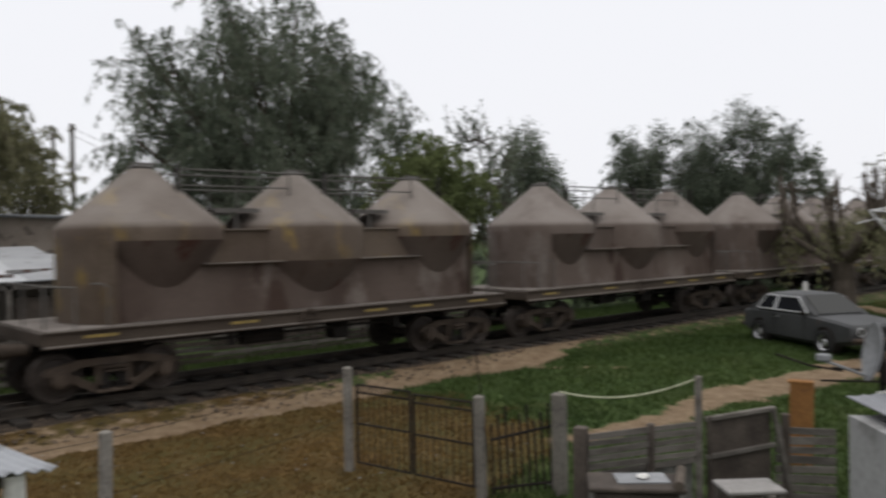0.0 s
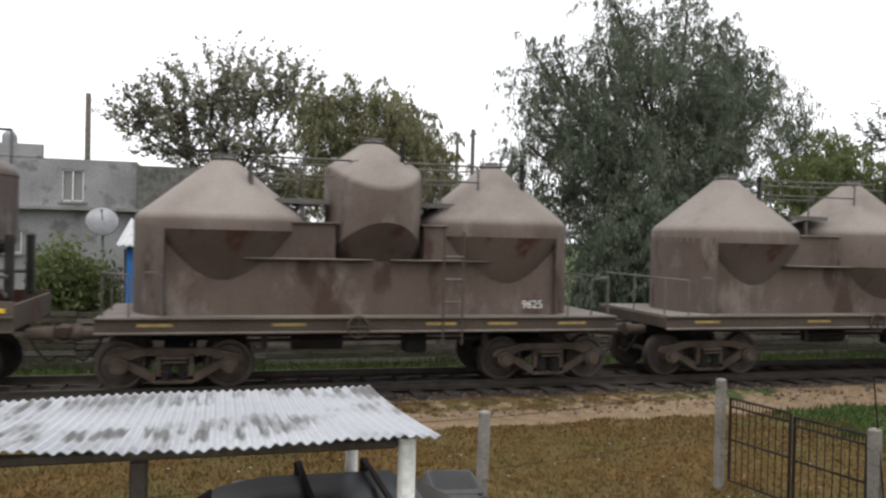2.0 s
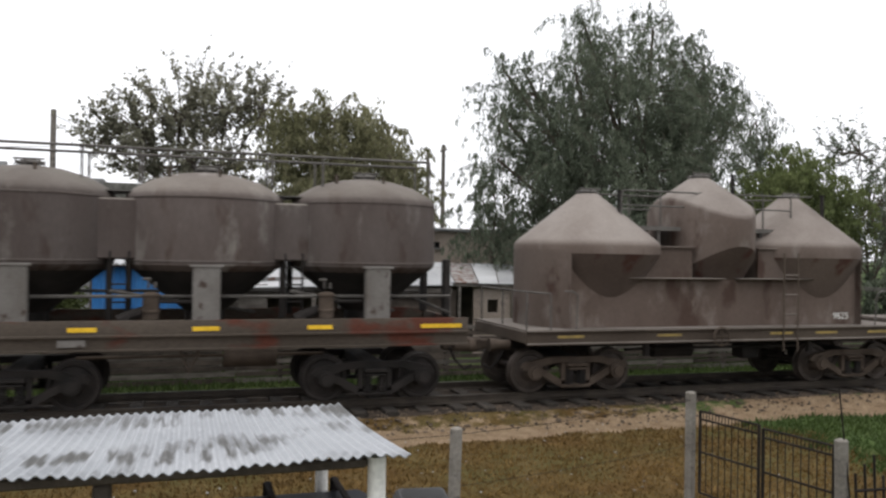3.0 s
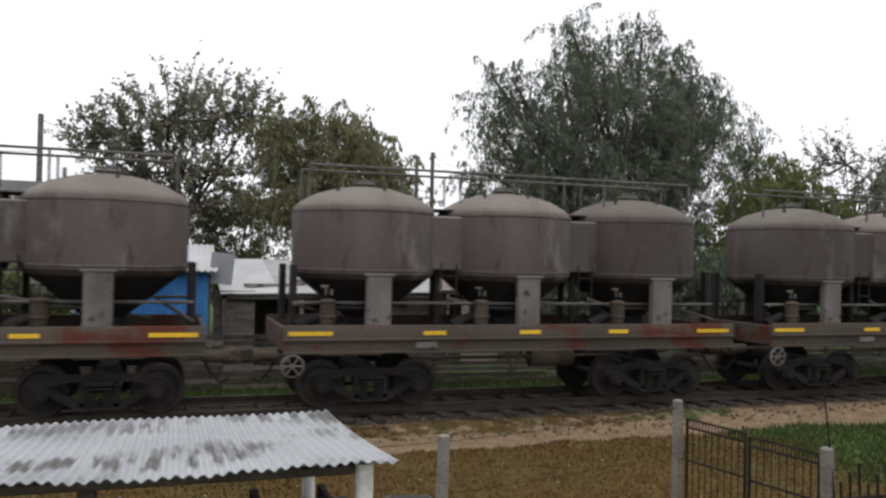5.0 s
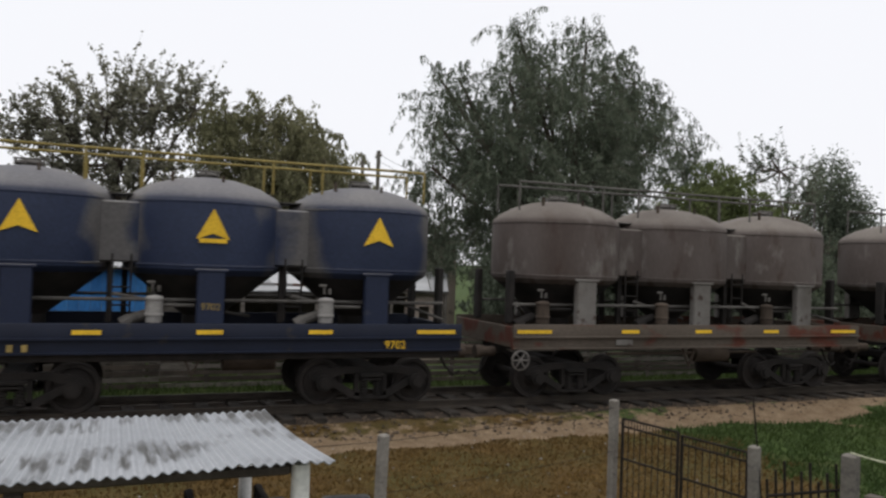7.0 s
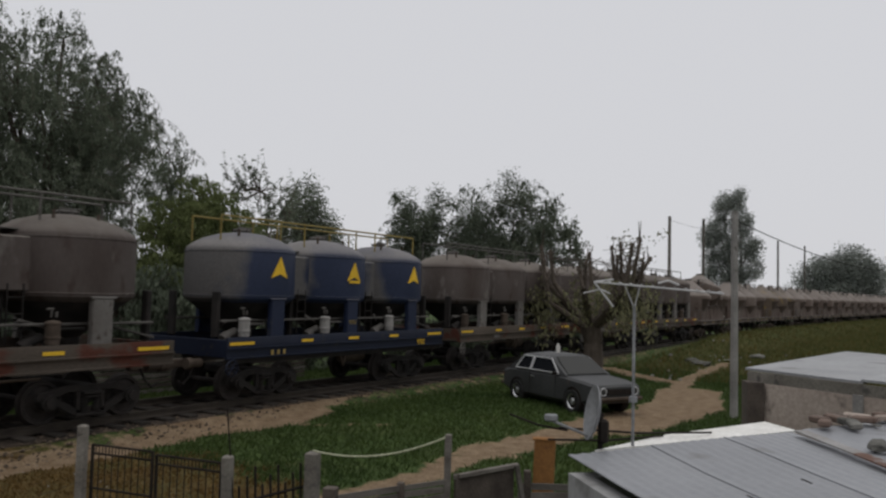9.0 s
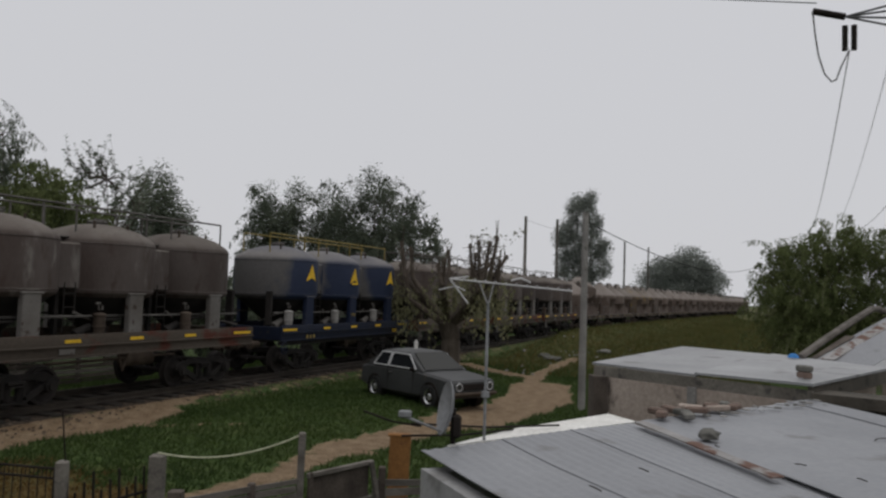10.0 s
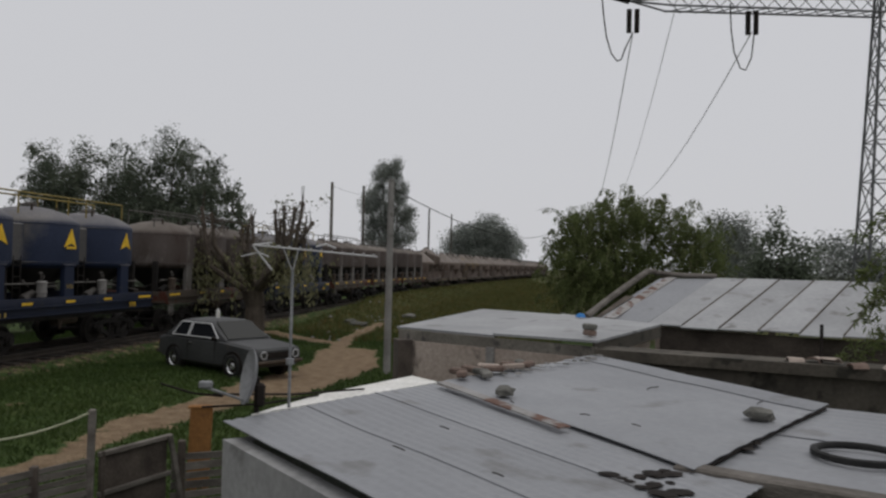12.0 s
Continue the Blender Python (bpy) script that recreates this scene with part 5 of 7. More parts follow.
# ---- poles and wires ----
def pole(x, y, top, r, label, arm=True, mat=OLDWOOD):
    p = thing("utility_pole", label, "pole", pose(x, y, 0))
    part("post", Shape().rod((0, 0, -0.1), (0, 0, top), r, 10, r * 0.8), mat, p)
    if arm:
        part("crossarm", Shape().box((0, 0, top - 0.35), (0.1, 1.2, 0.1), bevel=0.01), OLDWOOD, p)
        for y_ in (-0.5, 0.5):
            part("insulator", Shape().rod((0, y_, top - 0.3), (0, y_, top - 0.12), 0.04, 8), WHITE, p)
    return p


def wire(a, b, sag, r, label, n=14, mat=IRON):
    a, b = Vector(a), Vector(b)
    pts = [a.lerp(b, i / n) - Vector((0, 0, 4 * sag * (i / n) * (1 - i / n))) for i in range(n + 1)]
    ob = part("wire", Shape().tube(pts, r, 5), mat)
    return tagged(ob, label, "wire")


pole(21.79, 4.7, 5.36, 0.105, "plain grey concrete pole beside a low shed", arm=False, mat=CONCRETE)
pole(-5.7, 38.0, 9.0, 0.14, "weathered wooden utility pole", arm=False)
pole(14.9, 47.5, 9.82, 0.15, "weathered wooden utility pole with crossarm")
pole(13.9, 47.5, 9.3, 0.13, "thin wooden utility pole")
for x, z in ((67.5, 10.0), (78.5, 10.8), (95.0, 11.6), (118, 11.4), (142, 12.2)):
    pole(x, 20.0, z, 0.16, "weathered wooden pole along the railway", arm=False)
wire((21.79, 4.7, 5.12), (60, 1.0, 5.6), 0.8, 0.014, "dark slack overhead wire")
wire((67.5, 20, 9.7), (95, 20, 11.2), 0.5, 0.012, "thin overhead wire along the railway")
wire((-5.7, 38, 8.8), (4.0, 42, 6.0), 0.6, 0.012, "thin slack overhead house wire")
wire((-30, 39, 7.6), (-5.7, 38, 7.4), 0.4, 0.012, "thin overhead wire beside a house")
wire((13.9, 47.5, 9.3), (-4, 47, 8.4), 0.7, 0.012, "thin overhead wire between poles")
wire((14.9, 47.5, 9.6), (24, 48, 8.0), 0.6, 0.012, "thin overhead wire between poles")
wire((14.9, 47.5, 9.2), (24, 48, 7.4), 0.6, 0.012, "thin overhead wire between poles")

# ---- pylon ----
py = thing("lattice_pylon", "grey steel lattice pylon with a long crossarm", "pylon", pose(40.8, -15.0, 0))
zs = list(np.linspace(0, 15, 9)) + [17.0]
wd = [1.15 - 0.045 * z for z in zs]
legs = [Shape() for _ in range(4)]
lat = Shape()
for (a, b, za, zb) in zip(wd[:-1], wd[1:], zs[:-1], zs[1:]):
    for leg, (sx, sy) in zip(legs, ((-1, -1), (1, -1), (1, 1), (-1, 1))):
        leg.rod((sx * a, sy * a, za), (sx * b, sy * b, zb), 0.07, 5)
        tx, ty = -sy, sx
        lat.rod((sx * a, sy * a, za), (tx * b, ty * b, zb), 0.035, 4).rod((tx * a, ty * a, za), (sx * b, sy * b, zb), 0.035, 4).rod((sx * b, sy * b, zb), (tx * b, ty * b, zb), 0.035, 4)
for leg in legs:
    part("tower_leg", leg, GALV, py)
part("bracing", lat, GALV, py)
arm = Shape()
A0, A1 = Vector((0, 0, 15.9)), Vector((-2.1, 12.15, 15.72))
side = Vector((0.97, 0.23, 0)) * 0.45
chords = [(side, Vector((0, 0, 0.45))), (-side, Vector((0, 0, 0.45))), (side, Vector((0, 0, -0.45))), (-side, Vector((0, 0, -0.45)))]
for u, v in chords:
    arm.rod(A0 + u + v, A0.lerp(A1, 0.85) + u + v * 0.7, 0.05, 5).rod(A0.lerp(A1, 0.85) + u + v * 0.7, A1, 0.05, 5)
for k in range(14):
    p, q = A0.lerp(A1, k * 0.85 / 14), A0.lerp(A1, (k + 1) * 0.85 / 14)
    for (u, v), (u2, v2) in zip(chords, (chords[1], chords[3], chords[0], chords[2])):
        arm.rod(p + u + v * 0.9, q + u2 + v2 * 0.8, 0.025, 4)
part("crossarm", arm, GALV, py)
for f in (0.985, 0.525):
    b = A0.lerp(A1, f) + Vector((0, 0, -0.4))
    for s in (-0.18, 0.18):
        part("insulator_string", Shape().rod(b + Vector((0, s, 0)), b + Vector((0, s, -1.1)), 0.12, 10), IRON, py)
part("dead_end_insulator", Shape().rod(A1, A1 + Vector((-0.24, 1.3, 0.3)), 0.15, 10), IRON, py)
part("jumper_loop", Shape().tube([A1 + Vector((-0.24, 1.3, 0.3)), A1 + Vector((-0.2, 1.2, -0.7)), A1 + Vector((-0.15, 1.05, -1.7)), A1 + Vector((-0.08, 0.8, -2.5)), A1 + Vector((0, 0.52, -2.85)), A1 + Vector((0.06, 0.32, -2.75)), A1 + Vector((0.06, 0.14, -2.2)), A0.lerp(A1, 0.985) + Vector((0, 0, -1.5))], 0.035), IRON, py)
b = A0.lerp(A1, 0.525)
part("jumper_loop", Shape().tube([b + Vector((0, 1.0, 0)), b + Vector((0, 0.95, -1.2)), b + Vector((0, 0.8, -2.3)), b + Vector((0, 0.5, -3.1)), b + Vector((0, 0.25, -3.2)), b + Vector((0, 0.0, -2.6)), b + Vector((0, -0.1, -1.5))], 0.035), IRON, py)
m = A0.lerp(A1, 0.985) + Vector((40.8, -15.0, -1.5))
wire(m, (150, -5.2, 16.0), 3.0, 0.026, "grey sagging power line wire", mat=GREYMET)
wire(m + Vector((0, -1.9, 1)), (150, -8.6, 16.0), 3.0, 0.018, "thin sagging power line wire", mat=GREYMET)
wire((40.8 - 1.15, -8.6, 14.4), (140, -9.6, 15.0), 3.0, 0.026, "grey sagging power line wire", mat=GREYMET)
wire((38.4, -1.7, 16.35), (30, 40, 22), 0.6, 0.03, "grey power line overhead", mat=GREYMET)


# ---- houses beyond the railway ----
def wall_with_holes(x0, x1, z0, z1, y, t, holes):
    """An upright wall along x with its openings (x0, x1, z0, z1) left free."""
    sh = Shape()
    xs = sorted({x0, x1, *[h[0] for h in holes], *[h[1] for h in holes]})
    zs_ = sorted({z0, z1, *[h[2] for h in holes], *[h[3] for h in holes]})
    for a, b in zip(xs[:-1], xs[1:]):
        for c, d in zip(zs_[:-1], zs_[1:]):
            mx, mz = (a + b) / 2, (c + d) / 2
            if not any(h[0] < mx < h[1] and h[2] < mz < h[3] for h in holes):
                sh.box((mx, y, mz), (b - a, t, d - c))
    seen, order, fs = {}, [], []
    for f_ in sh.f:
        fs.append(tuple(seen.setdefault(tuple(round(q, 4) for q in sh.v[i]), len(seen)) for i in f_))
    return Shape().add(list(seen), fs)


def window(parent, x0, x1, z0, z1, y, bars=False):
    wd_ = part("window", Shape().box(((x0 + x1) / 2, y + 0.05, (z0 + z1) / 2), (x1 - x0, 0.02, z1 - z0)), GLASS if bars else PALEGLASS, parent)
    fr = Shape()
    for x in (x0 + 0.025, x1 - 0.025, (x0 + x1) / 2):
        fr.box((x, y - 0.02, (z0 + z1) / 2), (0.05, 0.05, z1 - z0))
    for z in (z0 + 0.025, z1 - 0.025):
        fr.box(((x0 + x1) / 2, y - 0.02, z), (x1 - x0, 0.05, 0.05))
    if bars:
        for x in np.arange(x0 + 0.12, x1, 0.12):
            fr.box((x, y - 0.06, (z0 + z1) / 2), (0.02, 0.02, z1 - z0))
    part("window_frame", fr, WHITE if not bars else IRON, wd_)
    part("window_sill", Shape().box(((x0 + x1) / 2, y - 0.1, z0 - 0.03), (x1 - x0 + 0.2, 0.2, 0.06)), CONCRETE, wd_)
    return wd_


h = thing("house", "grey two-storey rendered house with a flat roof", "house")
holes = [(-5.3, -4.6, 4.0, 5.1), (-8.6, -8.0, 4.1, 5.2), (-7.1, -6.5, 2.2, 3.0)]
part("wall", wall_with_holes(-13, -2.9, 0, 5.45, 30, 0.2, holes), RENDERWALL, h)
part("side_wall", Shape().box((-3.0, 33, 2.72), (0.2, 5.8, 5.44)), RENDERWALL, h)
part("parapet", Shape().box((-9.0, 30, 5.68), (6.2, 0.24, 0.44)), RENDERWALL, h)
part("roof", Shape().box((-8.0, 33.1, 5.36), (9.8, 6.0, 0.16)), CONCRETE, h)
part("ledge", Shape().box((-6.0, 29.7, 3.75), (7.0, 0.5, 0.1)), CONCRETE, h)
for q in holes:
    window(h, *q, 30)
h = thing("lean_to", "dark unfinished brick lean-to with an opening", "shed")
part("wall", wall_with_holes(-2.85, -0.6, 0, 5.3, 29.6, 0.2, [(-1.7, -1.1, 3.2, 4.4)]), STONEG, h)
h = thing("blue_shed", "bright blue timber shed with a white tin roof", "shed")
for k in range(12):
    part("board", Shape().box((-2.15 + 0.2375 * (k + 0.5), 20.0, 1.81), (0.232, 0.04, 1.7), bevel=0.004), BLUEWALL, h)
part("base_wall", Shape().box((-0.725, 20.02, 0.48), (2.85, 0.08, 0.96)), DARK_CONCRETE, h, "dark concrete base")
part("side_wall", Shape().box((0.72, 21.3, 1.3), (0.06, 2.5, 2.6)), OLDWOOD, h)
part("side_wall", Shape().box((-2.18, 21.3, 1.3), (0.06, 2.5, 2.6)), OLDWOOD, h)
sh = Shape()
n = 44
pts = []
for j, (y_, z_) in enumerate(((19.75, 2.70), (22.9, 3.36))):
    for i in range(n + 1):
        pts.append((-2.35 + 3.25 * i / n, y_, z_ + 0.018 * math.cos(i * math.pi / 1.0)))
sh.add(pts + [(a, b, c - 0.03) for a, b, c in pts], [(i, i + 1, n + 2 + i, n + 1 + i) for i in range(n)] + [(2 * (n + 1) + i, 2 * (n + 1) + i + 1, 3 * (n + 1) + i + 1, 3 * (n + 1) + i) for i in range(n)] + [(i, i + 1, 2 * (n + 1) + i + 1, 2 * (n + 1) + i) for i in range(n)])
part("roof", sh, PALE_TIN, h)
h = thing("open_shed", "low open shed under patched white tin sheets", "shed")
for k in range(4):
    x0 = 1.0 + k * 1.42
    part("roof_sheet", Shape().slab([(x0, 20.4, 2.14 + 0.02 * k), (x0 + 1.45, 20.4, 2.16 + 0.02 * k), (x0 + 1.45, 25.2, 3.0), (x0, 25.2, 2.98)], 0.03), (PALE_TIN, ZINC_P, PALE_TIN, ZINC_P)[k], h)
part("roof_debris", Shape().box((2.4, 21.2, 2.33), (1.6, 0.12, 0.08), 12).box((4.2, 21.0, 2.32), (1.8, 0.1, 0.06), -8).box((3.3, 21.6, 2.42), (0.5, 0.3, 0.12), 30).box((5.6, 21.4, 2.4), (1.2, 0.1, 0.08), 20), RUSTY, h)
for x in (1.1, 3.0, 4.9, 6.6):
    part("post", Shape().box((x, 20.5, 1.05), (0.1, 0.1, 2.1)), OLDWOOD, h)
part("beam", Shape().box((3.85, 20.5, 2.06), (5.7, 0.1, 0.12)), OLDWOOD, h)
part("back_wall", Shape().box((3.85, 23.5, 1.25), (5.7, 0.1, 2.5)), DARKWOOD, h)
part("half_wall", Shape().box((5.8, 20.7, 0.9), (1.5, 0.06, 1.8)), DARKWOOD, h)
h = thing("house", "pinkish grey low house behind the sheds", "house")
holes = [(6.4, 6.95, 2.95, 3.65), (8.95, 9.4, 3.28, 3.52)]
part("wall", wall_with_holes(5.4, 13.0, 0, 4.05, 30.4, 0.2, holes), PINKWALL, h)
part("roof", Shape().slab([(5.2, 30.1, 4.12), (13.2, 30.1, 3.95), (13.2, 35, 4.2), (5.2, 35, 4.3)], 0.08), ZINC, h)
for q in holes:
    window(h, *q, 30.4, bars=True)
h = thing("shack", "low dark shack under patched rusty and pale tin", "shed")
for k, (x0, x1, x2, x3, mt) in enumerate(((6.9, 7.6, 8.5, 7.5, ZINC_P), (7.58, 8.35, 9.5, 8.48, RUSTY), (8.33, 9.0, 10.4, 9.48, PALE_TIN), (8.98, 9.6, 11.2, 10.38, ZINC_P))):
    part("roof_sheet", Shape().slab([(x0, 22.9 + 0.06 * (k % 2), 2.2 - 0.015 * k), (x1, 22.9 + 0.06 * (k % 2), 2.19 - 0.015 * k), (x2, 27.0, 2.74 - 0.015 * k), (x3, 27.0, 2.75 - 0.015 * k)], 0.025), mt, h)
    part("sheet_seam", Shape().rod((x0 + 0.02, 22.92, 2.215 - 0.015 * k), (x3 + 0.02, 26.98, 2.765 - 0.015 * k), 0.016, 6), DARKWOOD, h)
part("front_wall", Shape().box((7.15, 23.2, 0.98), (1.15, 0.06, 1.96)), DARKWOOD, h)
part("front_wall", wall_with_holes(8.3, 9.5, 0, 2.1, 23.25, 0.1, [(8.75, 9.1, 1.25, 1.65)]), PINKWALL, h, "bare plastered wall with a small opening")
part("back_wall", Shape().box((9.0, 26.8, 1.3), (3.0, 0.08, 2.6)), DARKWOOD, h)
for x in (6.55, 7.78, 9.55):
    part("post", Shape().box((x, 23.05, 1.05), (0.09, 0.09, 2.1), bevel=0.01), OLDWOOD, h)
part("eave_board", Shape().box((8.2, 23.02, 2.1), (2.9, 0.04, 0.09), ry=1, bevel=0.008), OLDWOOD, h)
tk_ = thing("water_tank", "small grey domed water tank on a flat roof", "water tank", pose(-7.1, 30.7, 5.44))
part("tank", Shape().lathe([(0.0, 0.95), (0.1, 0.94), (0.18, 0.88), (0.23, 0.78), (0.24, 0.7), (0.24, 0.0), (0.0, 0.0)], seg=24), GREYMET, tk_)
part("lid", Shape().lathe([(0.0, 0.99), (0.08, 0.98), (0.09, 0.93), (0.0, 0.93)], seg=16), RAILING, tk_)
h = thing("shack", "grey patched shack wall beside the blue shed", "shed")
part("wall", Shape().box((1.35, 20.6, 1.1), (1.0, 0.06, 2.2)), OLDWOOD, h)
part("tin_sheet", Shape().box((1.0, 20.1, 2.75), (0.55, 0.03, 0.75), ry=6), ZINC_W, h)
d = thing("mesh_dish", "large grey mesh satellite dish on a short mast", "satellite dish", pose(-3.0, 22.4, 0))
part("dish", Shape().lathe([(0.0, 0.0), (0.15, 0.02), (0.31, 0.07), (0.4, 0.12), (0.4, 0.135), (0.31, 0.085), (0.0, 0.02)], (0, 0, 0), 28, axis="y"), GREYMET, d, at=pose(0, 0, 3.32, -25, 0, 10))
part("mast", Shape().rod((0, 0.1, -0.1), (0, 0.1, 3.32), 0.04, 8), GREYMET, d)
part("rim", Shape().lathe([(0.395, 0.115), (0.415, 0.125), (0.395, 0.14)], (0, 0, 0), 28, axis="y"), RAILING, d, at=pose(0, 0, 3.32, -25, 0, 10))
part("feed", Shape().rod((0, 0.0, 3.32), (0.03, -0.38, 3.52), 0.012, 6).rod((0.03, -0.38, 3.5), (0.03, -0.38, 3.56), 0.03, 8), RAILING, d)
copy_thing(d, pose(-5.6, 22.6, -0.35))
f = thing("slat_fence", "low fence of grey horizontal slats along the railway", "fence")
for k in range(18):
    part("post", Shape().box((-14 + k * 2.0, 18.75, 0.62), (0.1, 0.1, 1.36)), OLDWOOD, f)
for z in (0.24, 0.38, 0.52, 0.66, 0.80, 0.94, 1.08, 1.22, 0.1):
    for k in range(9):
        part("slat", Shape().box((-13 + k * 4.0, 18.68, z + 0.01 * ((k * 7) % 3)), (3.98, 0.025, 0.1), ry=0.4 * ((k % 3) - 1)), DARKWOOD if (k + int(z * 50)) % 3 else OLDWOOD, f)

# ---- carport and the dark car under it ----
cp = thing("carport", "open carport with a weathered corrugated tin roof", "carport")


def corrugated(x0, x1, yz0, yz1, pitch, amp, sag, rag, seed):
    r = random.Random(seed)
    n = int((x1 - x0) / pitch * 6)
    rows = 8
    pts = []
    jag = [0.0] * (n + 1)
    for i in range(n + 1):
        jag[i] = rag * math.sin(i * 0.031) + 0.02 * math.sin(i * 0.21)
    for j in range(rows + 1):
        q = j / rows
        for i in range(n + 1):
            x = x0 + (x1 - x0) * i / n
            y = yz0[0] + jag[i] * (1 - q) + (yz1[0] - yz0[0]) * q
            off = min(max((1.14 - x) / 2.6, 0.0), 1.0)
            z = yz0[1] + (yz1[1] - yz0[1]) * q - sag * 4 * q * (1 - q) - (0.03 - 0.045 * off) * (1 - q) - 0.05 * off * q + amp * math.sin(2 * math.pi * i / 6) + 0.012 * math.sin(x * 2.1 + q * 3)
            pts.append((x, y, z))
    k = n + 1
    m_ = len(pts)
    fs = [(j * k + i, j * k + i + 1, (j + 1) * k + i + 1, (j + 1) * k + i) for j in range(rows) for i in range(n)]
    fs += [(m_ + a, m_ + b, m_ + c, m_ + d_) for d_, c, b, a in fs]
    fs += [(i + 1, i, m_ + i, m_ + i + 1) for i in range(n)]
    return Shape().add(pts + [(a, b, c - 0.006) for a, b, c in pts], fs)


for k, (a, b) in enumerate(((-7.2, -4.4), (-4.45, -1.65), (-1.7, 1.14))):
    part("roof_sheet", corrugated(a, b, (4.24, 1.925 + 0.008 * k), (6.5, 1.79 + 0.008 * k), 0.064, 0.0095, 0.02, 0.05, k), ZINC_W, cp)
part("front_beam", Shape().box((-3.08, 4.5, 1.838), (8.04, 0.05, 0.055), bevel=0.01), DARKWOOD, cp)
part("back_beam", Shape().box((-3.0, 6.3, 1.67), (8.2, 0.07, 0.08), bevel=0.01), DARKWOOD, cp)
part("side_beam", Shape().box((1.0, 5.42, 1.765), (0.05, 1.68, 0.06), rx=-3.2), DARKWOOD, cp)
part("column", Shape().rod((1.0, 4.5, -0.05), (1.0, 4.5, 1.868), 0.056, 20, 0.052), WHITE, cp, "white painted concrete column")
part("column", Shape().rod((0.98, 6.32, -0.05), (0.98, 6.32, 1.73), 0.052, 20, 0.048), WHITE, cp, "white painted concrete column")
for x in (-0.45, -3.2, -6.2):
    part("post", Shape().box((x, 4.52, 0.89), (0.09, 0.09, 1.84), bevel=0.012), DARKWOOD, cp)


def loft(sections):
    """Rounded cross-sections (x, [(y, z) ...]) joined along x, mirrored in y."""
    sh = Shape()
    rings = []
    for x, prof in sections:
        rings.append([(x, -y, z) for y, z in prof] + [(x, y, z) for y, z in reversed(prof)])
    k = len(rings[0])
    pts = [p for r_ in rings for p in r_]
    fs = [(j * k + i, j * k + (i + 1) % k, (j + 1) * k + (i + 1) % k, (j + 1) * k + i) for j in range(len(rings) - 1) for i in range(k)]
    fs += [tuple(range(k)), tuple(range((len(rings) - 1) * k, len(rings) * k))]
    return sh.add(pts, fs)


def car(label, at, paint, glass_f, length=4.2, rack=False, bumper=CHROME):
    """An old four-door saloon; its front points along +x."""
    c = thing("car", label, "car", at)
    L = length / 2

    def low(w_, z0, z1):
        return [(w_ * 0.86, z0), (w_, z0 + 0.1), (w_ * 1.0, (z0 + z1) / 2), (w_ * 0.97, z1 - 0.06), (w_ * 0.88, z1), (0.02, z1 + 0.015)]

    secs = [(-L, low(0.66, 0.42, 0.78)), (-L + 0.06, low(0.74, 0.32, 0.86)), (-L + 0.45, low(0.79, 0.24, 0.92)), (-0.9, low(0.81, 0.2, 0.93)), (0.5, low(0.81, 0.2, 0.92)), (0.75, low(0.81, 0.2, 0.91)), (L - 0.5, low(0.79, 0.24, 0.84)), (L - 0.06, low(0.75, 0.32, 0.78)), (L, low(0.68, 0.42, 0.72))]
    body = part("body", loft(secs), paint, c)
    cab = [(-L + 0.35, 0.92, 0.74), (-L + 0.85, 1.33, 0.56), (-0.9, 1.385, 0.58), (0.1, 1.38, 0.58), (0.9, 0.90, 0.72)]
    secs = []
    for x, zt, wt in cab:
        secs.append((x, [(0.74, 0.88), (0.75 - (zt - 0.92) * 0.12, 0.90 + (zt - 0.92) * 0.4), (wt + 0.03, zt - 0.05 if zt > 1 else 0.915), (wt - 0.06, max(zt, 0.92)), (0.02, max(zt + 0.02, 0.925))]))
    part("roof", loft(secs), paint, c)
    for s in (-1, 1):
        for (a, b, a2, b2) in ((-1.35, -0.68, -1.12, -0.66), (-0.62, 0.62, -0.60, 0.16)):
            o = [(a, s * 0.768, 0.95), (b, s * 0.768, 0.95), (b2, s * 0.635, 1.30), (a2, s * 0.635, 1.30)]
            part("side_window", Shape().add(o + [(x, y - s * 0.03, z) for x, y, z in o], [(0, 1, 2, 3), (7, 6, 5, 4), (0, 4, 5, 1), (1, 5, 6, 2), (2, 6, 7, 3), (3, 7, 4, 0)]), GLASS, c)
            fr = Shape()
            for p, q in zip(o, o[1:] + o[:1]):
                fr.rod((p[0], p[1] + s * 0.012, p[2]), (q[0], q[1] + s * 0.012, q[2]), 0.02, 5)
            part("window_trim", fr, ALU, c)
        part("door_seam", Shape().box((-0.64, s * 0.808, 0.6), (0.012, 0.012, 0.6)).box((0.52, s * 0.808, 0.6), (0.012, 0.012, 0.6)), IRON, c)
        part("door_handle", Shape().box((-0.5, s * 0.82, 0.78), (0.14, 0.025, 0.03)), CHROME, c)
    o = [(0.86, -0.66, 0.93), (0.86, 0.66, 0.93), (0.2, 0.53, 1.345), (0.2, -0.53, 1.345)]
    part("windscreen", Shape().add([(x + 0.03, y, z + 0.02) for x, y, z in o] + o, [(0, 1, 2, 3), (7, 6, 5, 4), (0, 4, 5, 1), (1, 5, 6, 2), (2, 6, 7, 3), (3, 7, 4, 0)]), glass_f, c)
    o = [(-L + 0.42, -0.64, 0.96), (-L + 0.42, 0.64, 0.96), (-L + 0.82, 0.52, 1.29), (-L + 0.82, -0.52, 1.29)]
    part("rear_window", Shape().add([(x - 0.03, y, z + 0.02) for x, y, z in o] + o, [(3, 2, 1, 0), (4, 5, 6, 7), (0, 4, 5, 1), (1, 5, 6, 2), (2, 6, 7, 3), (3, 7, 4, 0)]), GLASS, c)
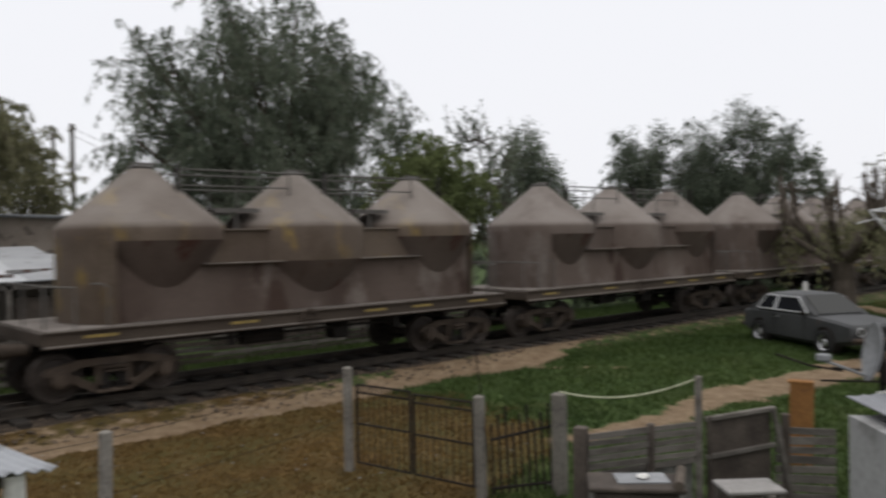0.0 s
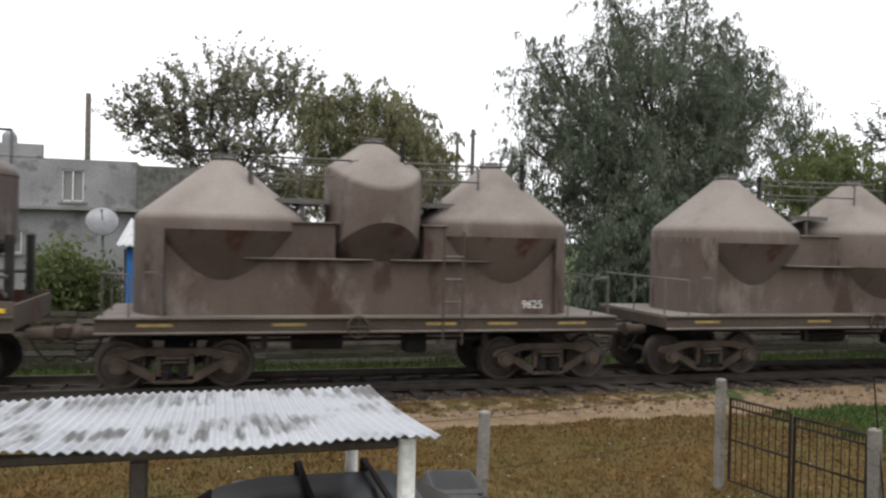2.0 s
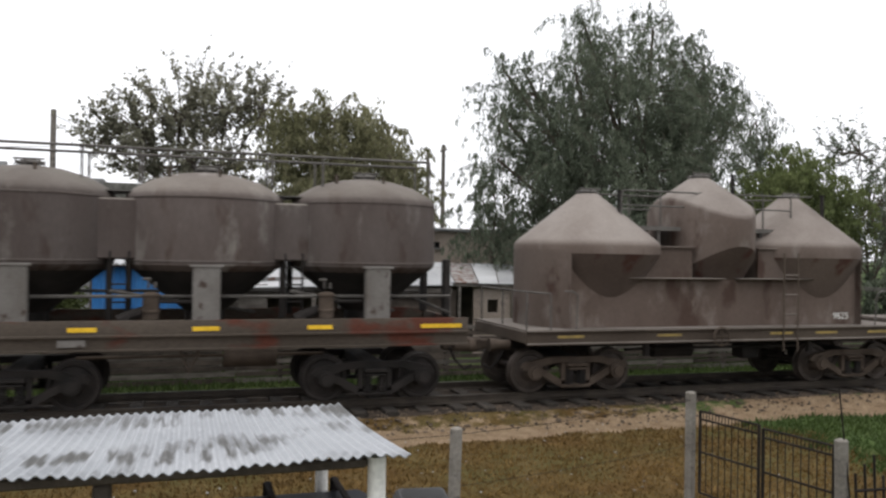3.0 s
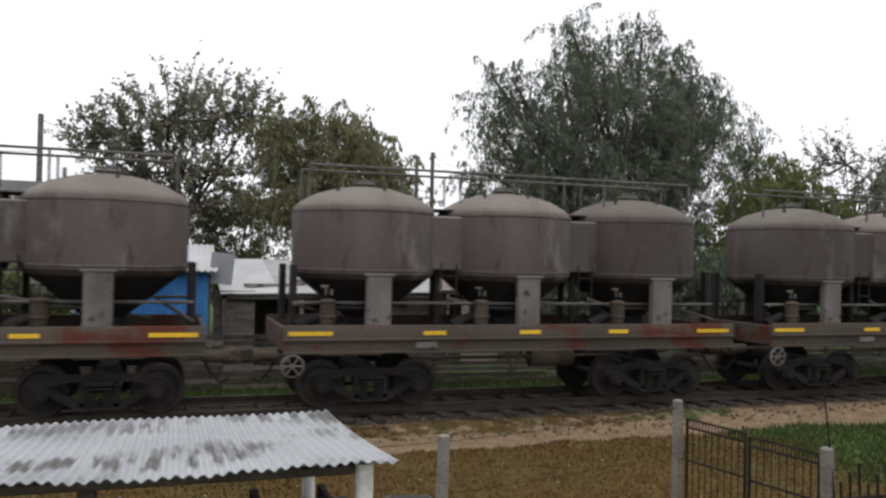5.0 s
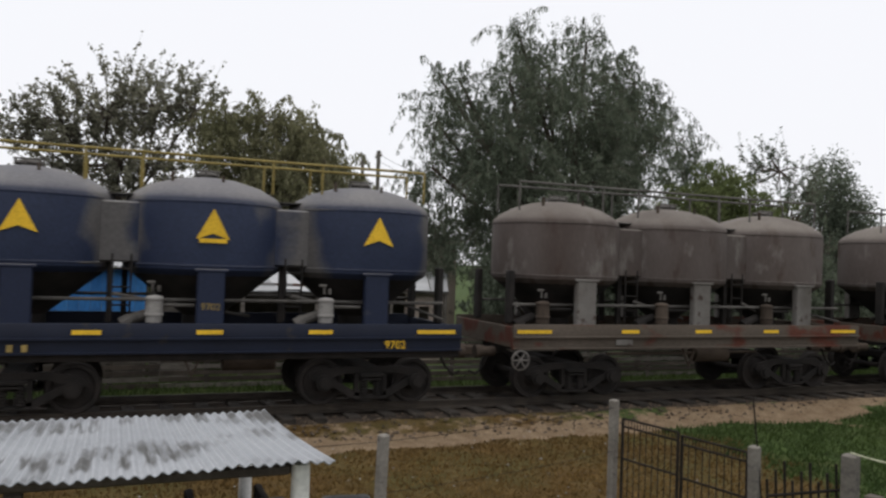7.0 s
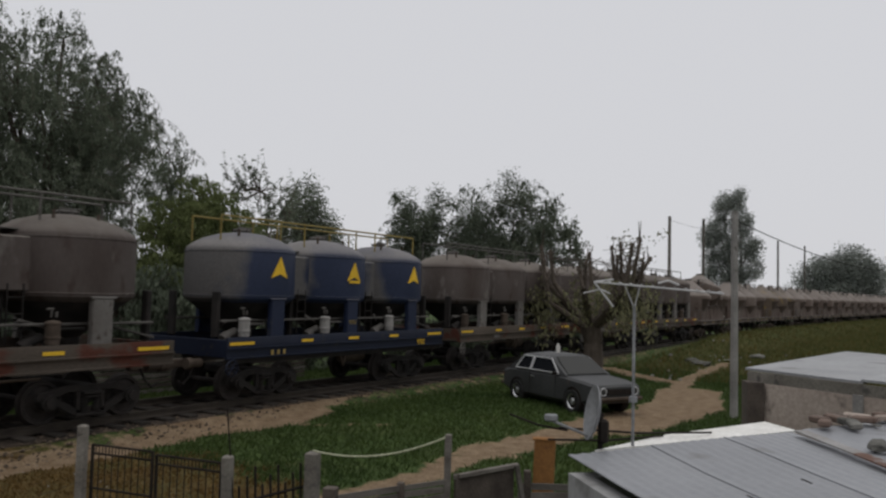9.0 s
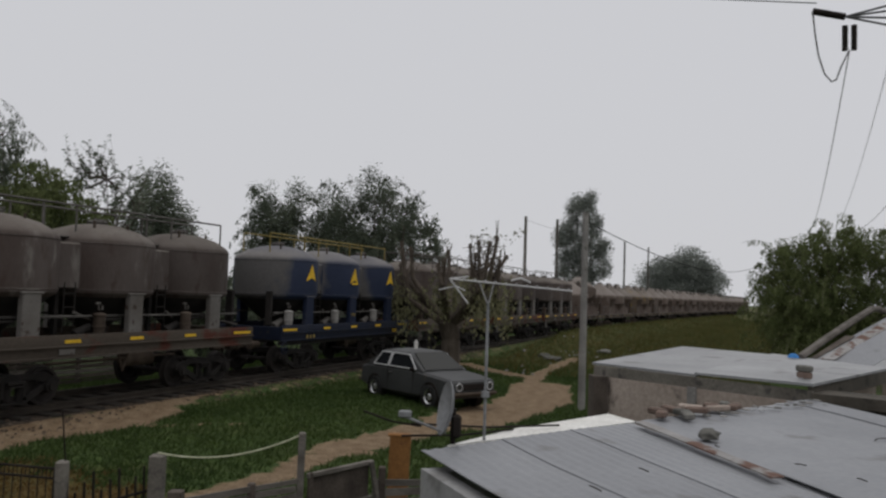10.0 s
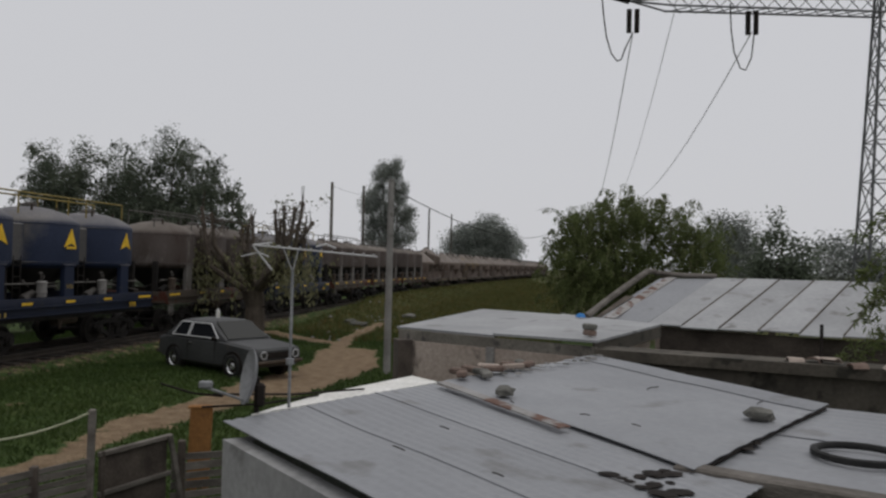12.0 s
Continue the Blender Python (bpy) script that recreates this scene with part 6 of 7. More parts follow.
    for s in (-1, 1):
        for x in (-1.25, 1.25):
            part("wheel_arch", Shape().lathe([(0.34, s * 0.60), (0.345, s * 0.815), (0.36, s * 0.815), (0.36, s * 0.60)], (x, 0, 0.32), 24, axis="y").rod((x, s * 0.6, 0.32), (x, s * 0.80, 0.32), 0.335, 24), IRON, c)
            wh = part("wheel", Shape().lathe([(0.19, s * 0.66), (0.28, s * 0.66), (0.30, s * 0.68), (0.30, s * 0.80), (0.28, s * 0.825), (0.19, s * 0.825)], (x, 0, 0.30), 28, axis="y"), RUBBER, c)
            part("rim", Shape().lathe([(0.0, s * 0.80), (0.06, s * 0.825), (0.09, s * 0.80), (0.16, s * 0.79), (0.19, s * 0.825), (0.195, s * 0.70), (0.0, s * 0.70)], (x, 0, 0.30), 24, axis="y"), CHROME, wh)
        hl = part("headlight", Shape().rod((L - 0.02, s * 0.52, 0.62), (L + 0.03, s * 0.52, 0.62), 0.09, 16), DIRTYGLASS, c)
        part("ring", Shape().tube([(L + 0.03, s * 0.52 + 0.095 * math.cos(a_ * math.pi / 8), 0.62 + 0.095 * math.sin(a_ * math.pi / 8)) for a_ in range(17)], 0.014, 6), ALU, hl, "dull bright headlight ring")
        part("tail_light", Shape().box((-L + 0.0, s * 0.58, 0.66), (0.04, 0.22, 0.12)), RUST, c)
        part("bumper", Shape().box((s * (L + 0.05), 0, 0.44), (0.09, 1.5, 0.1), bevel=0.03), bumper, c)
        part("mirror", Shape().box((0.55, s * 0.86, 0.95), (0.06, 0.14, 0.09), bevel=0.02), IRON, c)
    part("grille", Shape().box((L + 0.005, 0, 0.61), (0.03, 0.8, 0.15)).box((L + 0.022, 0, 0.64), (0.012, 0.8, 0.02)).box((L + 0.022, 0, 0.58), (0.012, 0.8, 0.02)), IRON, c)
    if rack:
        for x in (-0.62, -0.08):
            part("roof_bar", Shape().box((x, 0, 1.46), (0.05, 1.24, 0.03), bevel=0.01).box((x, -0.6, 1.40), (0.07, 0.05, 0.14), bevel=0.01).box((x, 0.6, 1.40), (0.07, 0.05, 0.14), bevel=0.01), IRON, c)
    return c


car("parked car in dark blue-black paint with roof bars", pose(1.11, 5.5, 0.0) @ Matrix.Diagonal((0.92, 0.95, 0.9, 1)), CARDARK, DIRTYGLASS, rack=True)
tagged(part("covered_crate", Shape().box((0, 0, 0.44), (0.5, 0.7, 0.86), bevel=0.06).box((0, 0, 0.84), (0.46, 0.64, 0.06), bevel=0.025), CARGREY, at=pose(1.98, 6.85, 0, 0, 0, -8)), "dusty grey sheet-metal crate beside the carport", "crate")
old = car("abandoned grey saloon with a dusty windscreen parked on grass", pose(20.83, 8.92, 0.03, 0, 0, math.degrees(math.atan2(-2.2, -1.2))), CARGREY, DIRTYGLASS, bumper=BOGIE)
tagged(part("canister", Shape().rod((0, 0, 0), (0, 0, 0.2), 0.06, 12).rod((0, 0, 0.2), (0, 0, 0.26), 0.03, 10), WHITE, at=pose(21.03, 9.3, 1.43)), "small pale canister standing on a car roof", "canister")

# ---- gate, posts and yard fence ----
def cpost(x, y, top, w_=0.13, lean=0.0, label="square weathered concrete fence post"):
    return tagged(part("fence_post", Shape().box((0, 0, top / 2 - 0.05), (w_, w_, top + 0.1), bevel=0.015), POST, at=pose(x, y, 0, 0, lean, 20)), label, "post", group="fence posts")


cpost(2.5, 7.61, 1.3, 0.1, 1.5)
cpost(5.99, 8.69, 1.35, 0.105)
cpost(6.38, 6.63, 1.2, 0.11, -2)
cpost(7.14, 6.1, 1.18, 0.15)
for a, b in (((2.48, 7.64, 1.22), (6.01, 8.66, 1.25)), ((2.48, 7.64, 0.7), (6.01, 8.66, 0.7)), ((2.48, 7.64, 1.22), (-9, 7.0, 1.2)), ((2.48, 7.64, 0.7), (-9, 7.0, 0.7))):
    wire(a, b, 0.03, 0.003, "thin fence wire strung between posts", 6)


def gate_leaf(p0, p1, z0, z1, bars, label):
    g = thing("iron_gate", label, "gate", group="gate leaves")
    p0, p1 = Vector((*p0, 0)), Vector((*p1, 0))
    up = lambda z: Vector((0, 0, z))
    for nm, za in (("top_rail", z1), ("upper_rail", z1 - 0.1), ("middle_rail", (z0 + z1) / 2), ("bottom_rail", z0)):
        part(nm, Shape().rod(p0 + up(za), p1 + up(za), 0.014, 6), IRON, g)
    for p in (p0, p1):
        part("stile", Shape().rod(p + up(z0), p + up(z1), 0.019, 8), IRON, g)
    for i in range(1, bars):
        q = p0.lerp(p1, i / bars)
        part("bar", Shape().rod(q + up(z0), q + up(z1 - 0.1), 0.0065, 5), IRON, g)
    for i in range(1, bars * 2):
        q = p0.lerp(p1, i / bars / 2)
        part("short_bar", Shape().rod(q + up(z1 - 0.1), q + up(z1), 0.005, 4), IRON, g)
    return g


gate_leaf((6.04, 8.56), (6.2, 7.68), 0.12, 1.13, 9, "black wrought-iron gate leaf hung on a concrete post")
gate_leaf((6.21, 7.62), (6.37, 6.74), 0.12, 1.1, 9, "black wrought-iron gate leaf closed on its neighbour")
ip = thing("iron_fence_panel", "low black iron fence panel with tall bare bars", "fence")
q0, q1 = Vector((6.45, 6.55, 0)), Vector((7.12, 6.16, 0))
for z0_, z1_ in ((0.68, 0.8), (0.12, 0.14)):
    part("rail", Shape().rod(q0 + Vector((0, 0, z0_)), q1 + Vector((0, 0, z1_)), 0.018, 6), IRON, ip)
for k in range(9):
    q = q0.lerp(q1, (k + 0.5) / 9)
    part("bar", Shape().rod(q + Vector((0, 0, 0.06)), q + Vector((-0.03, 0.02, 0.86 + 0.1 * (k % 3))), 0.014, 5), IRON, ip)
tagged(part("iron_rod", Shape().rod((0, 0, 0), (-0.14, 0.1, 1.72), 0.009, 6), IRON, at=pose(6.45, 6.52, 0)), "thin rusty iron rod leaning on a fence post", "rod")
yf = thing("board_fence", "patched fence of grey weathered boards and tin sheet", "fence")
run = [(6.3, 5.05), (7.0, 4.79), (7.52, 4.58)]
for n_, (a, b) in enumerate(zip(run[:-1], run[1:])):
    ang_ = math.degrees(math.atan2(b[1] - a[1], b[0] - a[0]))
    ln = math.hypot(b[0] - a[0], b[1] - a[1])
    cx, cy = (a[0] + b[0]) / 2, (a[1] + b[1]) / 2
    part("tin_sheet", Shape().box((cx, cy + 0.02, 0.3), (ln - 0.03, 0.012, 0.62), ang_, ry=0.8), STONEG, yf, "dull grey tin sheet")
    for k in range(6):
        part("board", Shape().box((cx, cy - 0.015 * (k % 2), 0.62 + k * 0.076), (ln - 0.02 + 0.03 * ((k * 3) % 4) / 4, 0.018, 0.05 + 0.012 * ((k + n_) % 2)), ang_, ry=0.9 * ((k * 5) % 3 - 1)), OLDWOOD, yf)
for x, y, z, w_, mt in ((6.26, 5.1, 1.1, 0.13, DARKWOOD), (7.0, 4.78, 1.06, 0.075, DARKWOOD), (7.56, 4.56, 1.5, 0.07, OLDWOOD)):
    part("post", Shape().box((x, y, z / 2), (w_, w_, z), 22, ry=2, bevel=0.01), mt, yf)
for k in range(8):
    part("board", Shape().box((8.72, 3.95, 0.08 + k * 0.105), (0.02, 0.62, 0.085 - 0.012 * (k % 2)), 36, rx=1.2 * ((k * 5) % 3 - 1)), OLDWOOD, yf)
part("post", Shape().box((8.62, 4.12, 0.5), (0.08, 0.08, 1.0), 36, bevel=0.01), DARKWOOD, yf)
dg = thing("yard_door", "leaning dark board yard door in a wooden frame", "door", pose(7.62, 4.5, 0, 0, 0, -21))
part("panel", Shape().box((0.44, 0.02, 0.55), (0.86, 0.02, 0.98), bevel=0.004), DARKWOOD, dg)
for z in (1.06, 0.66, 0.08):
    part("rail", Shape().box((0.45, 0, z), (0.92, 0.05, 0.05), ry=-2, bevel=0.006), OLDWOOD, dg)
part("stile", Shape().box((0.03, 0, 0.55), (0.05, 0.05, 1.05), bevel=0.006), DARKWOOD, dg)
part("brace", Shape().box((1.0, -0.03, 0.55), (0.06, 0.04, 1.12), ry=-14, bevel=0.006), OLDWOOD, dg)
tagged(part("rusty_post", Shape().box((0, 0, 0.56), (0.28, 0.14, 1.12), bevel=0.01).box((0.02, 0, 1.1), (0.3, 0.16, 0.02)), RUST, at=pose(10.06, 4.6, 0, 0, -1.5, 112)), "upright orange rusted sheet-metal box post", "post")
cb = thing("old_cabinet", "rotten brown cabinet with a pale sheet on its top", "cabinet", pose(6.02, 4.3, 0, 0, 0, -50))
part("body", Shape().box((0, 0, 0.37), (0.72, 0.42, 0.74), bevel=0.02), DARKWOOD, cb)
for k in range(3):
    part("slat", Shape().box((0, -0.222, 0.2 + k * 0.2), (0.7, 0.015, 0.14), bevel=0.004), BARK, cb)
part("top", Shape().box((0.0, 0, 0.765), (0.84, 0.5, 0.045), bevel=0.012), DARKWOOD, cb)
part("sheet", Shape().box((0.06, 0.05, 0.795), (0.46, 0.3, 0.012), 6), GREYMET, cb, "pale grey sheet")
part("log", Shape().rod((0.34, -0.3, 0.83), (0.44, 0.22, 0.83), 0.045, 12), BARK, cb, "short dark log")
pts = [Vector((7.14, 6.1, 1.2)).lerp(Vector((7.56, 4.56, 1.48)), i / 12) - Vector((0, 0, 0.13 * 4 * (i / 12) * (1 - i / 12))) for i in range(13)]
tagged(part("clothes_line", Shape().tube(pts, 0.011, 6), ROPE), "slack pale rope strung between two posts", "rope")

# ---- tin-roofed sheds in front ----
def upright(a, b, z0, z1, t=0.12):
    """A wall between two points of the plan."""
    ang_ = math.degrees(math.atan2(b[1] - a[1], b[0] - a[0]))
    return Shape().box(((a[0] + b[0]) / 2, (a[1] + b[1]) / 2, (z0 + z1) / 2), (math.hypot(b[0] - a[0], b[1] - a[1]), t, z1 - z0), ang_)


s1 = thing("tin_roof_shed", "low rendered shed roofed with overlapping grey tin sheets", "shed")
part("wall", upright((4.84, 1.93), (2.75, -0.05), 0, 1.93), RENDERWALL, s1)
part("wall", upright((4.86, 1.85), (7.0, 1.2), 0, 1.92), RENDERWALL, s1)
part("wall", upright((7.0, 0.75), (9.3, -0.4), 0, 1.92), RENDERWALL, s1)
part("wall", upright((9.3, -0.45), (6.5, -2.05), 0, 1.92), RENDERWALL, s1)


def roof_sheet(parent, far_a, far_b, near_b, near_a, z, mat, ribs=0):
    """One tin sheet, its far edge from far_a to far_b, with shallow ribs along its length."""
    sh = Shape()
    n = 32
    r = random.Random(int(far_a[0] * 100))
    pts = []
    for j in range(9):
        q = j / 8
        for i in range(n + 1):
            u = i / n
            x = (far_a[0] * (1 - u) + far_b[0] * u) * (1 - q) + (near_a[0] * (1 - u) + near_b[0] * u) * q
            y = (far_a[1] * (1 - u) + far_b[1] * u) * (1 - q) + (near_a[1] * (1 - u) + near_b[1] * u) * q
            zz = (z[0] * (1 - u) + z[1] * u) * (1 - q) + (z[3] * (1 - u) + z[2] * u) * q
            zz += 0.0035 * math.sin(i * math.pi / 2) + (0.003 if ribs and i == 0 else 0) + 0.012 * noise.noise(Vector((x * 1.1, y * 1.1, 2)))
            pts.append((x, y, zz))
    k = n + 1
    fs = [(j * k + i, j * k + i + 1, (j + 1) * k + i + 1, (j + 1) * k + i) for j in range(8) for i in range(n)]
    m_ = len(pts)
    rim = [(0 * k + i, i + 1) for i in range(n)] + [(8 * k + i + 1, 8 * k + i) for i in range(n)] + [((j + 1) * k, j * k) for j in range(8)] + [(j * k + n, (j + 1) * k + n) for j in range(8)]
    sh.add(pts + [(a, b, c - 0.006) for a, b, c in pts], fs + [(m_ + d_, m_ + c, m_ + b, m_ + a) for a, b, c, d_ in fs] + [(b, a, m_ + a, m_ + b) for a, b in rim])
    return part("roof_sheet", sh, mat, parent)


# far edge of the left roof runs from (4.95, 2.07) to (7.0, 1.05)
FA, FB, NA, NB = Vector((4.99, 2.06)), Vector((6.95, 1.05)), Vector((2.65, -0.12)), Vector((4.15, -1.0))
for k in range(3):
    a, b = k / 3, (k + 1) / 3 + 0.02
    roof_sheet(s1, FA.lerp(FB, a), FA.lerp(FB, b), NA.lerp(NB, b), NA.lerp(NB, a), (2.0 + 0.003 * k,) * 4, ZINC, ribs=1)
part("roof_sheet", Shape().slab([(5.25, 1.98, 2.0), (6.2, 1.78, 2.0), (7.4, 1.3, 2.003), (7.1, 1.0, 2.0)], 0.015), WHITE, s1, "bright white painted tin strip")
FA, FB, NA, NB = Vector((7.0, 0.95)), Vector((9.55, -0.42)), Vector((4.32, -0.72)), Vector((6.68, -2.08))
for k in range(2):
    a, b = (0.0, 0.84)[k], (0.86, 1.0)[k]
    roof_sheet(s1, FA.lerp(FB, a), FA.lerp(FB, b), NA.lerp(NB, b), NA.lerp(NB, a), (2.03 + 0.003 * k,) * 4, ZINC, ribs=1)
part("ridge_strip", Shape().slab([(6.75, 0.97, 2.052), (6.80, 0.89, 2.056), (5.15, -0.12, 2.056), (5.10, -0.05, 2.052)], 0.01), RUSTY, s1, "rust-stained joint strip between roof sheets")
FA, FB, NA, NB = Vector((4.46, -0.72)), Vector((6.74, -2.03)), Vector((3.4, -2.75)), Vector((5.7, -4.1))
for k in range(2):
    a, b = k / 2, (k + 1) / 2 + 0.02
    roof_sheet(s1, FA.lerp(FB, a), FA.lerp(FB, b), NA.lerp(NB, b), NA.lerp(NB, a), (1.985 + 0.003 * k,) * 4, ZINC, ribs=1)
part("beam", Shape().box((3.93, -1.68, 1.98), (2.3, 0.13, 0.1), 62.8, bevel=0.012), OLDWOOD, s1)
part("joint_gap", Shape().tube([(4.45, -0.78, 2.0), (5.1, -1.15, 2.008), (5.7, -1.49, 2.004), (6.6, -2.03, 2.006)], 0.014, 6), IRON, s1, "dark tarred joint between roof sheets")
part("back_wall", upright((3.45, -2.8), (5.7, -4.05), 0, 1.9), RENDERWALL, s1)


def rock(name, label, x, y, z, s, seed, mat=STONEG, squash=0.5, category="stone"):
    r = random.Random(seed)
    bm = bmesh.new()
    bmesh.ops.create_icosphere(bm, subdivisions=2, radius=1)
    for v in bm.verts:
        v.co *= 0.8 + 0.35 * noise.noise(v.co * 1.7 + Vector((seed * 3.1, 0, 0)))
        v.co = Vector((v.co.x * s * 1.3, v.co.y * s, (v.co.z * s) * squash))
    low = min(v.co.z for v in bm.verts)
    me = bpy.data.meshes.new(name)
    bm.to_mesh(me)
    bm.free()
    me.materials.append(mat)
    o = new(name, me)
    o.matrix_basis = pose(x, y, z - low, 0, 0, r.uniform(0, 360))
    return tagged(o, label, category)


# small tears and lifted edges in the tin
for k, (x, y, ln, a) in enumerate(((5.95, 0.28, 0.09, 20), (5.6, -0.25, 0.07, 70), (5.3, -0.55, 0.08, 35), (6.9, -0.75, 0.22, -30), (6.4, -1.5, 0.16, -25), (4.9, 0.6, 0.1, 40), (4.3, 0.75, 0.12, 42), (3.9, 0.2, 0.08, 45))):
    part("roof_tear", Shape().tube([(x, y, 2.046), (x + 0.5 * ln * math.cos(radians(a)), y + 0.5 * ln * math.sin(radians(a + 12)), 2.05), (x + ln * math.cos(radians(a)), y + ln * math.sin(radians(a)), 2.046)], 0.004, 5), IRON, s1)
# flaked mortar along the far roof edge
for k in range(26):
    u = k / 26
    part("mortar_flake", Shape().box((0, 0, 0), (0.05 + 0.05 * ((k * 7) % 5) / 5, 0.03 + 0.03 * ((k * 3) % 4) / 4, 0.012), bevel=0.004), (CONCRETE, STONEG, ZINC_P)[k % 3], s1, at=pose(7.4 + 2.05 * u - 0.06 * ((k * 5) % 4), 0.66 - 1.12 * u - 0.05 * ((k * 3) % 5), 2.058, 0, 0, 47 * k))


rock("roof_stone", "mossy stone weighing down a tin roof", 5.8, -1.38, 2.032, 0.11, 1)
rock("roof_stone", "rubble lump weighing down a tin roof", 6.28, 0.37, 2.03, 0.1, 2)
for k, (x, y) in enumerate(((7.1, 0.8), (7.32, 0.66), (7.55, 0.56), (7.78, 0.4), (8.0, 0.27), (7.18, 0.6), (7.45, 0.76), (7.66, 0.62), (7.92, 0.46), (8.12, 0.36), (7.28, 0.86))):
    o = part("loose_brick", Shape().box((0, 0, 0), (0.15 + 0.02 * (k % 4), 0.09, 0.055), bevel=0.012), (BRICK, STONEG, BRICK, PINKWALL)[k % 4], at=pose(x, y, 2.08, 4 * (k % 2), 3, 40 * k))
    tagged(o, "loose broken brick lying on a tin roof edge", "brick", group="loose bricks")
for k, (x, y) in enumerate(((4.1, -0.39), (4.2, -0.45), (4.05, -0.5), (3.95, -0.6), (5.08, -1.15), (5.15, -1.2), (4.98, -1.12), (4.25, -0.52), (4.15, -0.36), (4.0, -0.44), (4.28, -0.62), (3.9, -0.52), (4.12, -0.58), (4.34, -0.58), (4.2, -0.3))):
    rock("rubble", "dark rubble scraps on a tin roof joint", x, y, 2.006, 0.03 + 0.012 * (k % 4), 10 + k, mat=IRON, squash=0.14)
tagged(part("tyre", Shape().lathe([(0.225, -0.015), (0.24, -0.022), (0.26, -0.015), (0.262, 0.0), (0.26, 0.015), (0.24, 0.022), (0.225, 0.015), (0.22, 0), (0.225, -0.015)], seg=28), RUBBER, at=pose(4.95, -1.72, 2.02)), "old black rubber tyre ring lying on a tin roof", "tyre")

s2 = thing("flat_roof_shed", "low bare-rendered shed under a pale flat tin roof", "shed")
part("wall", upright((11.02, 2.05), (9.75, -0.28), 0, 1.99), PINKWALL, s2)
part("wall", upright((11.07, 2.05), (16.1, 1.46), 0, 1.99), PINKWALL, s2)
part("wall", upright((9.75, -0.3), (12.6, -1.3), 0, 2.0), PINKWALL, s2)
part("corner_post", Shape().box((10.94, 2.1, 1.0), (0.3, 0.2, 2.0), 25), DARKWOOD, s2)
part("pilaster", Shape().box((10.32, 0.82, 1.0), (0.12, 0.12, 2.0), 62), CONCRETE, s2)
part("fascia", upright((11.04, 2.17), (9.62, -0.45), 1.97, 2.12, 0.04), POST, s2)
part("fascia", upright((9.62, -0.42), (12.8, -1.52), 2.0, 2.165, 0.04), DARK_CONCRETE, s2)
part("roof_sheet", Shape().slab([(11.14, 2.23, 2.155), (16.35, 1.56, 2.16), (15.2, -0.1, 2.16), (10.35, 0.8, 2.15)], 0.03), ZINC_P, s2)
part("roof_sheet", Shape().slab([(10.33, 0.82, 2.175), (15.25, -0.05, 2.175), (12.85, -1.55, 2.2), (9.55, -0.45, 2.2)], 0.03), ZINC_P, s2)
for k, (x, y, z) in enumerate(((10.0, -0.38, 2.25), (10.0, -0.38, 2.322))):
    tagged(part("loose_brick", Shape().box((0, 0, 0), (0.19, 0.10, 0.07), bevel=0.012), STONEG if k else BRICK, at=pose(x, y, z, 0, 0, 25 + 10 * k)), "stacked broken brick on a flat tin roof", "brick", group="loose bricks")

s3 = thing("pitched_roof_house", "low house with a long pitched tin roof of pale sheets", "house")
eave, along_eave = Vector((14.45, -1.5, 2.1)), Vector((-0.43, -0.90, 0)) * 0.62
up_roof, down_roof = Vector((2.5, -1.56, 0.8)), Vector((4.6, -2.9, 0.1))
for k in range(12):
    a, b = eave + along_eave * k, eave + along_eave * (k + 0.97)
    lift = Vector((0, 0, 0.006 * (k % 2)))
    jut = up_roof * (-0.015 * ((k * 5) % 3))
    part("roof_sheet", Shape().slab([a + lift + jut, b + lift + jut, b + up_roof + lift, a + up_roof + lift], 0.02), ZINC_P, s3)
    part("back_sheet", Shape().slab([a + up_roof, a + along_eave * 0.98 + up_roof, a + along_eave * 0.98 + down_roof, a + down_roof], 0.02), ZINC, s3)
    q = eave + along_eave * (k + 0.985)
    part("roof_seam", Shape().rod(q + Vector((0, 0, 0.005)), q + up_roof + Vector((0, 0, 0.005)), 0.016, 6), DARKWOOD, s3)
part("gable_sheet", Shape().slab([(14.3, -0.6, 2.17), (14.43, -1.47, 2.09), (16.93, -3.04, 2.88), (17.05, -2.0, 2.86)], 0.03), ZINC, s3)
part("rust_sheet", Shape().slab([(14.32, -0.75, 2.19), (14.34, -0.95, 2.18), (17.0, -2.32, 2.89), (17.03, -2.12, 2.89)], 0.015), RUSTY, s3)
part("rust_sheet", Shape().slab([(14.3, -0.62, 2.2), (14.33, -0.7, 2.19), (15.6, -1.36, 2.53), (15.55, -1.2, 2.53)], 0.012), DARKWOOD, s3)
part("verge_roll", Shape().tube([(14.1, -0.45, 2.2), (15.0, -0.8, 2.42), (16.0, -1.25, 2.7), (17.0, -1.75, 3.0), (17.15, -1.9, 3.0)], 0.06, 8), OLDWOOD, s3)
part("ridge_roll", Shape().tube([(17.15, -1.9, 2.97), (17.05, -2.5, 2.93), (16.95, -3.1, 2.93)], 0.05, 8), OLDWOOD, s3)
part("wall", upright((14.5, -1.75), (11.4, -8.2), 0, 2.02), DARKWOOD, s3)
part("side_wall", upright((14.5, -1.7), (18.4, -4.1), 0, 2.05), PINKWALL, s3)
s4 = thing("block_wall", "long grey concrete wall with a broad flat coping", "wall")
part("wall", upright((9.72, -0.5), (8.15, -5.2), 0, 1.98, 0.15), DARK_CONCRETE, s4)
part("coping", upright((9.8, -0.5), (8.25, -5.2), 1.98, 2.1, 0.5), DARK_CONCRETE, s4)
part("post", Shape().rod((9.0, -2.72, 2.1), (9.0, -2.72, 2.5), 0.02, 6), IRON, s4)
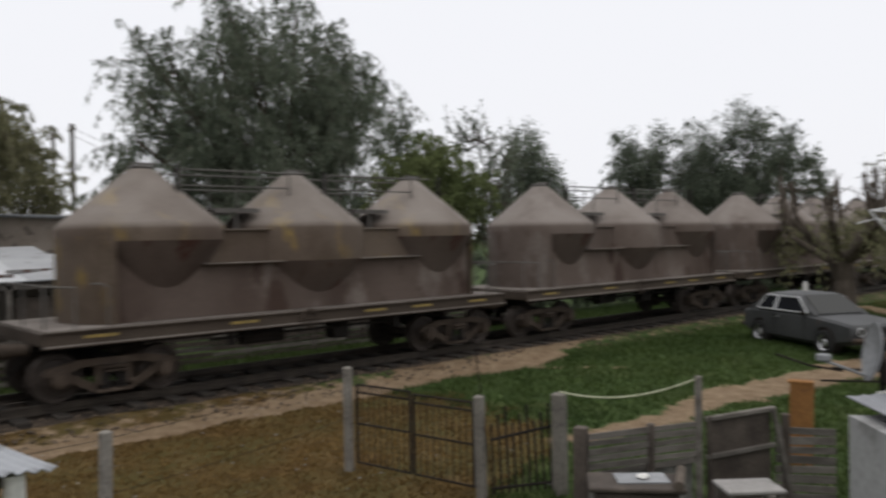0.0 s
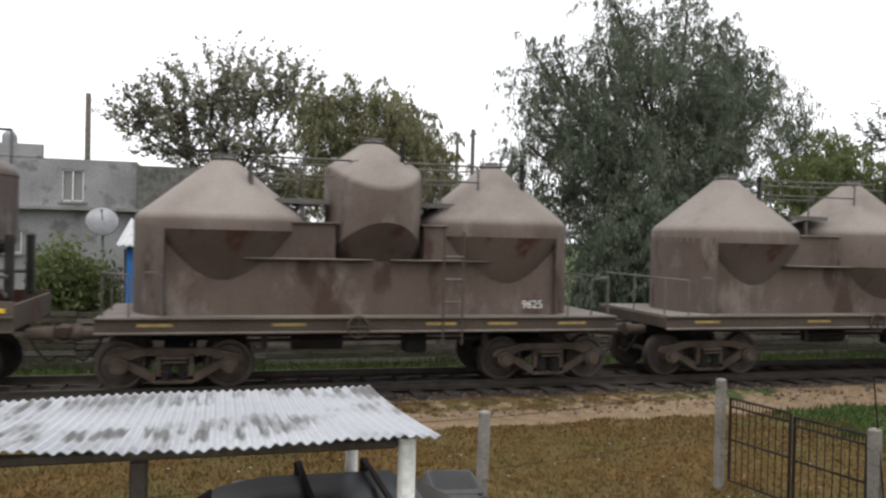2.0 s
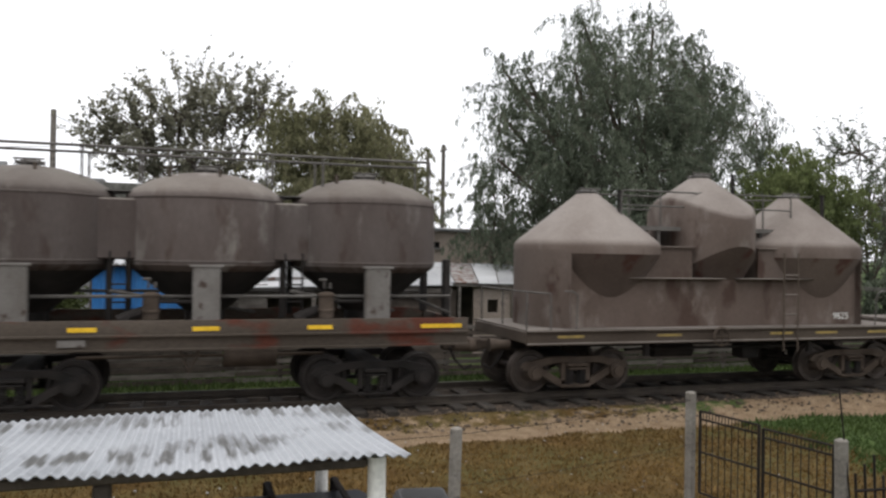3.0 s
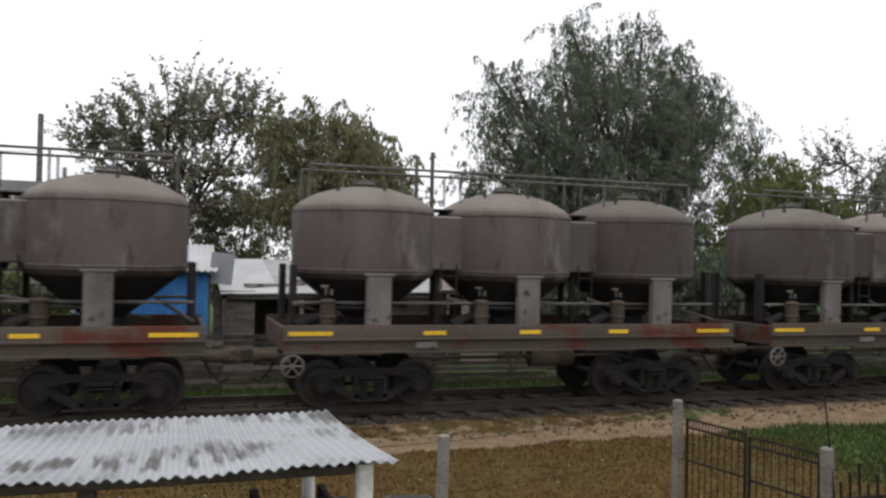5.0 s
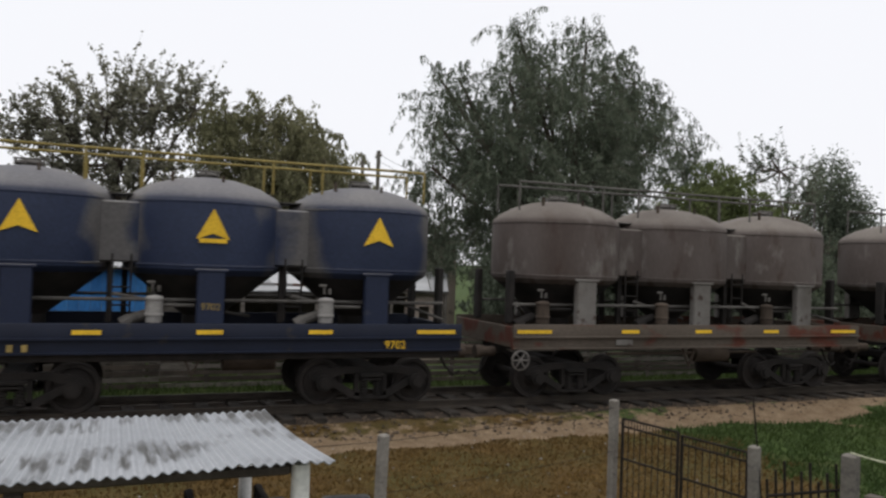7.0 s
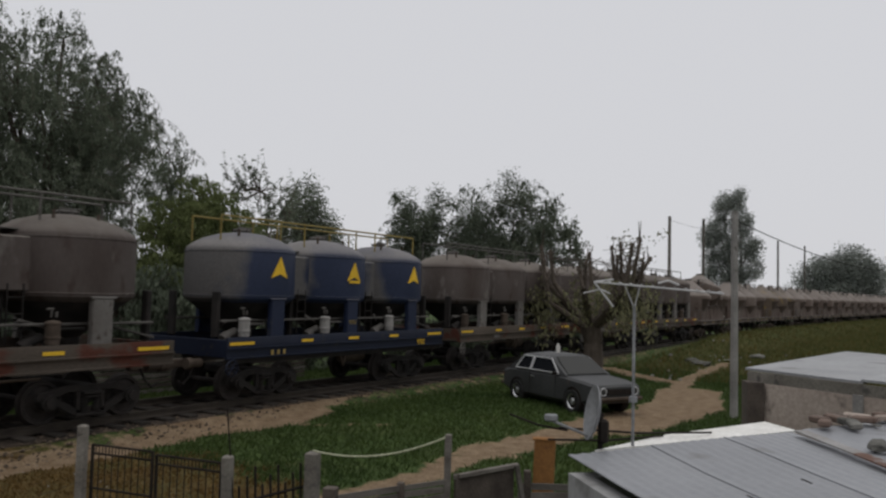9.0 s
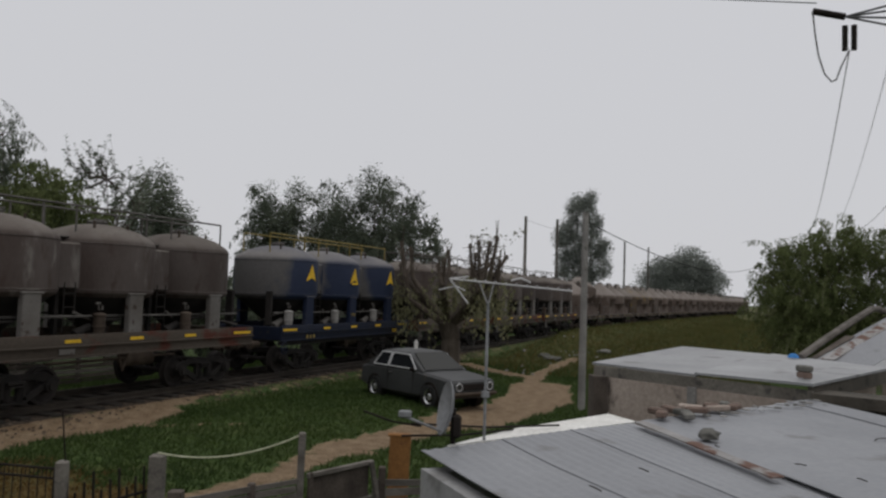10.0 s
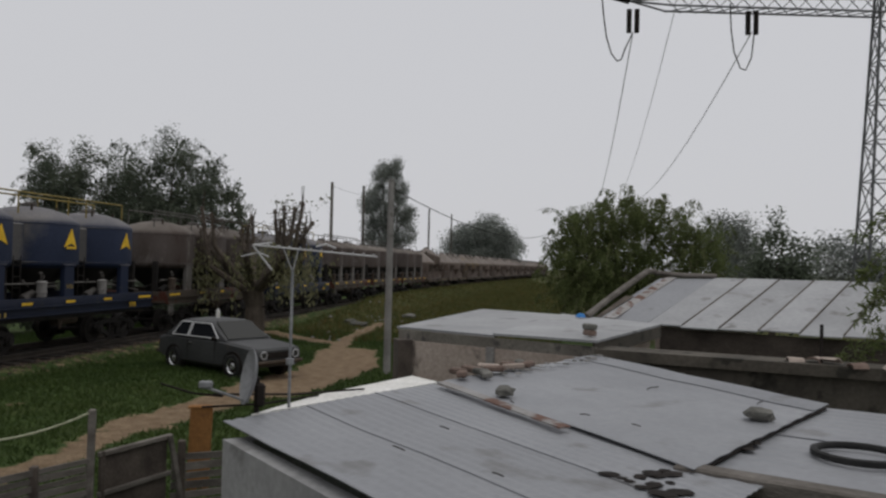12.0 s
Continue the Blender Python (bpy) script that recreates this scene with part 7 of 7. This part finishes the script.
for k in range(9):
    o = part("roof_tile", Shape().lathe([(0.075, 0), (0.09, 0), (0.08, 0.16 + 0.04 * (k % 3)), (0.065, 0.16 + 0.04 * (k % 3))], seg=8, a0=20 + 15 * (k % 3), a1=160), BRICK if k % 2 else PINKWALL, at=pose(9.06 - 0.1 * k, -2.4 - 0.22 * k, 2.06 + 0.012 * (k % 3), 90, 0, 65 * k))
    tagged(o, "loose broken curved clay tile on a wall top", "tile", group="loose tiles")
tagged(part("blue_bag", Shape().lathe([(0.0, 0.07), (0.04, 0.065), (0.075, 0.035), (0.09, 0.0)], seg=9), BLUEWALL, at=pose(13.9, -0.35, 2.2)), "crumpled blue plastic bag at a roof corner", "bag")

# ---- antenna and dish ----
an = thing("tv_antenna", "thin aluminium television antenna on a mast above a roof edge", "antenna")
mx, my = 5.57, 1.83
part("mast", Shape().rod((mx, my, 0.0), (mx, my, 2.98), 0.011, 8).rod((mx, my, 2.3), (mx, my, 2.34), 0.03, 8), GREYMET, an)
b0, b1 = Vector((5.42, 2.07, 3.13)), Vector((5.73, 1.26, 3.07))
part("boom", Shape().rod(b0, b1, 0.0065, 6), ALU, an)
part("bracket", Shape().rod((mx, my, 2.95), b0.lerp(b1, 0.24), 0.005, 6).rod((mx, my, 2.95), b0.lerp(b1, 0.36), 0.005, 6), ALU, an)
acr = Vector((0.95, 0.28, 0)).normalized()
for k in range(11):
    q = b0.lerp(b1, 0.12 + 0.085 * k)
    part("element", Shape().rod(q - acr * 0.12 + Vector((0, 0, 0.012)), q + acr * 0.12 + Vector((0, 0, 0.012)), 0.0035, 5), ALU, an)
for s in (-1, 1):
    part("reflector", Shape().rod(b0, b0 + Vector((0.06, -0.12, -0.17 if s < 0 else 0.02)), 0.0065, 6).rod(b0 + Vector((0.02, -0.04, -0.05)), b0 + Vector((0.05, 0.1 * s, -0.08)), 0.005, 5), ALU, an)
part("dipole", Shape().tube([b0.lerp(b1, 0.5) + Vector((0, 0, 0.03)), b0.lerp(b1, 0.58) + Vector((0, 0, 0.055)), b0.lerp(b1, 0.66) + Vector((0, 0, 0.03))], 0.007), ALU, an)
ds = thing("satellite_dish", "small grey satellite dish with its arm on a roof edge", "satellite dish", pose(5.32, 2.0, 2.0))
part("reflector", Shape().lathe([(0.0, 0.0), (0.09, 0.008), (0.15, 0.025), (0.185, 0.045), (0.185, 0.052), (0.09, 0.016), (0.0, 0.008)], seg=30, axis="y"), GREYMET, ds, at=pose(-0.04, -0.03, 0.24, 10, 0, 34))
part("mount", Shape().rod((0.0, -0.03, 0.0), (0.0, -0.03, 0.24), 0.02, 8).box((0, -0.05, 0.12), (0.07, 0.07, 0.16), 30, bevel=0.015), IRON, ds)
part("feed_arm", Shape().rod((-0.06, 0.0, 0.08), (-0.12, 0.27, 0.17), 0.011, 6).box((-0.12, 0.28, 0.19), (0.05, 0.09, 0.05), 20, bevel=0.01), GREYMET, ds)
for p, q in (((5.25, 2.25, 2.12), (6.4, 1.5, 2.02)), ((5.2, 2.3, 2.04), (6.0, 1.75, 2.02)), ((5.1, 2.55, 2.2), (5.3, 2.2, 2.1))):
    tagged(part("cable", Shape().tube([Vector(p), Vector(p).lerp(Vector(q), 0.5) + Vector((0, 0, -0.02)), Vector(q)], 0.008), IRON), "black cable trailing over a roof edge", "cable")
rock("scrap_cloth", "crumpled white cloth on an old cabinet", 6.1, 4.27, 0.801, 0.07, 91, WHITE, 0.3, "cloth")
# a table in the yard
tb = thing("table", "low pale worn tabletop on stubby legs in a yard", "table", pose(7.05, 3.75, 0, 0, 0, -40))
part("tabletop", Shape().box((0, 0, 0.62), (0.55, 0.4, 0.04), bevel=0.01), CONCRETE, tb)
for x in (-0.23, 0.23):
    for y in (-0.16, 0.16):
        part("leg", Shape().box((x, y, 0.3), (0.05, 0.05, 0.6)), OLDWOOD, tb)
# low scraps near the path
for k, (x, y) in enumerate(((37.5, 9.6), (39, 10.4), (44, 8.4))):
    rock("rubbish_heap", "small heap of dumped rubbish on grass", x, y, 0, 0.45, 60 + k, squash=0.35, category="rubbish")


# ---- movement ----
def gone(t):
    """Metres that the train has run at t seconds."""
    u = min(max((t - 3.0) / 2.0, 0.0), 1.0)
    return 7.9496 * t - 0.0352 * t * t + 0.0026 * t ** 3 + 0.3 * u * u * (3 - 2 * u)


def motions():
    for w, s0 in TRAIN:
        rows = []
        for t in [k * 0.5 for k in range(25)]:
            x, y, h = on_track(s0 + gone(t))
            rows.append((t, pose(x, y, RAIL_TOP, 0, 0, math.degrees(h))))
        walk(w, rows)
        if -76 < s0 < 21:
            turns = [(k * 0.06, math.degrees(gone(min(12.0, k * 0.06)) / 0.405)) for k in range(201)]
            for b in w.children:
                for a in b.children:
                    if a.name.startswith("wheelset"):
                        p = a.location.copy()
                        walk(a, [(t, pose(p.x, p.y, p.z, 0, g % 360, 0)) for t, g in turns])


motions()
